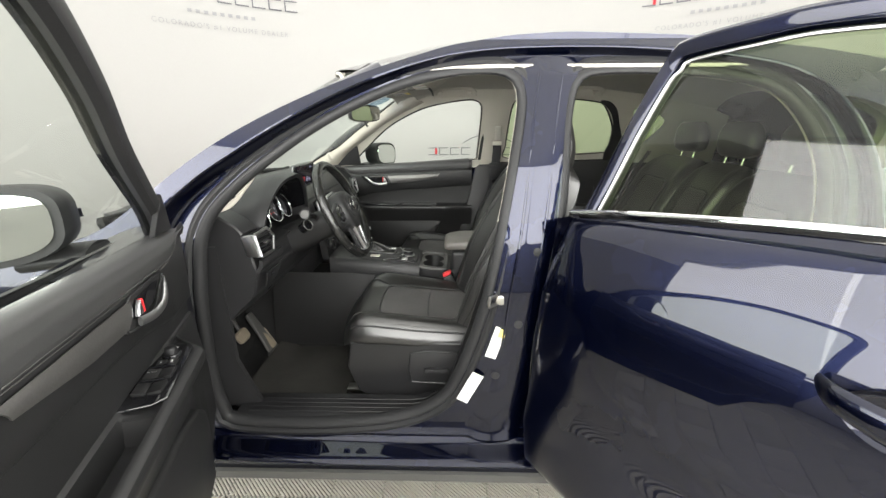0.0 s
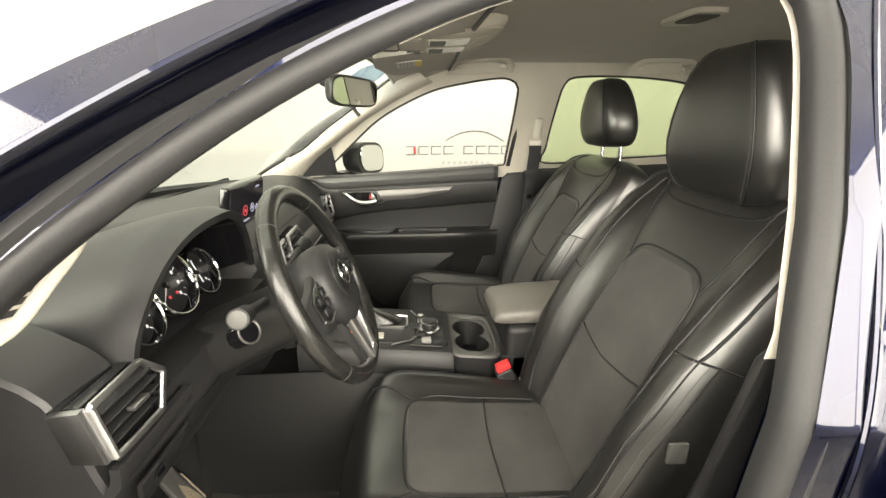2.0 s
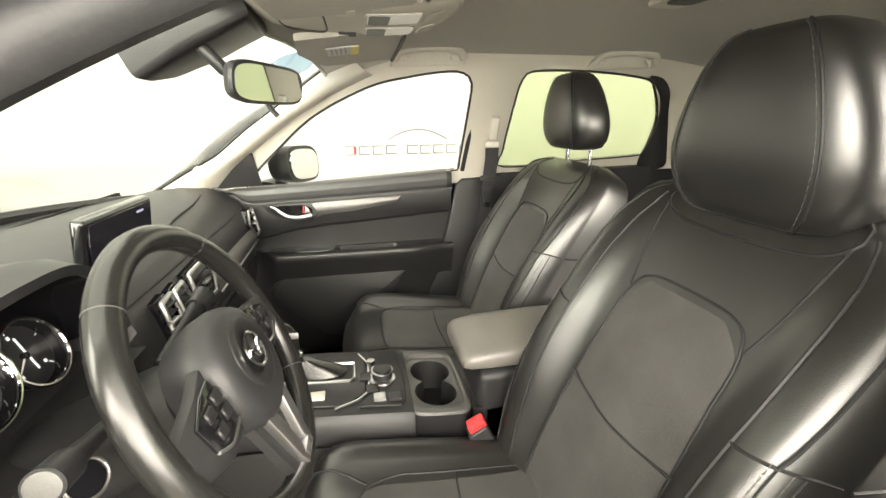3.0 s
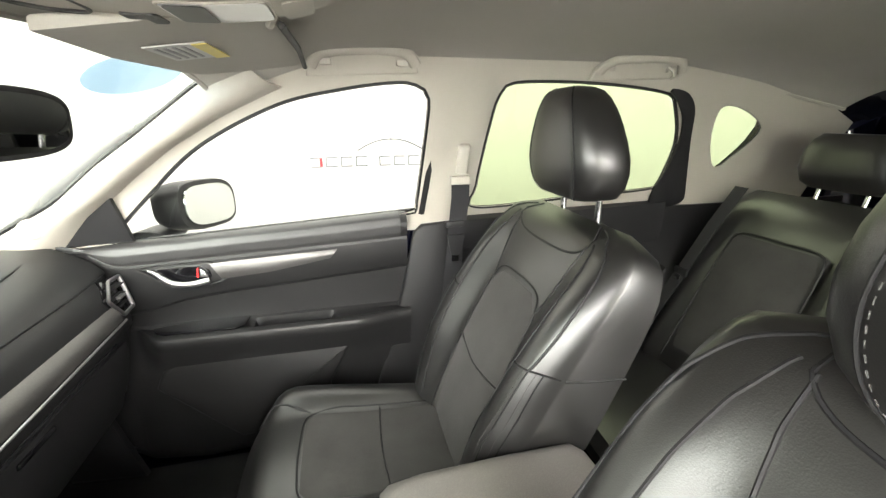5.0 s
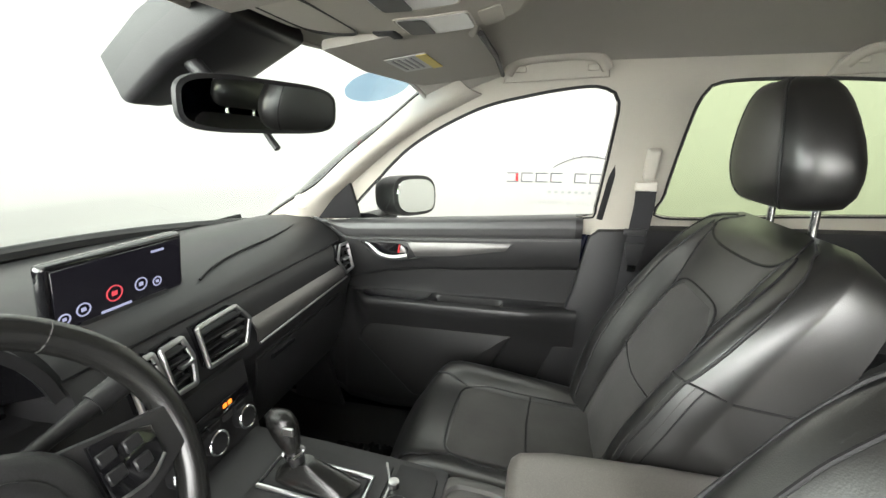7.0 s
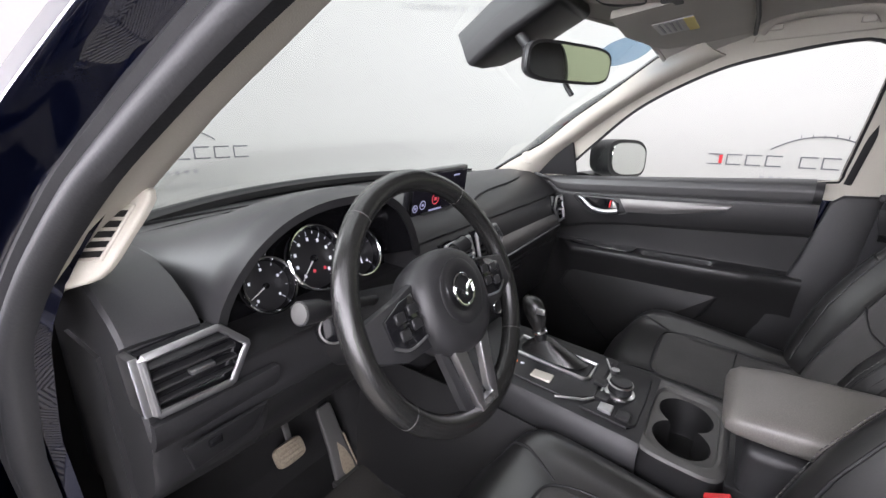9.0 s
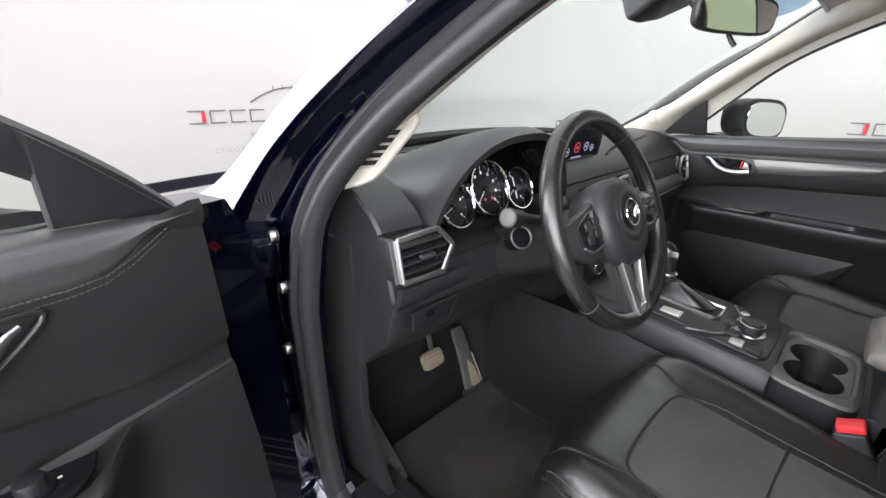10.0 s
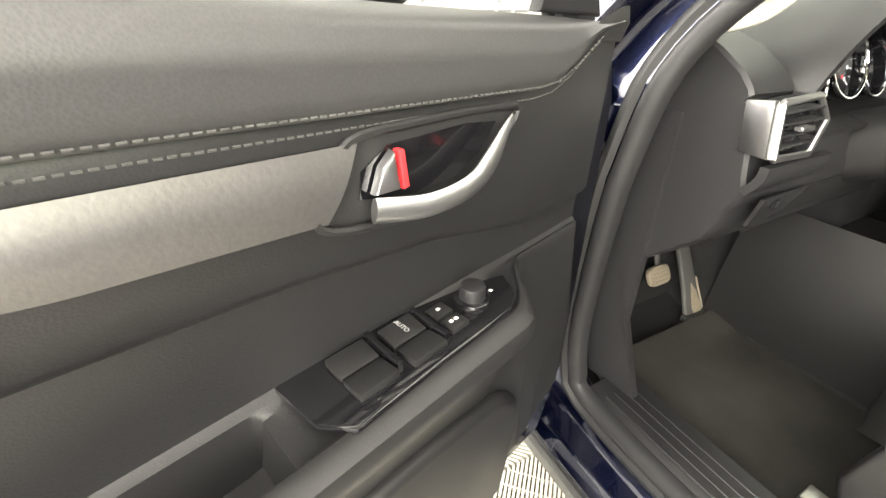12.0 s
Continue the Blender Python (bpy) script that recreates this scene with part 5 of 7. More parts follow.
for dz, r1, r2 in ((0, 0.014, 0.014), (0.012, 0.019, 0.017), (0.03, 0.025, 0.020), (0.05, 0.028, 0.022), (0.066, 0.025, 0.019), (0.074, 0.016, 0.011), (0.076, 0.004, 0.003)):
    kr.append([(1.252 - dz * 0.28 + r1 * math.cos(q), 0.014 + r2 * math.sin(q), 0.832 + dz) for q in [2 * math.pi * k / 24 for k in range(24)]])
part("gear_knob", loft(kr), RIMLEATHER, lever)
part("knob_button", box((1.262, -0.006, 0.885), (0.02, 0.006, 0.014), 0.002), SATIN, lever)
kd = part("dial", disc((1.45, -0.012, ctz(1.45) + 0.004), (0.05, 0, 1), 0.031, 0.006, 32, 0.002), GATE, con, "silver ringed control dial")
part("dial_top", disc((1.45, -0.012, ctz(1.45) + 0.012), (0.05, 0, 1), 0.0235, 0.020, 32, 0.002), PLASTIC, kd)
part("dial_grip", ring((1.45, -0.012, ctz(1.45) + 0.030), (0.05, 0, 1), 0.0235, 0.0022, 40, 8), GATE, kd)
part("dial_cap", disc((1.451, -0.012, ctz(1.45) + 0.034), (0.05, 0, 1), 0.021, 0.002, 32, 0.001), PLASTIC, kd)
part("small_knob", disc((1.425, 0.052, ctz(1.43) + 0.004), (0.05, 0, 1), 0.010, 0.014, 24, 0.002), GATE, con)
for x, y in ((1.440, -0.084), (1.474, -0.084), (1.41, -0.005), (1.425, -0.052)):
    part("button", box((x, y, ctz(x) + 0.008), (0.026, 0.026, 0.008), 0.002), SATIN if (x, y) == (1.440, -0.084) else PLASTIC, con)
part("button", box((1.30, -0.068, ctz(1.30) + 0.006), (0.045, 0.028, 0.006), 0.002), BEIGE_LIGHT, con, "silver grey sport switch")
for k in range(3):
    part("indicator", box((1.215 + 0.016 * k, -0.055, ctz(1.23) + 0.0065), (0.008, 0.006, 0.001), 0), ORANGE if k < 2 else DIALMARK, con)
# cup holders: a grey framed well with two joined round cups
CUPX, CUPZ = 1.573, 0.727


def cup_rect(hx, hy, z, n=64):
    out = []
    for k in range(n):
        q = 2 * math.pi * k / n
        c, t = math.cos(q) / hx, math.sin(q) / hy
        r = (abs(c) ** 5 + abs(t) ** 5) ** -0.2
        out.append((CUPX + r * math.cos(q), r * math.sin(q), z - 0.10 * r * math.cos(q)))
    return out


def cup_twin(rad, z, n=64):
    out = []
    for k in range(n):
        q = 2 * math.pi * k / n
        r = 0.043 * abs(math.sin(q)) + math.sqrt(max(0.0004, rad * rad - (0.043 * math.cos(q)) ** 2))
        out.append((CUPX + r * math.cos(q), r * math.sin(q), z - 0.10 * r * math.cos(q)))
    return out


part("well_side", loft([cup_rect(0.080, 0.128, 0.60), cup_rect(0.079, 0.130, CUPZ - 0.020), cup_rect(0.078, 0.129, CUPZ - 0.006)], True, False), PLASTIC_HARD, con)
part("cup_frame", loft([cup_rect(0.078, 0.129, CUPZ - 0.006), cup_rect(0.075, 0.126, CUPZ), cup_rect(0.066, 0.112, CUPZ + 0.004), cup_rect(0.061, 0.107, CUPZ + 0.002), cup_rect(0.059, 0.105, CUPZ - 0.007)], True, False), CUPGREY, con, "grey frame of the cup holders")
part("cup_deck", loft([cup_rect(0.0595, 0.1055, CUPZ - 0.007), cup_twin(0.050, CUPZ - 0.008)], True, False), CUPGREY, con, "grey plate round the cups")
part("cup_holder", loft([cup_twin(0.050, CUPZ - 0.0075), cup_twin(0.0485, CUPZ - 0.013), cup_twin(0.046, 0.640), cup_twin(0.044, 0.637), cup_twin(0.0432, 0.636)], True, False), LOWBLACK, con, "twin round black cup holder")
part("cup_floor", plate([(x, y, 0.6365) for x, y, z in cup_twin(0.0465, 0.636)], Vector((0, 0, -0.004)), 0), LOWBLACK, con)
part("well_end", box((1.690, 0, 0.65), (0.09, 0.225, 0.13), 0.008), PLASTIC_HARD, con)
# armrest box
part("console_box", box((1.83, 0, 0.60), (0.34, 0.225, 0.40), 0.02, 3), PLASTIC, con)
ar = []
for x, w, z0, z1 in ((1.625, 0.075, 0.808, 0.820), (1.630, 0.092, 0.800, 0.832), (1.645, 0.100, 0.796, 0.843), (1.70, 0.104, 0.794, 0.852), (1.85, 0.104, 0.796, 0.858), (1.97, 0.102, 0.800, 0.858), (1.99, 0.09, 0.81, 0.845)):
    zm, hh = (z0 + z1) / 2, (z1 - z0) / 2
    ar.append([(x, 0.0 + w * sgnpow(math.cos(q), 0.45), zm + hh * sgnpow(math.sin(q), 0.6)) for q in [2 * math.pi * k / 36 for k in range(36)]])
part("armrest", loft(ar), WORN, con, "worn greyish leather armrest lid")

def console_side(u, v, sg=-1):
    x = 0.84 + 0.74 * u
    z = 0.37 + (min(ctz(max(x, 1.10)) - 0.06, 0.71) - 0.37) * v
    return (x, sg * (0.205 - 0.055 * v + 0.012 * math.sin(math.pi * v)), z)


for sg in (-1, 1):
    part("side_panel", surf(lambda u, v, sg=sg: console_side(u, v, sg), 20, 12, 0.006), LOWBLACK, con, "smooth dark plastic console flank")

# belt buckles
for yc, dx, x in ((-0.160, 0, 1.648), (0.112, 0, 1.72)):
    bk = thing("belt_buckle", "black seat belt buckle with a red release button", "belt buckle", "front belt buckles")
    q = Matrix.Rotation(radians(-28), 3, "Y")
    part("housing", box((x + 0.010, yc, 0.670), (0.046, 0.036, 0.080), 0.006, 3, q), PLASTIC, bk)
    part("release_button", box((x - 0.008, yc, 0.714), (0.040, 0.030, 0.015), 0.004, 2, q), RED, bk, "red release button")
    part("stem", tube([(x + 0.02, yc, 0.62), (x + 0.06, yc, 0.52), (x + 0.08, yc, 0.44)], 0.009, 8), BELT, bk)

# pedals
br = thing("brake_pedal", "worn brown-grey brake pedal pad on a steel arm", "pedal", "pedals")
bq = Matrix.Rotation(radians(-30), 3, "Y")
bc = Vector((0.772, -0.362, 0.500))
part("pad", loft([[bc + bq @ Vector((d, 0.041 * s * sgnpow(math.cos(q), 0.5), 0.027 * s * sgnpow(math.sin(q), 0.5))) for q in [2 * math.pi * k / 28 for k in range(28)]] for d, s in ((-0.008, 0.92), (-0.004, 1.0), (0.003, 1.0), (0.007, 0.93), (0.008, 0.80))]), PEDALRUB, br)
for k in range(4):
    part("rib", box(bc + bq @ Vector((0.0085, 0, -0.0165 + 0.011 * k)), (0.003, 0.060, 0.004), 0.001, 1, bq), PEDALRUB, br)
part("arm", tube(spline([(0.762, -0.350, 0.500), (0.735, -0.345, 0.56), (0.715, -0.345, 0.66), (0.70, -0.345, 0.78)], 14), 0.010, 8, flat=0.6), CLAD, br)
ac = thing("accelerator_pedal", "worn floor-hinged accelerator pedal with scuffed edges", "pedal", "pedals")
at, ab = Vector((0.735, -0.225, 0.535)), Vector((0.842, -0.240, 0.352))
ad = (ab - at).normalized()
an = ad.cross(Vector((0, 1, 0))).normalized()
if an.x < 0:
    an = -an
rings = []
for f, w in ((0.0, 0.018), (0.03, 0.024), (0.25, 0.026), (0.55, 0.028), (0.75, 0.034), (0.95, 0.038), (1.0, 0.034)):
    c = at.lerp(ab, f)
    rings.append([c + Vector((0, 1, 0)) * (w * sgnpow(math.cos(q), 0.4)) + an * (0.008 * sgnpow(math.sin(q), 0.5)) for q in [2 * math.pi * k / 24 for k in range(24)]])
part("pad", loft(rings), CLAD, ac, "dark ribbed pedal plate")
part("worn_tread", plate([at.lerp(ab, f) + Vector((0, w, 0)) + an * 0.0082 for f, w in ((0.50, 0.0), (0.62, 0.016), (0.80, 0.026), (0.93, 0.026), (0.95, -0.004), (0.85, -0.012), (0.65, -0.006))], an * 0.0012, 0), PEDALRUB, ac, "brown worn tread patch")
part("base", box((0.850, -0.245, 0.362), (0.045, 0.082, 0.022), 0.006), CLAD, ac)
part("edge", tube([at.lerp(ab, 0.45) + Vector((0, 0.029, 0)) + an * 0.006, at.lerp(ab, 0.92) + Vector((0, 0.037, 0)) + an * 0.006], 0.0025, 6), PEDALRUB, ac)
fr = thing("foot_rest", "scuffed grey plastic foot rest on the footwell side", "foot rest")
part("pad", surf(lambda u, v: (0.80 + 0.16 * u, -0.70 + 0.085 * v, 0.50 - 0.115 * u), 8, 6, 0.012), CLAD, fr)
for k in range(5):
    part("rib", tube([(0.815 + 0.032 * k, -0.69, 0.4965 - 0.023 * k), (0.815 + 0.032 * k, -0.625, 0.4965 - 0.023 * k)], 0.004, 6), CLAD, fr)
mt = tagged(part("floor_mat", surf(lambda u, v: (0.86 + 0.49 * u, -0.60 + 0.40 * v, 0.366 + 0.02 * (1 - smooth(0, 0.22, u))), 16, 12, 0.008), MATTING), "black carpet floor mat in the driver footwell", "floor mat")

# ---- doors ----


def sill_z(x):
    return interp(x, [0.88, 1.04, 1.2, 1.5, 1.80], [1.092, 1.100, 1.108, 1.127, 1.147])


def crease_z(x):
    return interp(x, [0.90, 1.02, 1.10, 1.163, 1.29, 1.437, 1.76], [0.905, 0.905, 0.921, 0.936, 0.951, 0.960, 0.984])


def stitch_z(x):
    return interp(x, [0.90, 0.958, 1.002, 1.03, 1.06, 1.16, 1.26, 1.40, 1.78], [1.098, 1.085, 1.060, 1.049, 1.047, 1.051, 1.055, 1.061, 1.078])


def front_edge(x, z):
    """The panel's front edge leans back towards the sill."""
    return x + interp(z, [0.5, 0.8, 1.0, 1.1], [0, 0.018, 0.030, 0.036]) * (1 - smooth(0.885, 1.06, x))


def panel_profile(x):
    A = smooth(1.03, 1.12, x) * (1 - 0.35 * smooth(1.62, 1.76, x))
    zb = interp(x, [0.89, 1.0, 1.15, 1.5, 1.78], [0.50, 0.42, 0.40, 0.42, 0.60])
    s, c, st = sill_z(x), crease_z(x), stitch_z(x)
    well = 0.048 * smooth(1.338, 1.352, x) * (1 - smooth(1.53, 1.56, x))
    P = [(zb, 0.748, 0.748), (zb + 0.03, 0.735, 0.735), (zb + 0.05, 0.722, 0.722), (0.70, 0.720, 0.712), (0.775, 0.725, 0.690), (0.815, 0.728, 0.664), (0.835, 0.73, 0.654), (0.848, 0.73, 0.652), (0.856, 0.73, 0.655), (0.861, 0.732, 0.664),
         (0.861, 0.733, 0.674), (0.857 - well, 0.733, 0.679), (0.855 - well, 0.733, 0.70), (0.857 - well, 0.734, 0.728), (0.861, 0.734, 0.733), (0.862, 0.734, 0.735), (0.866, 0.738, 0.740), (0.885, 0.738, 0.741), (c - 0.006, 0.736, 0.737), (c, 0.730, 0.730), (c + 0.008, 0.725, 0.725), ((c + st) / 2, 0.722, 0.722), (st - 0.010, 0.719, 0.719), (st - 0.004, 0.720, 0.720),
         (st, 0.7212, 0.7212), (st + 0.004, 0.717, 0.717), (st + 0.012, 0.711, 0.711), (st * 0.5 + s * 0.5, 0.708, 0.708), (s - 0.014, 0.714, 0.714), (s - 0.004, 0.726, 0.726), (s, 0.742, 0.742), (s - 0.003, 0.765, 0.765)]
    return [(front_edge(x, z), b * (1 - A) + a * A, z) for z, b, a in P]


def solid_door(fin, name, door, xf, xr, zs, hinge_in, label):
    rings = []
    for z in zs:
        x0, x1 = xf(z), xr(z)
        out = [(x0 + (x1 - x0) * k / 16, float(half(x0 + (x1 - x0) * k / 16, z)) - 0.02 * (abs(k - 8) / 8) ** 10, z) for k in range(17)]
        inn = [(x1 + (x0 - x1) * k / 8, hinge_in, z) for k in range(9)]
        rings.append(out + inn)
    return part(name, fin(loft(rings)), PAINT, door, label)


def front_door(sg, m, label):
    """A front door built shut on the passenger side, then mirrored and swung open for the driver."""
    def fin(bm):
        if sg < 0:
            flip(bm)
            bmesh.ops.transform(bm, matrix=m, verts=bm.verts)
        return bm
    door = thing("front_door", label, "car door", "car doors")
    door.parent = car
    solid_door(fin, "outer_skin", door, lambda z: interp(z, [0.35, 0.5, 1.0, 1.09], [0.86, 0.81, 0.82, 0.86]), lambda z: interp(z, [0.35, 0.45, 0.6, 0.8, 1.1], [1.52, 1.66, 1.76, 1.81, 1.865]),
               [0.36, 0.40, 0.5, 0.6, 0.7, 0.8, 0.9, 1.0, 1.06, 1.09], 0.755, "navy painted door skin")
    xs = [0.885, 0.90] + [0.92 + 0.01 * k for k in range(87)]
    part("inner_panel", fin(loft([panel_profile(x) for x in xs], False, False)), DOORBLACK, door, "black padded door panel with armrest")
    # padded upper, laid over the panel above the stitch line
    up = part("upper_pad", fin(surf(lambda u, v: (front_edge(0.90 + 0.86 * u, 1.08), interp(v, [0, 0.15, 0.5, 0.8, 0.93, 1], [0.715, 0.7085, 0.7055, 0.712, 0.726, 0.748]), stitch_z(0.90 + 0.86 * u) + 0.0005 + (sill_z(0.90 + 0.86 * u) - stitch_z(0.90 + 0.86 * u) + 0.0025) * interp(v, [0, 0.93, 1], [0, 1, 1])), 44, 14)), PAD, door, "dark grey leather-look upper pad")
    for dz, dy in ((0.003, -0.0115), (-0.0075, -0.0045)):
        path = [Vector((0.925 + 0.83 * k / 1600, 0.7235 + dy, stitch_z(0.925 + 0.83 * k / 1600) + dz)) for k in range(1601)]
        bms, acc = [], 0.0
        for a, b in zip(path, path[1:]):
            acc += (b - a).length
            if acc > 0.0056:
                acc = 0
                t = (b - a).normalized()
                bms.append(tube([a, a + t * 0.0019, a + t * 0.0038], 0.0008, 5))
        ob = part("stitching", fin(join(*bms)), THREAD, door, "pale grey stitching")
        ob["kind"] = "stuff"
    # silver strip behind the handle

    def strip(u, v):
        x0, x1 = 1.275 - 0.026 * v, 1.56 + 0.02 * v
        x = x0 + (x1 - x0) * u
        zt = stitch_z(x) - 0.016
        zb = interp(x, [1.25, 1.40, 1.58], [0.993, 1.004, 1.034])
        return (x, 0.7165 - 0.004 * math.sin(math.pi * v), zb + (zt - zb) * v)
    part("trim_strip", fin(surf(strip, 24, 8, 0.003)), TRIM, door, "brushed dark silver trim strip")
    # handle pocket, lever and lock tab
    bez = [(1.085, 1.034), (1.12, 1.041), (1.20, 1.043), (1.252, 1.041), (1.268, 1.020), (1.282, 0.996), (1.262, 0.984), (1.20, 0.976), (1.155, 0.979), (1.125, 0.998)]
    hs = part("handle_bezel", fin(plate([(x, 0.724, z) for x, z in bez], Vector((0, -0.007, 0)), 0.004)), DOORBLACK, door)
    part("bezel_rim", fin(tube([(p.x, 0.716, p.y) for p in spline([(x, z, 0) for x, z in bez], 60, True)], 0.0032, 8, True)), DOORBLACK, door)
    # flat black sheet; the hollow's shade is only its colour
    cav = [(1.115, 1.030), (1.15, 1.034), (1.225, 1.033), (1.247, 1.020), (1.250, 1.002), (1.20, 0.992), (1.160, 0.995), (1.135, 1.008)]
    part("recess", fin(plate([(x, 0.7165, z) for x, z in cav], Vector((0, -0.001, 0)), 0)), GLOSS, door, "flat dark plate for the shade of the handle hollow")
    lev = [Vector((1.106, 0.706, 1.033)), Vector((1.122, 0.700, 1.027)), Vector((1.145, 0.695, 1.008)), Vector((1.168, 0.694, 0.995)), Vector((1.205, 0.698, 0.990)), Vector((1.246, 0.706, 0.996))]
    part("handle_lever", fin(tube(spline(lev, 40), [0.0035 + 0.0055 * smooth(0, 0.35, k / 39) for k in range(40)], 10, flat=0.55, up=(0, 1, 0))), SATIN, door, "satin silver door lever")
    part("lock_tab", fin(plate([(1.243, 0.7135, 1.005), (1.236, 0.7135, 1.022), (1.226, 0.7135, 1.031), (1.224, 0.7135, 1.016), (1.222, 0.7135, 1.004)], Vector((0, -0.008, 0)), 0.003)), SATIN, door, "satin silver lock tab")
    part("lock_mark", fin(plate([(1.2205, 0.7125, 1.004), (1.2235, 0.7125, 1.031), (1.219, 0.7125, 1.031), (1.2155, 0.7125, 1.005)], Vector((0, -0.007, 0)), 0.001)), RED, door, "red lock mark")
    # switch panel on the armrest
    sp = [(1.325, 0.745), (1.285, 0.748), (1.205, 0.742), (1.12, 0.728), (1.084, 0.716), (1.098, 0.690), (1.122, 0.674), (1.213, 0.672), (1.300, 0.668), (1.318, 0.690)]
    pl = part("switch_panel", fin(plate([(x, y, 0.8625) for x, y in sp], Vector((0, 0, 0.004)), 0.0025)), GLOSS, door, "gloss black switch panel")
    if sg < 0:
        kb = part("mirror_knob", fin(disc((1.140, 0.709, 0.8665), (0, 0, 1), 0.0125, 0.018, 24, 0.003)), PLASTIC_HARD, door)
        part("knob_skirt", fin(disc((1.140, 0.709, 0.8665), (0, 0, 1), 0.018, 0.004, 24, 0.002)), GLOSS, door)
        for cx, cy, w in ((1.268, 0.708, 0.036), (1.219, 0.706, 0.036)):
            for d, tlt in ((0.013, 8), (-0.013, -8)):
                part("window_switch", fin(box((cx, cy + d, 0.8685), (w, 0.024, 0.007), 0.002, 2, Matrix.Rotation(radians(tlt), 3, "X"))), LOWBLACK, door)
            part("switch_edge", fin(box((cx - 0.023, cy + 0.004, 0.870), (0.006, 0.046, 0.010), 0.002)), GLOSS, door)
        for cy in (0.716, 0.696):
            part("lock_switch", fin(box((1.178, cy, 0.868), (0.022, 0.017, 0.006), 0.002)), LOWBLACK, door)
        for x, y in ((1.178, 0.717), (1.181, 0.697), (1.175, 0.697), (1.121, 0.702)):
            part("symbol", fin(box((x, y, 0.8715), (0.0036, 0.0028, 0.0008), 0)), WHITE_LABEL, door, "white printed symbol")
        cu = bpy.data.curves.new("word", "FONT")
        cu.body, cu.align_x, cu.align_y, cu.size = "AUTO", "CENTER", "CENTER", 0.0062
        tmp = new("word", cu)
        me = bpy.data.meshes.new_from_object(tmp.evaluated_get(bpy.context.evaluated_depsgraph_get()))
        bpy.data.objects.remove(tmp)
        bm = bmesh.new()
        bm.from_mesh(me)
        bmesh.ops.transform(bm, matrix=m @ pose(1.2185, -0.7195, 0.8745, 0, 0, 90), verts=bm.verts)
        part("word_auto", bm, WHITE_LABEL, door, "white word AUTO")
    # grip cup behind the switches, map pocket, speaker
    part("grip_pad", fin(plate([(1.38, 0.684, 0.8105), (1.52, 0.684, 0.8105), (1.52, 0.722, 0.8105), (1.38, 0.722, 0.8105)], Vector((0, 0, 0.003)), 0.001)), RUBBER, door, "ribbed rubber pad in the grip recess")
    pk = [(1.06, 0.46), (1.035, 0.60), (1.045, 0.655), (1.09, 0.69), (1.20, 0.705), (1.60, 0.725), (1.70, 0.70), (1.66, 0.55), (1.55, 0.45), (1.25, 0.43)]
    if sg > 0:
        pk = [(1.064, 0.688), (1.13, 0.622), (1.20, 0.550), (1.26, 0.49), (1.50, 0.50), (1.535, 0.645), (1.585, 0.735), (1.624, 0.772), (1.60, 0.776), (1.12, 0.762), (1.085, 0.735)]
    part("map_pocket", fin(plate([(x, 0.718, z) for x, z in pk], Vector((0, -0.022, 0)), 0.012, 3)), LOWBLACK if sg > 0 else DOORBLACK, door)
    # window frame, corner piece, pane, belt mouldings
    fr = [(0.905, 1.095), (0.95, 1.14), (1.02, 1.205), (1.135, 1.293), (1.248, 1.370), (1.363, 1.433), (1.495, 1.488), (1.62, 1.520), (1.74, 1.532), (1.82, 1.522), (1.853, 1.485), (1.852, 1.40), (1.840, 1.27), (1.825, 1.14)]
    if sg < 0:
        fr = [(0.945, 1.085), (1.00, 1.135), (1.06, 1.180), (1.135, 1.228), (1.248, 1.302), (1.363, 1.390), (1.495, 1.468), (1.62, 1.512), (1.74, 1.530), (1.82, 1.522), (1.853, 1.485), (1.852, 1.40), (1.840, 1.27), (1.825, 1.14)]
    fp = [Vector((p.x, float(pane_y(p.y)) - 0.002, p.y)) for p in spline([(x, z, 0) for x, z in fr], 60)]
    part("window_frame", fin(tube(fp, 0.022 if sg < 0 else 0.011, 8, flat=0.8, up=(0, 1, 0))), PLASTIC, door, "black window frame")
    part("frame_face", fin(tube([p + Vector((0, 0.022, 0.004)) for p in fp], 0.016, 8, flat=0.9, up=(0, 1, 0))), GLOSS, door)
    tri = [(0.93, 1.102), (1.084, 1.109), (1.072, 1.238), (1.045, 1.222)]
    if sg < 0:
        tri = [(0.945, 1.100), (1.056, 1.106), (1.066, 1.200), (1.03, 1.172)]
    part("corner_cover", fin(plate([(x, float(pane_y(z)) - 0.010, z) for x, z in tri], Vector((0, -0.012, 0)), 0.004)), PLASTIC, door, "black corner cover")
    if sg < 0:
        g = pane([(p.x, p.z) for p in fp] + [(1.5, 1.125), (1.1, 1.095)], lambda z: pane_y(z) + 0.004, GLASS, "window_pane", door, 1)
        bm = bmesh.new()
        bm.from_mesh(g.data)
        fin(bm)
        bm.to_mesh(g.data)
        bm.free()
    part("belt_moulding", fin(tube([(1.0 + 0.83 * k / 12, 0.822 - 0.0 * k, sill_z(1.0 + 0.8 * k / 12) - 0.018) for k in range(13)], 0.010, 8, flat=0.5, up=(0, 1, 0))), GLOSS, door, "gloss black belt moulding")
    # mirror
    mr = part("mirror_foot", fin(loft([[(1.06 + 0.055 * math.cos(q) * s + dx, y, 1.085 + 0.022 * math.sin(q)) for q in [2 * math.pi * k / 20 for k in range(20)]] for y, s, dx in ((0.83, 1.0, 0), (0.87, 0.9, 0.01), (0.93, 0.95, 0.03))])), PLASTIC, door)
    MY, MW, MX = (0.985, 0.152, 1.157) if sg < 0 else (0.935, 0.108, 1.2145)
    rings = []
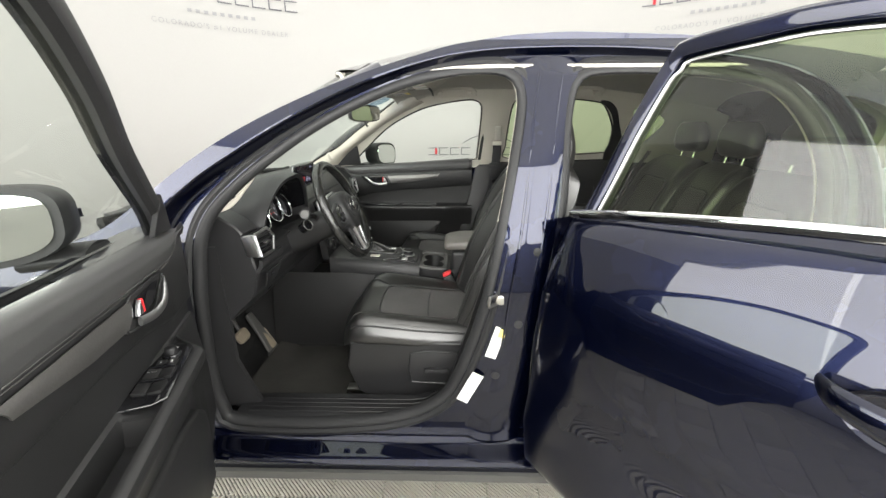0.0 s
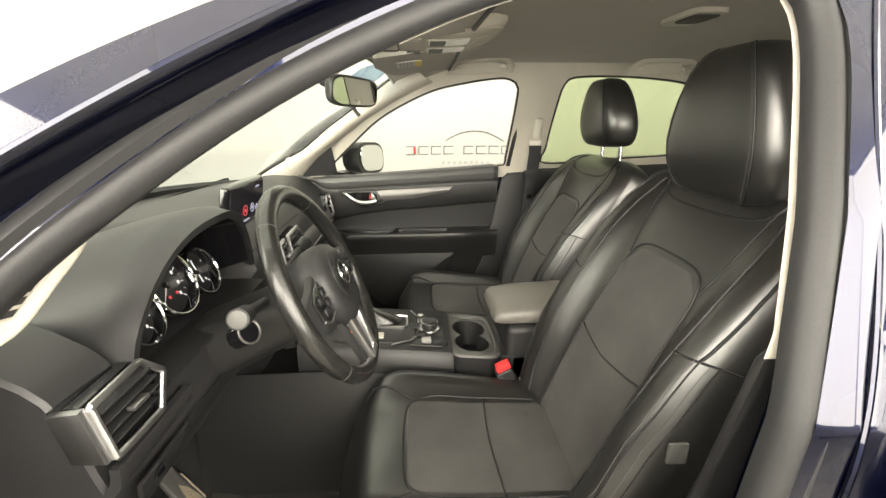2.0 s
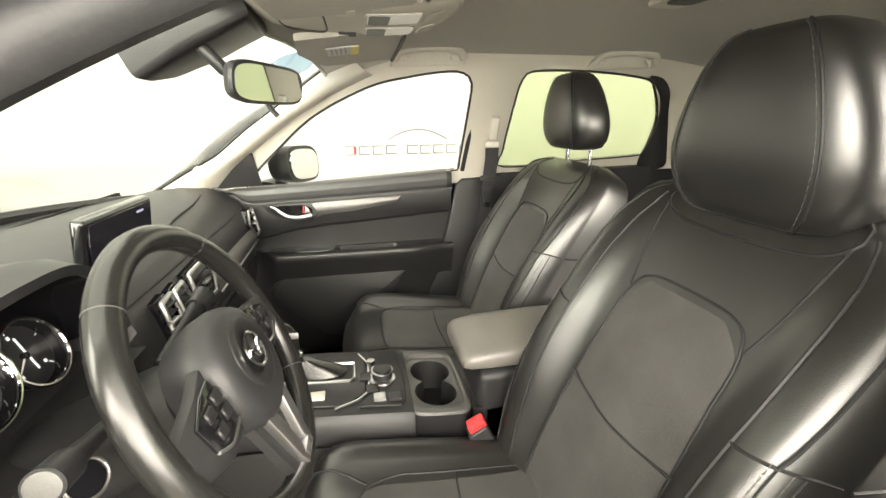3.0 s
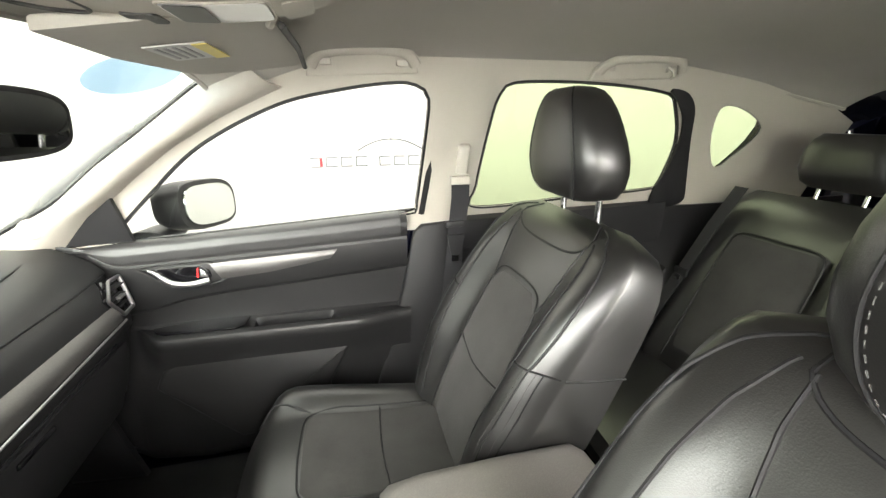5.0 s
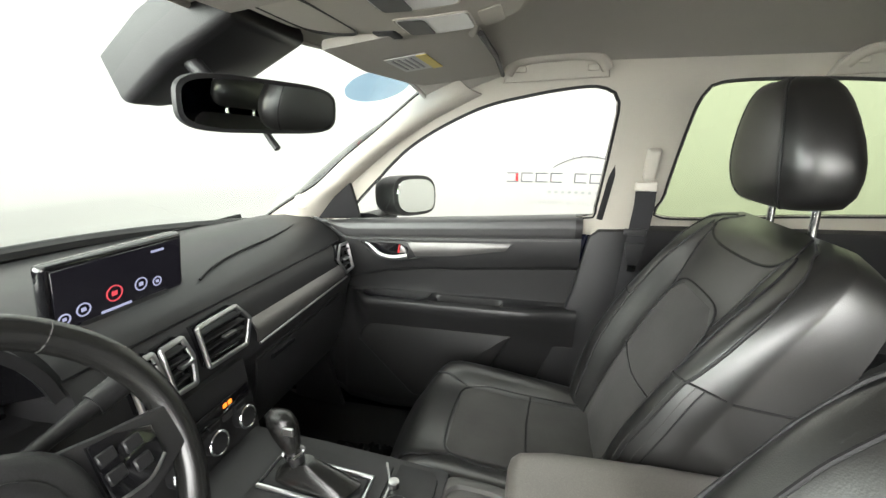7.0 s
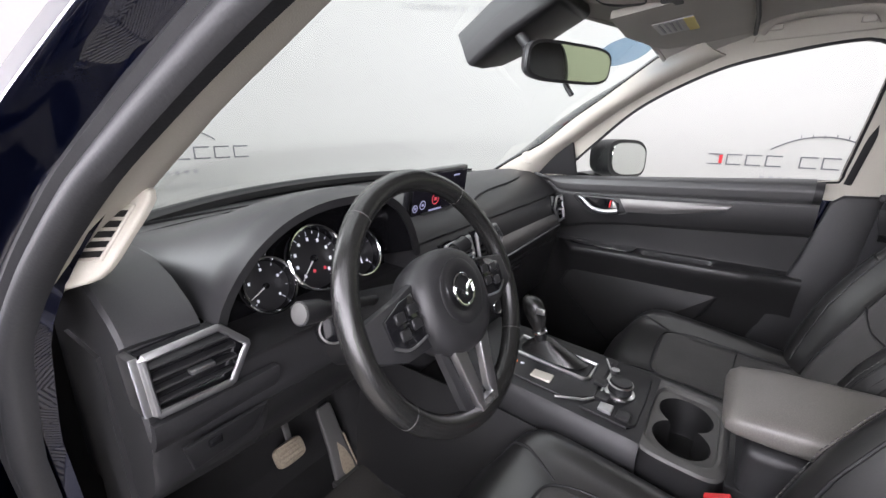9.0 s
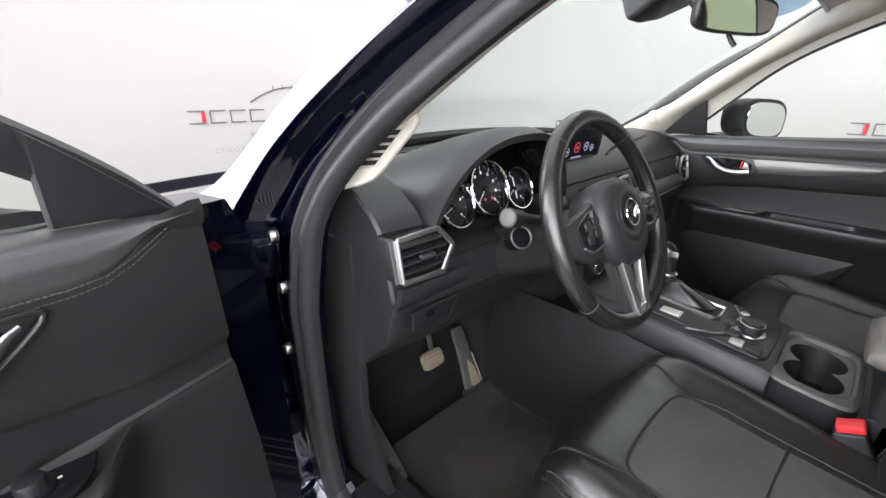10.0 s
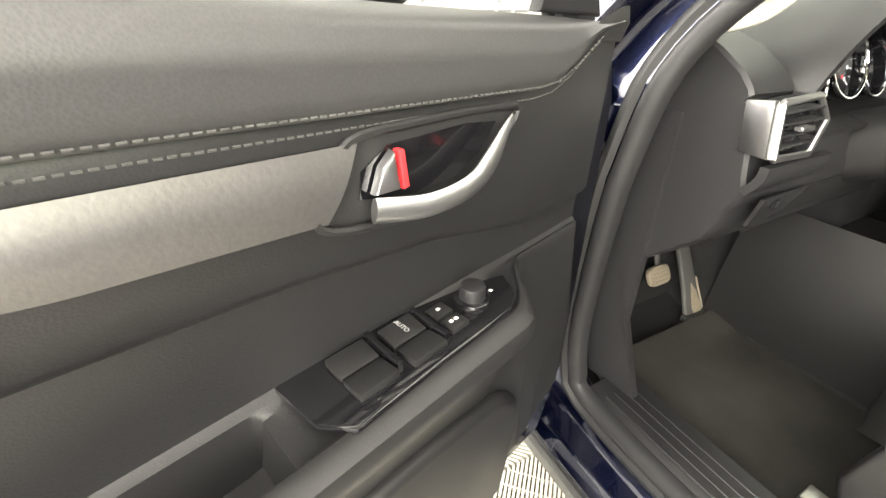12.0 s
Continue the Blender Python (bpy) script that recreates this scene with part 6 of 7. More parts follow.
    for x, s, dy in ((1.035, 0.40, 0.02), (1.05, 0.68, 0.012), (1.08, 0.88, 0.006), (1.12, 0.97, 0), (1.175, 1.0, 0), (1.212, 0.985, 0)):
        if sg < 0:
            x = 1.035 + (x - 1.035) * 0.68
        else:
            x = 1.212 - (1.212 - x) * 0.60
        rings.append([(x + (0.12 * (y - 0.95) if sg < 0 else 0.45 * (y - MY)), y, z) for y, z in ((MY + dy * 0.5 + s * MW * sgnpow(math.cos(q), 0.62), 1.160 + s * 0.074 * sgnpow(math.sin(q), 0.62) - 0.012 * math.cos(q)) for q in [2 * math.pi * k / 36 for k in range(36)])])
    ms = part("mirror_housing", fin(loft(rings)), PLASTIC, door, "dark rounded mirror housing")
    gls = [(MX + (0.12 * (y - 0.95) if sg < 0 else 0.45 * (y - MY)), y, z) for y, z in ((MY + (MW - 0.016) * sgnpow(math.cos(q), 0.62), 1.160 + 0.060 * sgnpow(math.sin(q), 0.62) - 0.012 * math.cos(q)) for q in [2 * math.pi * k / 36 for k in range(36)])]
    part("mirror_glass", fin(plate(gls, Vector((0.003, 0, 0)), 0)), MIRROR, door, "mirror glass")
    hd = [(1.62, 0.925, 0.965), (1.66, 0.948, 0.972), (1.74, 0.952, 0.976), (1.80, 0.930, 0.978)]
    part("outer_handle", fin(tube(spline(hd, 20), [0.009 + 0.006 * math.sin(math.pi * k / 19) for k in range(20)], 10, flat=0.7)), PAINT, door, "navy outer door handle")
    return door


HINGE = (0.80, -0.883)
OPEN_D = Matrix.Translation((HINGE[0], HINGE[1], 0.030)) @ Matrix.Rotation(radians(-73), 4, "Z") @ Matrix.Translation((-HINGE[0], -HINGE[1], 0))
front_door(-1, OPEN_D, "open driver door, navy outside, black padded panel inside")
front_door(1, Matrix.Identity(4), "shut passenger door, black padded panel with silver handle")

# rear driver door, open
RH = (1.96, -0.86)
OPEN_R = Matrix.Translation((RH[0], RH[1], 0.0)) @ Matrix.Rotation(radians(-60), 4, "Z") @ Matrix.Translation((-RH[0], -RH[1], 0))


def rear_belt(x):
    return interp(x, [1.92, 2.10, 2.25, 2.44, 2.60, 2.84], [1.130, 1.160, 1.180, 1.204, 1.220, 1.238])


def rear_door(sg, m, label):
    def fin(bm):
        if sg < 0:
            flip(bm)
            bmesh.ops.transform(bm, matrix=m, verts=bm.verts)
        return bm
    door = thing("rear_door", label, "car door", "car doors")
    door.parent = car
    if sg < 0:
        def skin(u, v):
            z = 0.35
            for _ in range(3):
                x0 = interp(z, [0.35, 0.5, 0.9, 1.14], [1.93, 1.90, 1.92, 1.945])
                x1 = interp(z, [0.35, 0.5, 0.65, 0.9, 1.24], [2.30, 2.44, 2.53, 2.70, 2.82])
                x = x0 + (x1 - x0) * u
                z = 0.35 + (rear_belt(x) - 0.006 - 0.35) * v
            edge = 0.022 * max(abs(2 * u - 1), abs(2 * v - 1)) ** 26
            return (x, float(half(x, max(z, 0.66))) - edge - 0.050 * max(0, (x - 1.95) / 0.85) ** 2 + 0.016 * (1 - smooth(0.40, 0.66, z)), z)
        part("outer_skin", fin(surf(skin, 60, 70)), PAINT, door, "navy painted door skin")
        part("door_edge", fin(loft([[(p[0] + dx, y, p[2]) for p in (skin(0, k / 40) for k in range(41))] for dx, y in ((0.0, 0.755), (0.0, 0.84), (0.0, 0.87))] + [[skin(0, k / 40) for k in range(41)]], False, False)), PAINT, door)
        part("door_edge", fin(loft([[(p[0], 0.755, p[2]) for p in (skin(1, k / 40) for k in range(41))], [skin(1, k / 40) for k in range(41)]], False, False)), PAINT, door)
        fr = [(1.958, 1.13), (1.978, 1.22), (2.003, 1.343), (2.036, 1.46), (2.058, 1.512), (2.092, 1.530), (2.226, 1.544), (2.34, 1.550), (2.50, 1.535), (2.63, 1.485), (2.75, 1.37), (2.81, 1.23)]
        fp = [Vector((p.x, float(pane_y(p.y)) + 0.010, p.y)) for p in spline([(x, z, 0) for x, z in fr], 80)]
        part("window_frame", fin(tube(fp, 0.026, 8, flat=0.7, up=(0, 1, 0))), PLASTIC, door, "black window frame")
        part("frame_face", fin(tube([p + Vector((0, 0.020, 0.004)) for p in fp], 0.022, 8, flat=0.5, up=(0, 1, 0))), PAINT, door)
        part("frame_seal", fin(tube([p + Vector((0, 0.026, 0)) for p in (Vector((q.x, float(pane_y(q.y)) + 0.010, q.y)) for q in spline([(x + (0.026 if k < 5 else 0.006), z - (0.0 if k < 4 else 0.026), 0) for k, (x, z) in enumerate(fr)], 80))], 0.0045, 6)), SATIN, door, "bright glass run edge")
        g = pane([(p.x, p.z) for p in fp] + [(x, rear_belt(x) - 0.02) for x in (2.7, 2.5, 2.3, 2.1)], lambda z: pane_y(z) + 0.018, GLASS_REAR, "window_pane", door, 1)
        bm = bmesh.new()
        bm.from_mesh(g.data)
        fin(bm)
        bm.to_mesh(g.data)
        bm.free()
        g["label"] = "tinted window pane"
        part("belt_moulding", fin(tube([(1.945 + 0.87 * k / 24, 0.826, rear_belt(1.945 + 0.87 * k / 24)) for k in range(25)], 0.012, 8, flat=0.5, up=(0, 1, 0))), CHROME, door, "chrome belt moulding")
        part("division_bar", fin(tube([(2.60, 0.785, 1.22), (2.615, 0.72, 1.36), (2.60, 0.67, 1.49)], 0.014, 6)), GLOSS, door)
        hd = [(2.535, 0.890, 1.000), (2.565, 0.925, 1.000), (2.63, 0.938, 0.996), (2.72, 0.930, 0.992), (2.77, 0.890, 0.990)]
        part("outer_handle", fin(tube(spline(hd, 28), [0.006 + 0.017 * math.sin(math.pi * min(1, 0.04 + k / 27)) ** 0.6 for k in range(28)], 14, flat=0.55, up=(0, 1, 0))), PAINT, door, "navy outer door handle")
        part("handle_cup", fin(loft([[(2.63 + r * 1.5 * math.cos(q), y, 0.975 + r * math.sin(q)) for q in [2 * math.pi * k / 32 for k in range(32)]] for r, y in ((0.046, 0.884), (0.043, 0.879), (0.034, 0.871), (0.018, 0.868), (0.002, 0.867))], True, False)), PAINT, door)
    xs = [1.93 + 0.03 * k for k in range(25)]

    def prof(x):
        A = 1.0
        s = 1.13 + 0.03 * (x - 1.95)
        lo = interp(x, [1.93, 2.3, 2.5, 2.65], [0.45, 0.45, 0.62, 0.85])
        P = [(lo, 0.748), (lo + 0.03, 0.728), (max(0.80, lo + 0.05), 0.70), (max(0.83, lo + 0.06), 0.665), (max(0.86, lo + 0.07), 0.67), (max(0.865, lo + 0.08), 0.735), (max(0.97, lo + 0.09), 0.728), (1.05, 0.715), (s - 0.015, 0.714), (s, 0.742), (s - 0.002, 0.76)]
        return [(x, y, z) for z, y in P]
    part("inner_panel", fin(loft([prof(x) for x in xs], False, False)), PLASTIC, door, "black padded door panel with armrest")
    part("trim_strip", fin(surf(lambda u, v: (2.10 + 0.40 * u, 0.722 - 0.003 * math.sin(math.pi * v), 1.01 + 0.03 * u + 0.03 * v), 12, 6, 0.003)), TRIM, door)
    return door


rear_door(-1, OPEN_R, "open rear driver-side door, navy paint and tinted window")
rear_door(1, Matrix.Identity(4), "shut rear passenger-side door with black panel")

# ---- small interior things ----


def grab(x0, x1, label):
    g = thing("grab_handle", label, "grab handle", "grab handles")
    y = 0.548
    arc = [(x0, y, 1.512), (x0 + 0.012, y - 0.012, 1.528), (x0 + 0.035, y - 0.026, 1.538), ((x0 + x1) / 2, y - 0.032, 1.543), (x1 - 0.035, y - 0.026, 1.541), (x1 - 0.012, y - 0.012, 1.533), (x1, y, 1.518)]
    part("bar", tube(spline(arc, 36), [0.013 - 0.002 * math.sin(math.pi * k / 35) for k in range(36)], 10, flat=0.65), BEIGE, g)
    pl = [(x0 - 0.012, 1.497), (x0 - 0.004, 1.525), (x0 + 0.02, 1.545), (x1 - 0.02, 1.550), (x1 + 0.004, 1.530), (x1 + 0.010, 1.505)]
    part("base", plate([(x, 0.572 - 0.5 * (z - 1.52), z) for x, z in pl], Vector((0, -0.014, -0.004)), 0.006, 3), BEIGE, g)
    for x in (x0 + 0.03, x1 - 0.03):
        part("cap", box((x, 0.552, 1.522), (0.026, 0.012, 0.014), 0.004), BEIGE_LIGHT, g)
    return g


grab(1.56, 1.785, "beige plastic grab handle above the passenger window")
gh = grab(2.245, 2.485, "beige plastic grab handle with coat hook above the rear window")
part("coat_hook", tube([(2.43, 0.53, 1.525), (2.43, 0.512, 1.515), (2.43, 0.508, 1.502), (2.43, 0.518, 1.498)], 0.004, 8), BEIGE_LIGHT, gh)

# sun visors
for sg, lab in ((1, "folded beige sun visor with a white warning label"), (-1, "folded beige sun visor above the driver")):
    vz = thing("sun_visor", lab, "sun visor", "sun visors")
    sh = [(1.315, 0.10), (1.30, 0.30), (1.335, 0.50), (1.36, 0.555), (1.45, 0.560), (1.535, 0.545), (1.552, 0.50), (1.545, 0.20), (1.53, 0.115), (1.46, 0.095)]
    zz = lambda x, y: interp(x, [1.28, 1.42, 1.56], [1.488, 1.506, 1.522]) - 0.06 * max(0, abs(y) - 0.35) ** 1.0 * 0.6
    part("board", plate([(x, sg * y, zz(x, y)) for x, y in sh], Vector((0, 0, 0.016)), 0.006, 3), FABRIC, vz)
    part("pivot", tube([(1.535, sg * 0.16, 1.518), (1.545, sg * 0.13, 1.530), (1.55, sg * 0.10, 1.545)], 0.006, 8), BEIGE_LIGHT, vz)
    part("rear_edge", tube([(1.548, sg * 0.16, 1.518), (1.553, sg * 0.35, 1.517), (1.550, sg * 0.53, 1.508)], 0.005, 6), CLAD, vz)
    if sg > 0:
        part("label", plate([(1.37, 0.215, 1.4955), (1.37, 0.345, 1.4955), (1.445, 0.345, 1.505), (1.445, 0.215, 1.505)], Vector((0.0002, 0, -0.0018)), 0), WHITE_LABEL, vz, "white warning label with yellow edge")
        part("label_bar", plate([(1.428, 0.215, 1.5008), (1.428, 0.345, 1.5008), (1.447, 0.345, 1.5032), (1.447, 0.215, 1.5032)], Vector((0.0002, 0, -0.0014)), 0), YELLOW, vz, "yellow heading bar")
        for k in range(4):
            x = 1.38 + 0.011 * k
            part("text_bar", plate([(x, 0.225, 1.4945 + 0.00128 * k * 1.1), (x, 0.32, 1.4945 + 0.00128 * k * 1.1), (x + 0.004, 0.32, 1.495 + 0.00128 * k * 1.1), (x + 0.004, 0.225, 1.495 + 0.00128 * k * 1.1)], Vector((0, 0, -0.0012)), 0), GREY_PRINT, vz, "grey bar of print")
# overhead console
oc = thing("overhead_console", "beige overhead console with map lights and a sunglasses lid", "overhead console")
rings = []
for x, w, z in ((1.26, 0.105, 1.532), (1.28, 0.122, 1.520), (1.34, 0.128, 1.511), (1.42, 0.130, 1.507), (1.50, 0.130, 1.508), (1.57, 0.126, 1.514), (1.605, 0.116, 1.524), (1.63, 0.095, 1.540), (1.642, 0.06, 1.556)):
    rings.append([(x, w * sgnpow(math.cos(q), 0.55), z + 0.030 - 0.030 * abs(math.sin(q)) ** 0.45 if math.sin(q) < 0 else z + 0.030 + 0.03 * math.sin(q)) for q in [2 * math.pi * k / 56 for k in range(56)]])
part("body", loft(rings), BEIGE, oc)


def oc_outline(x0, x1, y0, y1, r=0.45, n=28):
    return [((x0 + x1) / 2 + (x1 - x0) / 2 * sgnpow(math.cos(q), r), (y0 + y1) / 2 + (y1 - y0) / 2 * sgnpow(math.sin(q), r), 0) for q in [2 * math.pi * k / n for k in range(n)]]


def oc_z(x):
    return interp(x, [1.28, 1.34, 1.42, 1.50, 1.57, 1.605], [1.520, 1.511, 1.507, 1.508, 1.514, 1.524])


for sg in (1, -1):
    ol = oc_outline(1.455, 1.552, sg * 0.056 - 0.040, sg * 0.056 + 0.040, 0.22)
    part("lens_bezel", tube([(x, y, oc_z(x) - 0.0002) for x, y, z in ol], 0.0016, 6, True), BEIGE, oc)
    lens = part("map_light", plate([(x, y, oc_z(x) - 0.0008) for x, y, z in oc_outline(1.457, 1.550, sg * 0.056 - 0.038, sg * 0.056 + 0.038, 0.22)], Vector((0, 0, -0.0010)), 0), FROSTED, oc, "clear map light lens")
    # the lens is darker over its front half
    part("lens_dark_half", plate([(x, y, oc_z(x) - 0.0025) for x, y, z in oc_outline(1.460, 1.496, sg * 0.056 - 0.036, sg * 0.056 + 0.036, 0.22)], Vector((0, 0, -0.0004)), 0), CUPGREY, oc, "dark grey half of the map light lens")
    part("light_button", plate([(x, y, oc_z(x) - 0.0005) for x, y, z in oc_outline(1.562, 1.592, sg * 0.056 - 0.034, sg * 0.056 + 0.034, 0.3)], Vector((0.0005, 0, -0.0016)), 0.0008), BEIGE, oc)
lidp = oc_outline(1.30, 1.385, -0.095, 0.095, 0.4, 36)
part("lid_gap", tube([(x, y, oc_z(x) + 0.0008) for x, y, z in lidp], 0.0022, 5, True), CLAD, oc, "thin gap round the sunglasses lid")
for yy in (0.095, -0.095):
    part("switch", plate([(x, y, oc_z(x) + 0.001) for x, y, z in oc_outline(1.405, 1.440, yy - 0.022, yy + 0.022, 0.3)], Vector((0, 0, -0.0022)), 0.0008), CLAD if yy > 0 else BEIGE_LIGHT, oc, "grey press switch")
rim = [(1.40, 0.128), (1.48, 0.130), (1.555, 0.124), (1.600, 0.105), (1.622, 0.06), (1.628, 0.0), (1.622, -0.06), (1.600, -0.105), (1.555, -0.124), (1.48, -0.130), (1.40, -0.128)]
part("rear_lip", tube([(p.x, p.y, interp(p.x, [1.40, 1.5, 1.57, 1.605, 1.63], [1.521, 1.523, 1.527, 1.533, 1.541])) for p in spline([(x, y, 0) for x, y in rim], 60)], 0.0055, 8, flat=0.7), BEIGE, oc)

# reading lamp in the headliner
dl = thing("dome_light", "small beige dome light with grey lens on the headliner", "dome light")
part("base", plate([(2.05 + 0.042 * sgnpow(math.cos(q), 0.4), -0.10 + 0.075 * sgnpow(math.sin(q), 0.4), 1.5615) for q in [2 * math.pi * k / 32 for k in range(32)]], Vector((0, 0, -0.010)), 0.004, 3), BEIGE_LIGHT, dl)
part("lens", plate([(2.05 + 0.030 * sgnpow(math.cos(q), 0.4), -0.115 + 0.045 * sgnpow(math.sin(q), 0.4), 1.5512) for q in [2 * math.pi * k / 32 for k in range(32)]], Vector((0, 0, -0.003)), 0.001), CLAD, dl, "dark grey lens")

# interior mirror with its camera housing on the windscreen
rm = thing("rear_view_mirror", "black rear-view mirror below the camera housing on the windscreen", "rear-view mirror")
mdir = Vector((0.083, 0.24, 0.0)).normalized()
mn = Vector((0.94, -0.33, -0.10)).normalized()
mu = mn.cross(mdir).normalized()
if mu.z < 0:
    mu = -mu
mc = Vector((1.274, 0.008, 1.405))


def mpt(a, b, c):
    return mc + mdir * a + mu * b + mn * c


rings = []
for c, s in ((-0.030, 0.55), (-0.024, 0.80), (-0.012, 0.95), (0.0, 1.0), (0.006, 0.985)):
    rings.append([mpt(0.125 * s * sgnpow(math.cos(q), 0.45), 0.036 * s * sgnpow(math.sin(q), 0.55), c) for q in [2 * math.pi * k / 40 for k in range(40)]])
part("housing", loft(rings), PLASTIC, rm)
part("mirror_glass", plate([mpt(0.118 * sgnpow(math.cos(q), 0.45), 0.030 * sgnpow(math.sin(q), 0.55), 0.0062) for q in [2 * math.pi * k / 40 for k in range(40)]], mn * 0.001, 0), MIRROR, rm, "mirror glass")
part("stem", tube([mpt(0, 0, -0.025), Vector((1.20, 0, 1.43)), Vector((1.165, 0, 1.47))], 0.012, 10), PLASTIC, rm)
part("lever", tube([mpt(0, -0.034, -0.005), mpt(0.004, -0.046, 0.002), mpt(0.006, -0.056, 0.012)], 0.005, 8), PLASTIC, rm)
hs = [Vector((1.235, -0.030, 1.580)), Vector((1.235, 0.145, 1.580)), Vector((1.13, 0.140, 1.524)), Vector((1.050, 0.095, 1.486)), Vector((1.032, 0.035, 1.474)), Vector((1.034, -0.018, 1.474)), Vector((1.12, -0.030, 1.524))]
ch = part("camera_housing", plate(hs, Vector((0.030, 0, -0.070)), 0.016, 3), PLASTIC_HARD, rm, "black camera housing")
for k in range(3):
    part("louvre", box((1.205 + 0.014 * k, 0.035, 1.489 + 0.007 * k), (0.006, 0.07, 0.006), 0.001), GLOSS, ch)
part("tint_band", plate([Vector((1.262, 0.47, 1.484)) + Vector((0.05 * math.cos(q) + 0.035 * math.sin(q), 0.085 * math.sin(q), 0.034 * math.cos(q))) for q in [2 * math.pi * k / 28 for k in range(28)]], Vector((0.0006, 0, -0.001)), 0), glass_mat("blue_tint", (0.60, 0.71, 0.82)), rm, "blue toll tag window")

# passenger belt on the B-pillar, and the lower pillar trims
bl = thing("seat_belt", "black seat belt with a beige height adjuster on the pillar", "seat belt")
part("adjuster", box((1.930, 0.662, 1.300), (0.032, 0.024, 0.085), 0.008, 3, Matrix.Rotation(radians(22), 3, "X")), BEIGE_LIGHT, bl)
part("anchor", box((1.928, 0.680, 1.240), (0.056, 0.016, 0.024), 0.005, 3), BEIGE_LIGHT, bl)
part("webbing", loft([[(x - w, y, z), (x + w, y + 0.001, z), (x + w, y + 0.004, z), (x - w, y + 0.003, z)] for x, y, z, w in ((1.928, 0.674, 1.240, 0.026), (1.929, 0.678, 1.19, 0.026), (1.918, 0.688, 1.05, 0.026), (1.905, 0.695, 0.9, 0.024), (1.89, 0.70, 0.65, 0.024), (1.88, 0.70, 0.50, 0.024))]), BELT, bl)
part("stop_button", box((1.914, 0.680, 1.115), (0.058, 0.012, 0.018), 0.004), PLASTIC, bl)
tg = part("tongue", plate([(1.890, 0.676, 1.085), (1.942, 0.676, 1.085), (1.937, 0.682, 1.055), (1.928, 0.684, 1.020), (1.904, 0.684, 1.020), (1.895, 0.682, 1.055)], Vector((0, -0.005, 0)), 0.001), PLASTIC, bl)
part("tongue_blade", plate([(1.905, 0.6835, 1.040), (1.927, 0.6835, 1.040), (1.927, 0.686, 1.000), (1.905, 0.686, 1.000)], Vector((0, -0.003, 0)), 0.0005), CHROME, tg, "steel tongue")
for sg in (1, -1):
    bp = [(1.800, 1.085), (1.825, 1.108), (1.97, 1.115), (1.985, 1.08), (1.975, 0.9), (1.99, 0.62), (1.97, 0.42), (1.60, 0.42), (1.66, 0.55), (1.715, 0.74), (1.765, 0.92)]
    part("lower_pillar_trim", plate([(x, sg * (0.735 if z > 0.6 else 0.72), z) for x, z in bp], Vector((0, -0.016 * sg, 0)), 0.008, 3), PLASTIC_HARD, car, "dark lower pillar trim")
# striker, labels and bolts on the driver's pillars
sk = thing("door_striker", "zinc door striker loop on the navy door pillar", "door striker")
part("plate", disc((1.808, -0.812, 0.875), (0, -1, 0), 0.015, 0.004, 24, 0.002), STEEL, sk)
part("loop", tube([(1.796, -0.808, 0.888), (1.773, -0.832, 0.888), (1.770, -0.834, 0.875), (1.773, -0.832, 0.862), (1.796, -0.808, 0.862)], 0.0055, 8), STEEL, sk)
for (x, z, w, h, t), lab in zip(((1.797, 0.735, 0.034, 0.105, 17), (1.722, 0.575, 0.038, 0.11, 27)), ("white label with yellow corner on the door pillar", "white label with print on the door pillar")):
    lb = thing("pillar_label", lab, "label", "pillar labels")
    q = Matrix.Rotation(radians(t), 3, "Y")
    part("sheet", box((x, -0.8155 + (0.9 - z) * 0.02, z), (w, 0.002, h), 0, 1, q), WHITE_LABEL, lb)
    for k in range(5):
        part("text_bar", box(Vector((x, -0.8170 + (0.9 - z) * 0.02, z)) + q @ Vector((0, 0, -0.04 + 0.018 * k)), (w * 0.7, 0.001, 0.005), 0, 1, q), GREY_PRINT, lb, "grey bar of print")
    if t == 17:
        part("yellow_corner", box(Vector((x, -0.8174 + (0.9 - z) * 0.02, z)) + q @ Vector((0.008, 0, 0.035)), (0.020, 0.001, 0.028), 0, 1, q), YELLOW, lb, "yellow corner mark")
for x, z in ((0.862, 0.925), (0.842, 0.785), (0.850, 1.02)):
    hb = thing("hinge_bolt", "round steel bolt head on the navy hinge pillar", "bolt", "hinge bolts")
    part("head", disc((x, -0.808, z), (0, -1, 0), 0.011, 0.010, 20, 0.003), STEEL, hb)
    part("washer", disc((x, -0.806, z), (0, -1, 0), 0.016, 0.003, 20, 0.001), PAINT, hb)
for z in (0.62, 0.98):
    hg = new("door_hinge")
    hg.parent = car
    part("leaf", box((0.835, -0.835, z), (0.05, 0.06, 0.06), 0.006), PAINT, hg)
    part("pin", rod((HINGE[0] + 0.01, HINGE[1], z - 0.04), (HINGE[0] + 0.01, HINGE[1], z + 0.04), 0.010), STEEL, hg)
# driver's end-of-dash vent slots on the pillar trim
pv = thing("pillar_vent", "beige slotted demister vent at the foot of the front pillar", "air vent")
VA, VB, VC, VD = Vector((0.968, -0.716, 1.145)), Vector((1.006, -0.698, 1.150)), Vector((1.046, -0.672, 1.208)), Vector((1.002, -0.690, 1.205))
VM = (VA + VB + VC + VD) / 4
VN = (VB - VA).cross(VD - VA).normalized()
if VN.x < 0:
    VN = -VN


def vent_spot(u, v, out=0.0, size=1.0):
    p = VA.lerp(VB, u).lerp(VD.lerp(VC, u), v)
    return VM + (p - VM) * size + VN * out


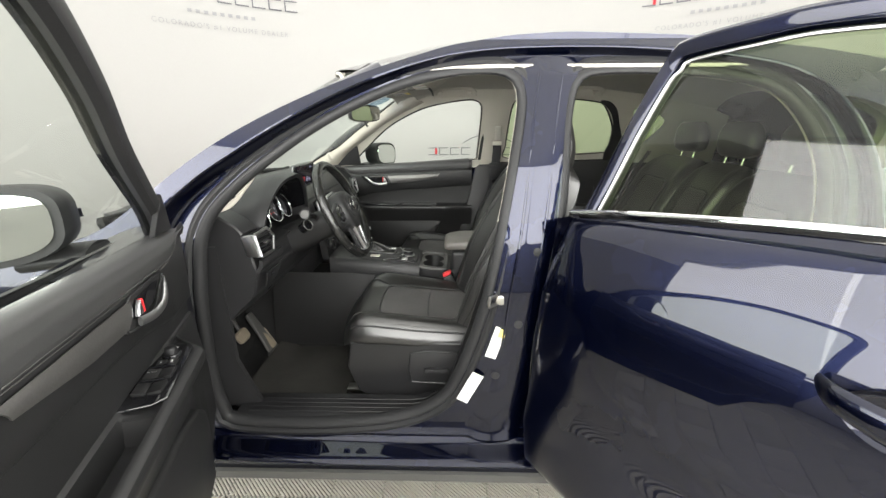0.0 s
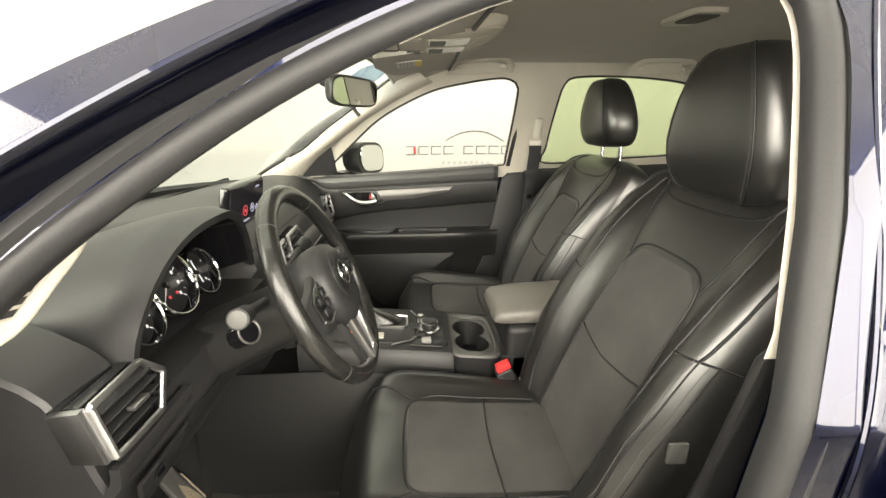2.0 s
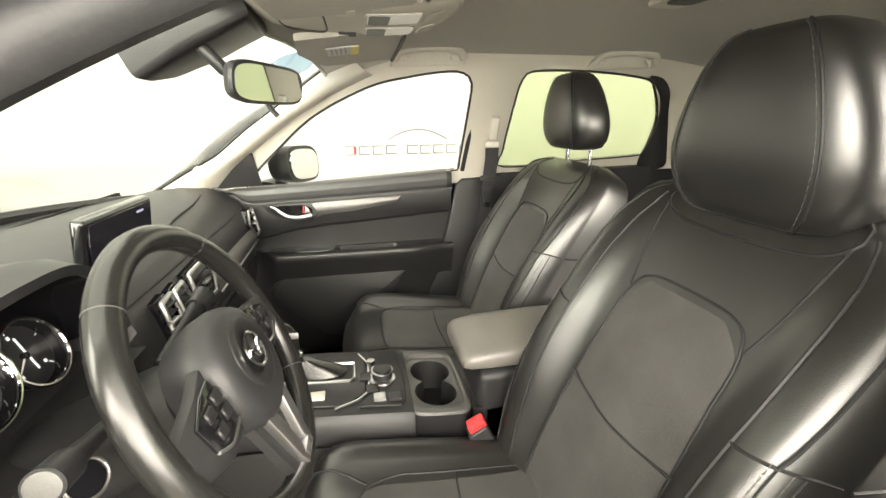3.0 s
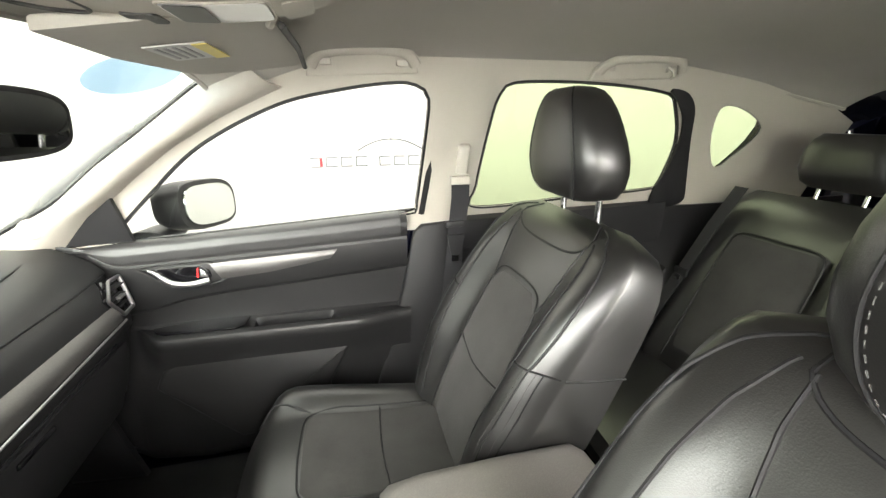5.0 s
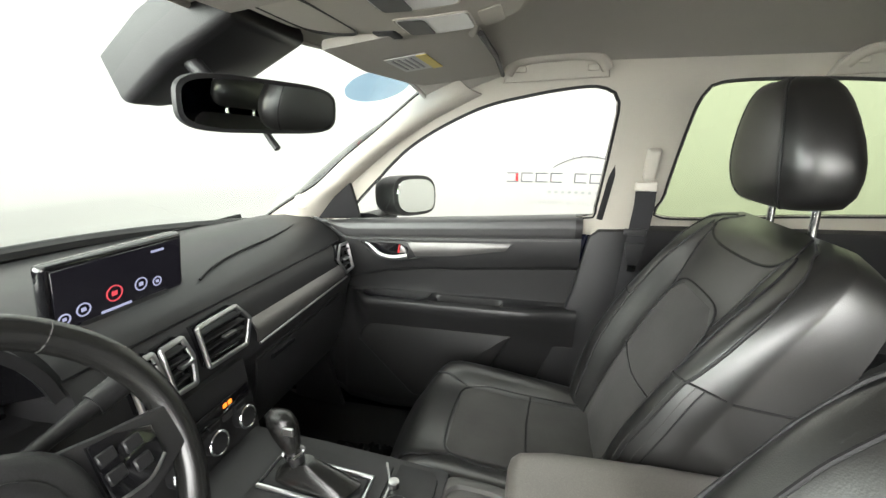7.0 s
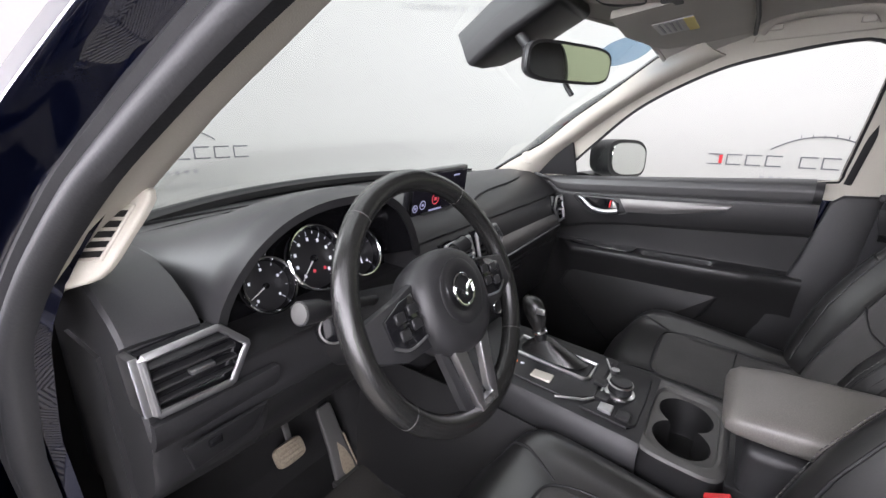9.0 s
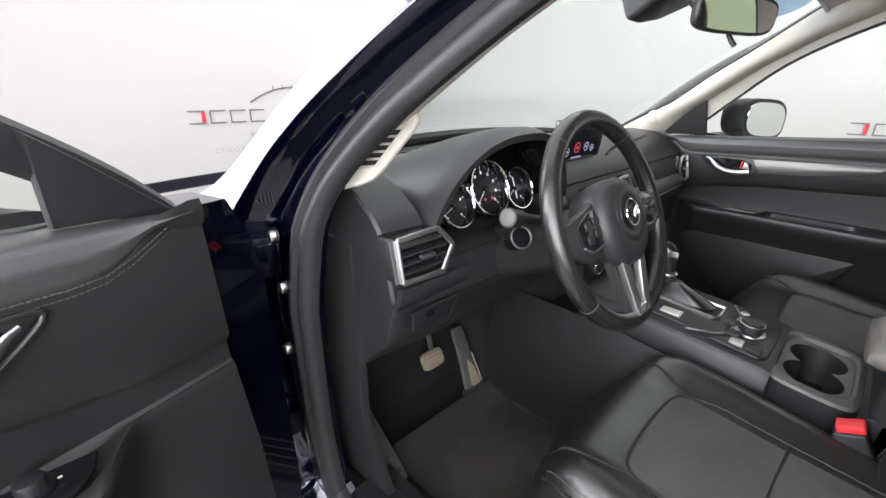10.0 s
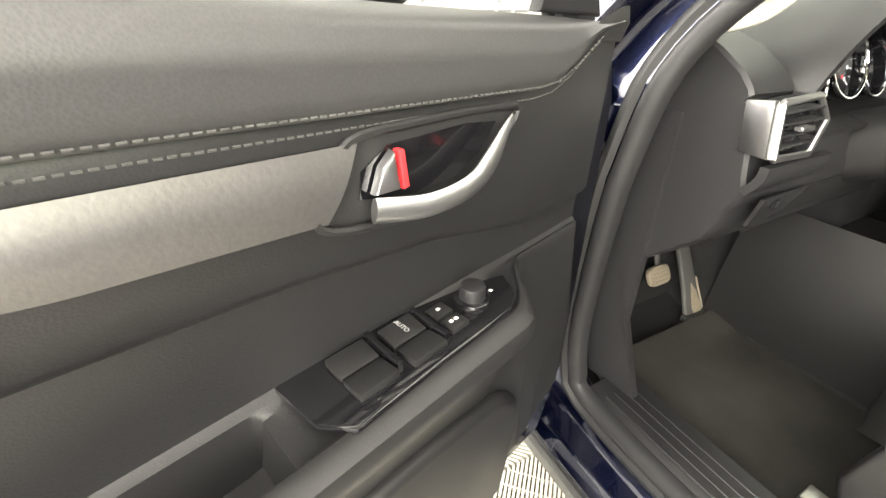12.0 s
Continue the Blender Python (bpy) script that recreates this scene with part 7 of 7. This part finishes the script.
sur = [vent_spot(*q, -0.010, 1.0) for q in ((-0.55, -0.60), (0.5, -0.62), (1.35, -0.40), (1.40, 0.4), (1.32, 1.15), (0.9, 1.40), (0.2, 1.40), (-0.30, 1.15), (-0.45, 0.4))]
part("surround", plate(spline(sur, 40, True), VN * 0.010, 0.005, 3), BEIGE, pv)
part("rim", tube([vent_spot(u, v, 0.001, 1.08) for u, v in ((0, 0), (0.5, 0), (1, 0), (1, 0.5), (1, 1), (0.5, 1), (0, 1), (0, 0.5))], 0.0022, 6, True), BEIGE_LIGHT, pv)
# no openings are cut: black strips carry the slots' shade as colour
for k in range(5):
    a, b = k / 5 + 0.02, (k + 1) / 5 - 0.05
    part("slot", plate([vent_spot(0.03, a), vent_spot(0.97, a), vent_spot(0.97, b), vent_spot(0.03, b)], VN * 0.0012, 0), LOWBLACK, pv, "dark strip for the shade of a slot")

# odds and ends on the passenger floor
rng = random.Random(4)
for cx, cy, w, lab in ((1.10, 0.52, 0.075, "crumpled glossy black plastic wrapper on the carpet"), (1.19, 0.545, 0.05, "crumpled glossy black plastic wrapper on the carpet"), (0.97, 0.50, 0.06, "crumpled dark plastic bag on the carpet")):
    hts = [[0.004 + 0.038 * rng.random() * (1 - max(abs(2 * i / 9 - 1), abs(2 * j / 9 - 1)) ** 3) for j in range(10)] for i in range(10)]
    jit = [[(rng.uniform(-0.2, 0.2), rng.uniform(-0.2, 0.2)) for j in range(10)] for i in range(10)]
    tagged(part("plastic_wrapper", surf(lambda u, v: (cx + w * (2 * u - 1) + w * 0.2 * jit[round(u * 9)][round(v * 9)][0], cy + w * 0.7 * (2 * v - 1) + w * 0.2 * jit[round(u * 9)][round(v * 9)][1], 0.357 + hts[round(u * 9)][round(v * 9)]), 9, 9, 0.001), GLOSS, None, "", 20), lab, "plastic wrapper", "floor litter")
# outer rear belt
rb = thing("rear_seat_belt", "black rear seat belt beside the bench backrest", "seat belt")
part("webbing", loft([[(x, y - w, z), (x, y + w, z), (x + 0.003, y + w, z), (x + 0.003, y - w, z)] for x, y, z, w in ((2.80, 0.585, 1.20, 0.022), (2.735, 0.60, 1.08, 0.022), (2.665, 0.62, 0.92, 0.022), (2.59, 0.64, 0.76, 0.022), (2.55, 0.65, 0.66, 0.022))]), BELT, rb)
part("tongue", box((2.665, 0.618, 0.925), (0.010, 0.052, 0.024), 0.003), PLASTIC, rb)
part("tongue_blade", box((2.655, 0.620, 0.903), (0.003, 0.022, 0.026), 0.001), CHROME, rb, "steel tongue")

# ---- floor tiles: small ribbed drain tiles, the ribs turned from tile to tile ----
T = 0.20


def rib_boxes(turn):
    """Corners and faces of one tile: slanting ribs and two cross bars under them."""
    vs, fs = [], []
    a = radians(45 + turn)
    ca, sa = math.cos(a), math.sin(a)

    def slab(c, lx, ly, z0, z1):
        o = len(vs)
        for z in (z0, z1):
            for sx, sy in ((-1, -1), (1, -1), (1, 1), (-1, 1)):
                x, y = c[0] + sx * lx / 2, c[1] + sy * ly / 2
                vs.append((x * ca - y * sa, x * sa + y * ca, z))
        fs.extend([(o + p for p in f) for f in ((4, 5, 6, 7), (0, 1, 5, 4), (1, 2, 6, 5), (2, 3, 7, 6), (3, 0, 4, 7))])
    n = 24
    for k in range(n):
        c = ((k + 0.5) / n - 0.5) * T * 1.4142
        h = T * 0.7071 - abs(c)
        if h > 0.008:
            slab((0, c), 2 * h - 0.006, 0.0070, -0.014, 0.0)
    for s in (-0.045, 0.0, 0.045):
        slab((s, 0), 0.005, 2 * (T * 0.7071 - abs(s)) - 0.012, -0.016, -0.004)
    return vs, [tuple(f) for f in fs]


SHAPES = [rib_boxes(0), rib_boxes(90)]
TILES = []
for vs, fs in SHAPES:
    me = bpy.data.meshes.new("floor_tile")
    me.from_pydata(vs, [], fs)
    me.materials.append(FLOORTILE)
    TILES.append(me)
spots = []
for i in range(-21, 22):
    for j in range(-21, 22):
        x, y = CX + i * T, CY + j * T
        if math.hypot(x - CX, y - CY) < RAD - 0.13:
            spots.append((math.hypot(x - 1.1, y + 1.0), x, y, (i * 7 + j * 3 + i * j) % 2))
spots.sort()
for d, x, y, k in spots[:290]:
    ob = new("tile", TILES[k])
    ob.location = (x, y, 0)
    ob.parent = floor
allv, allf = [], []
for d, x, y, k in spots[290:]:
    o = len(allv)
    allv.extend((x + p[0], y + p[1], p[2]) for p in SHAPES[k][0])
    allf.extend(tuple(o + q for q in f) for f in SHAPES[k][1])
me = bpy.data.meshes.new("floor_tiles")
me.from_pydata(allv, [], allf)
me.materials.append(FLOORTILE)
far = new("floor_tiles", me)
far.parent = floor
far["kind"] = "stuff"
far["label"] = "beige ribbed tiles further off"
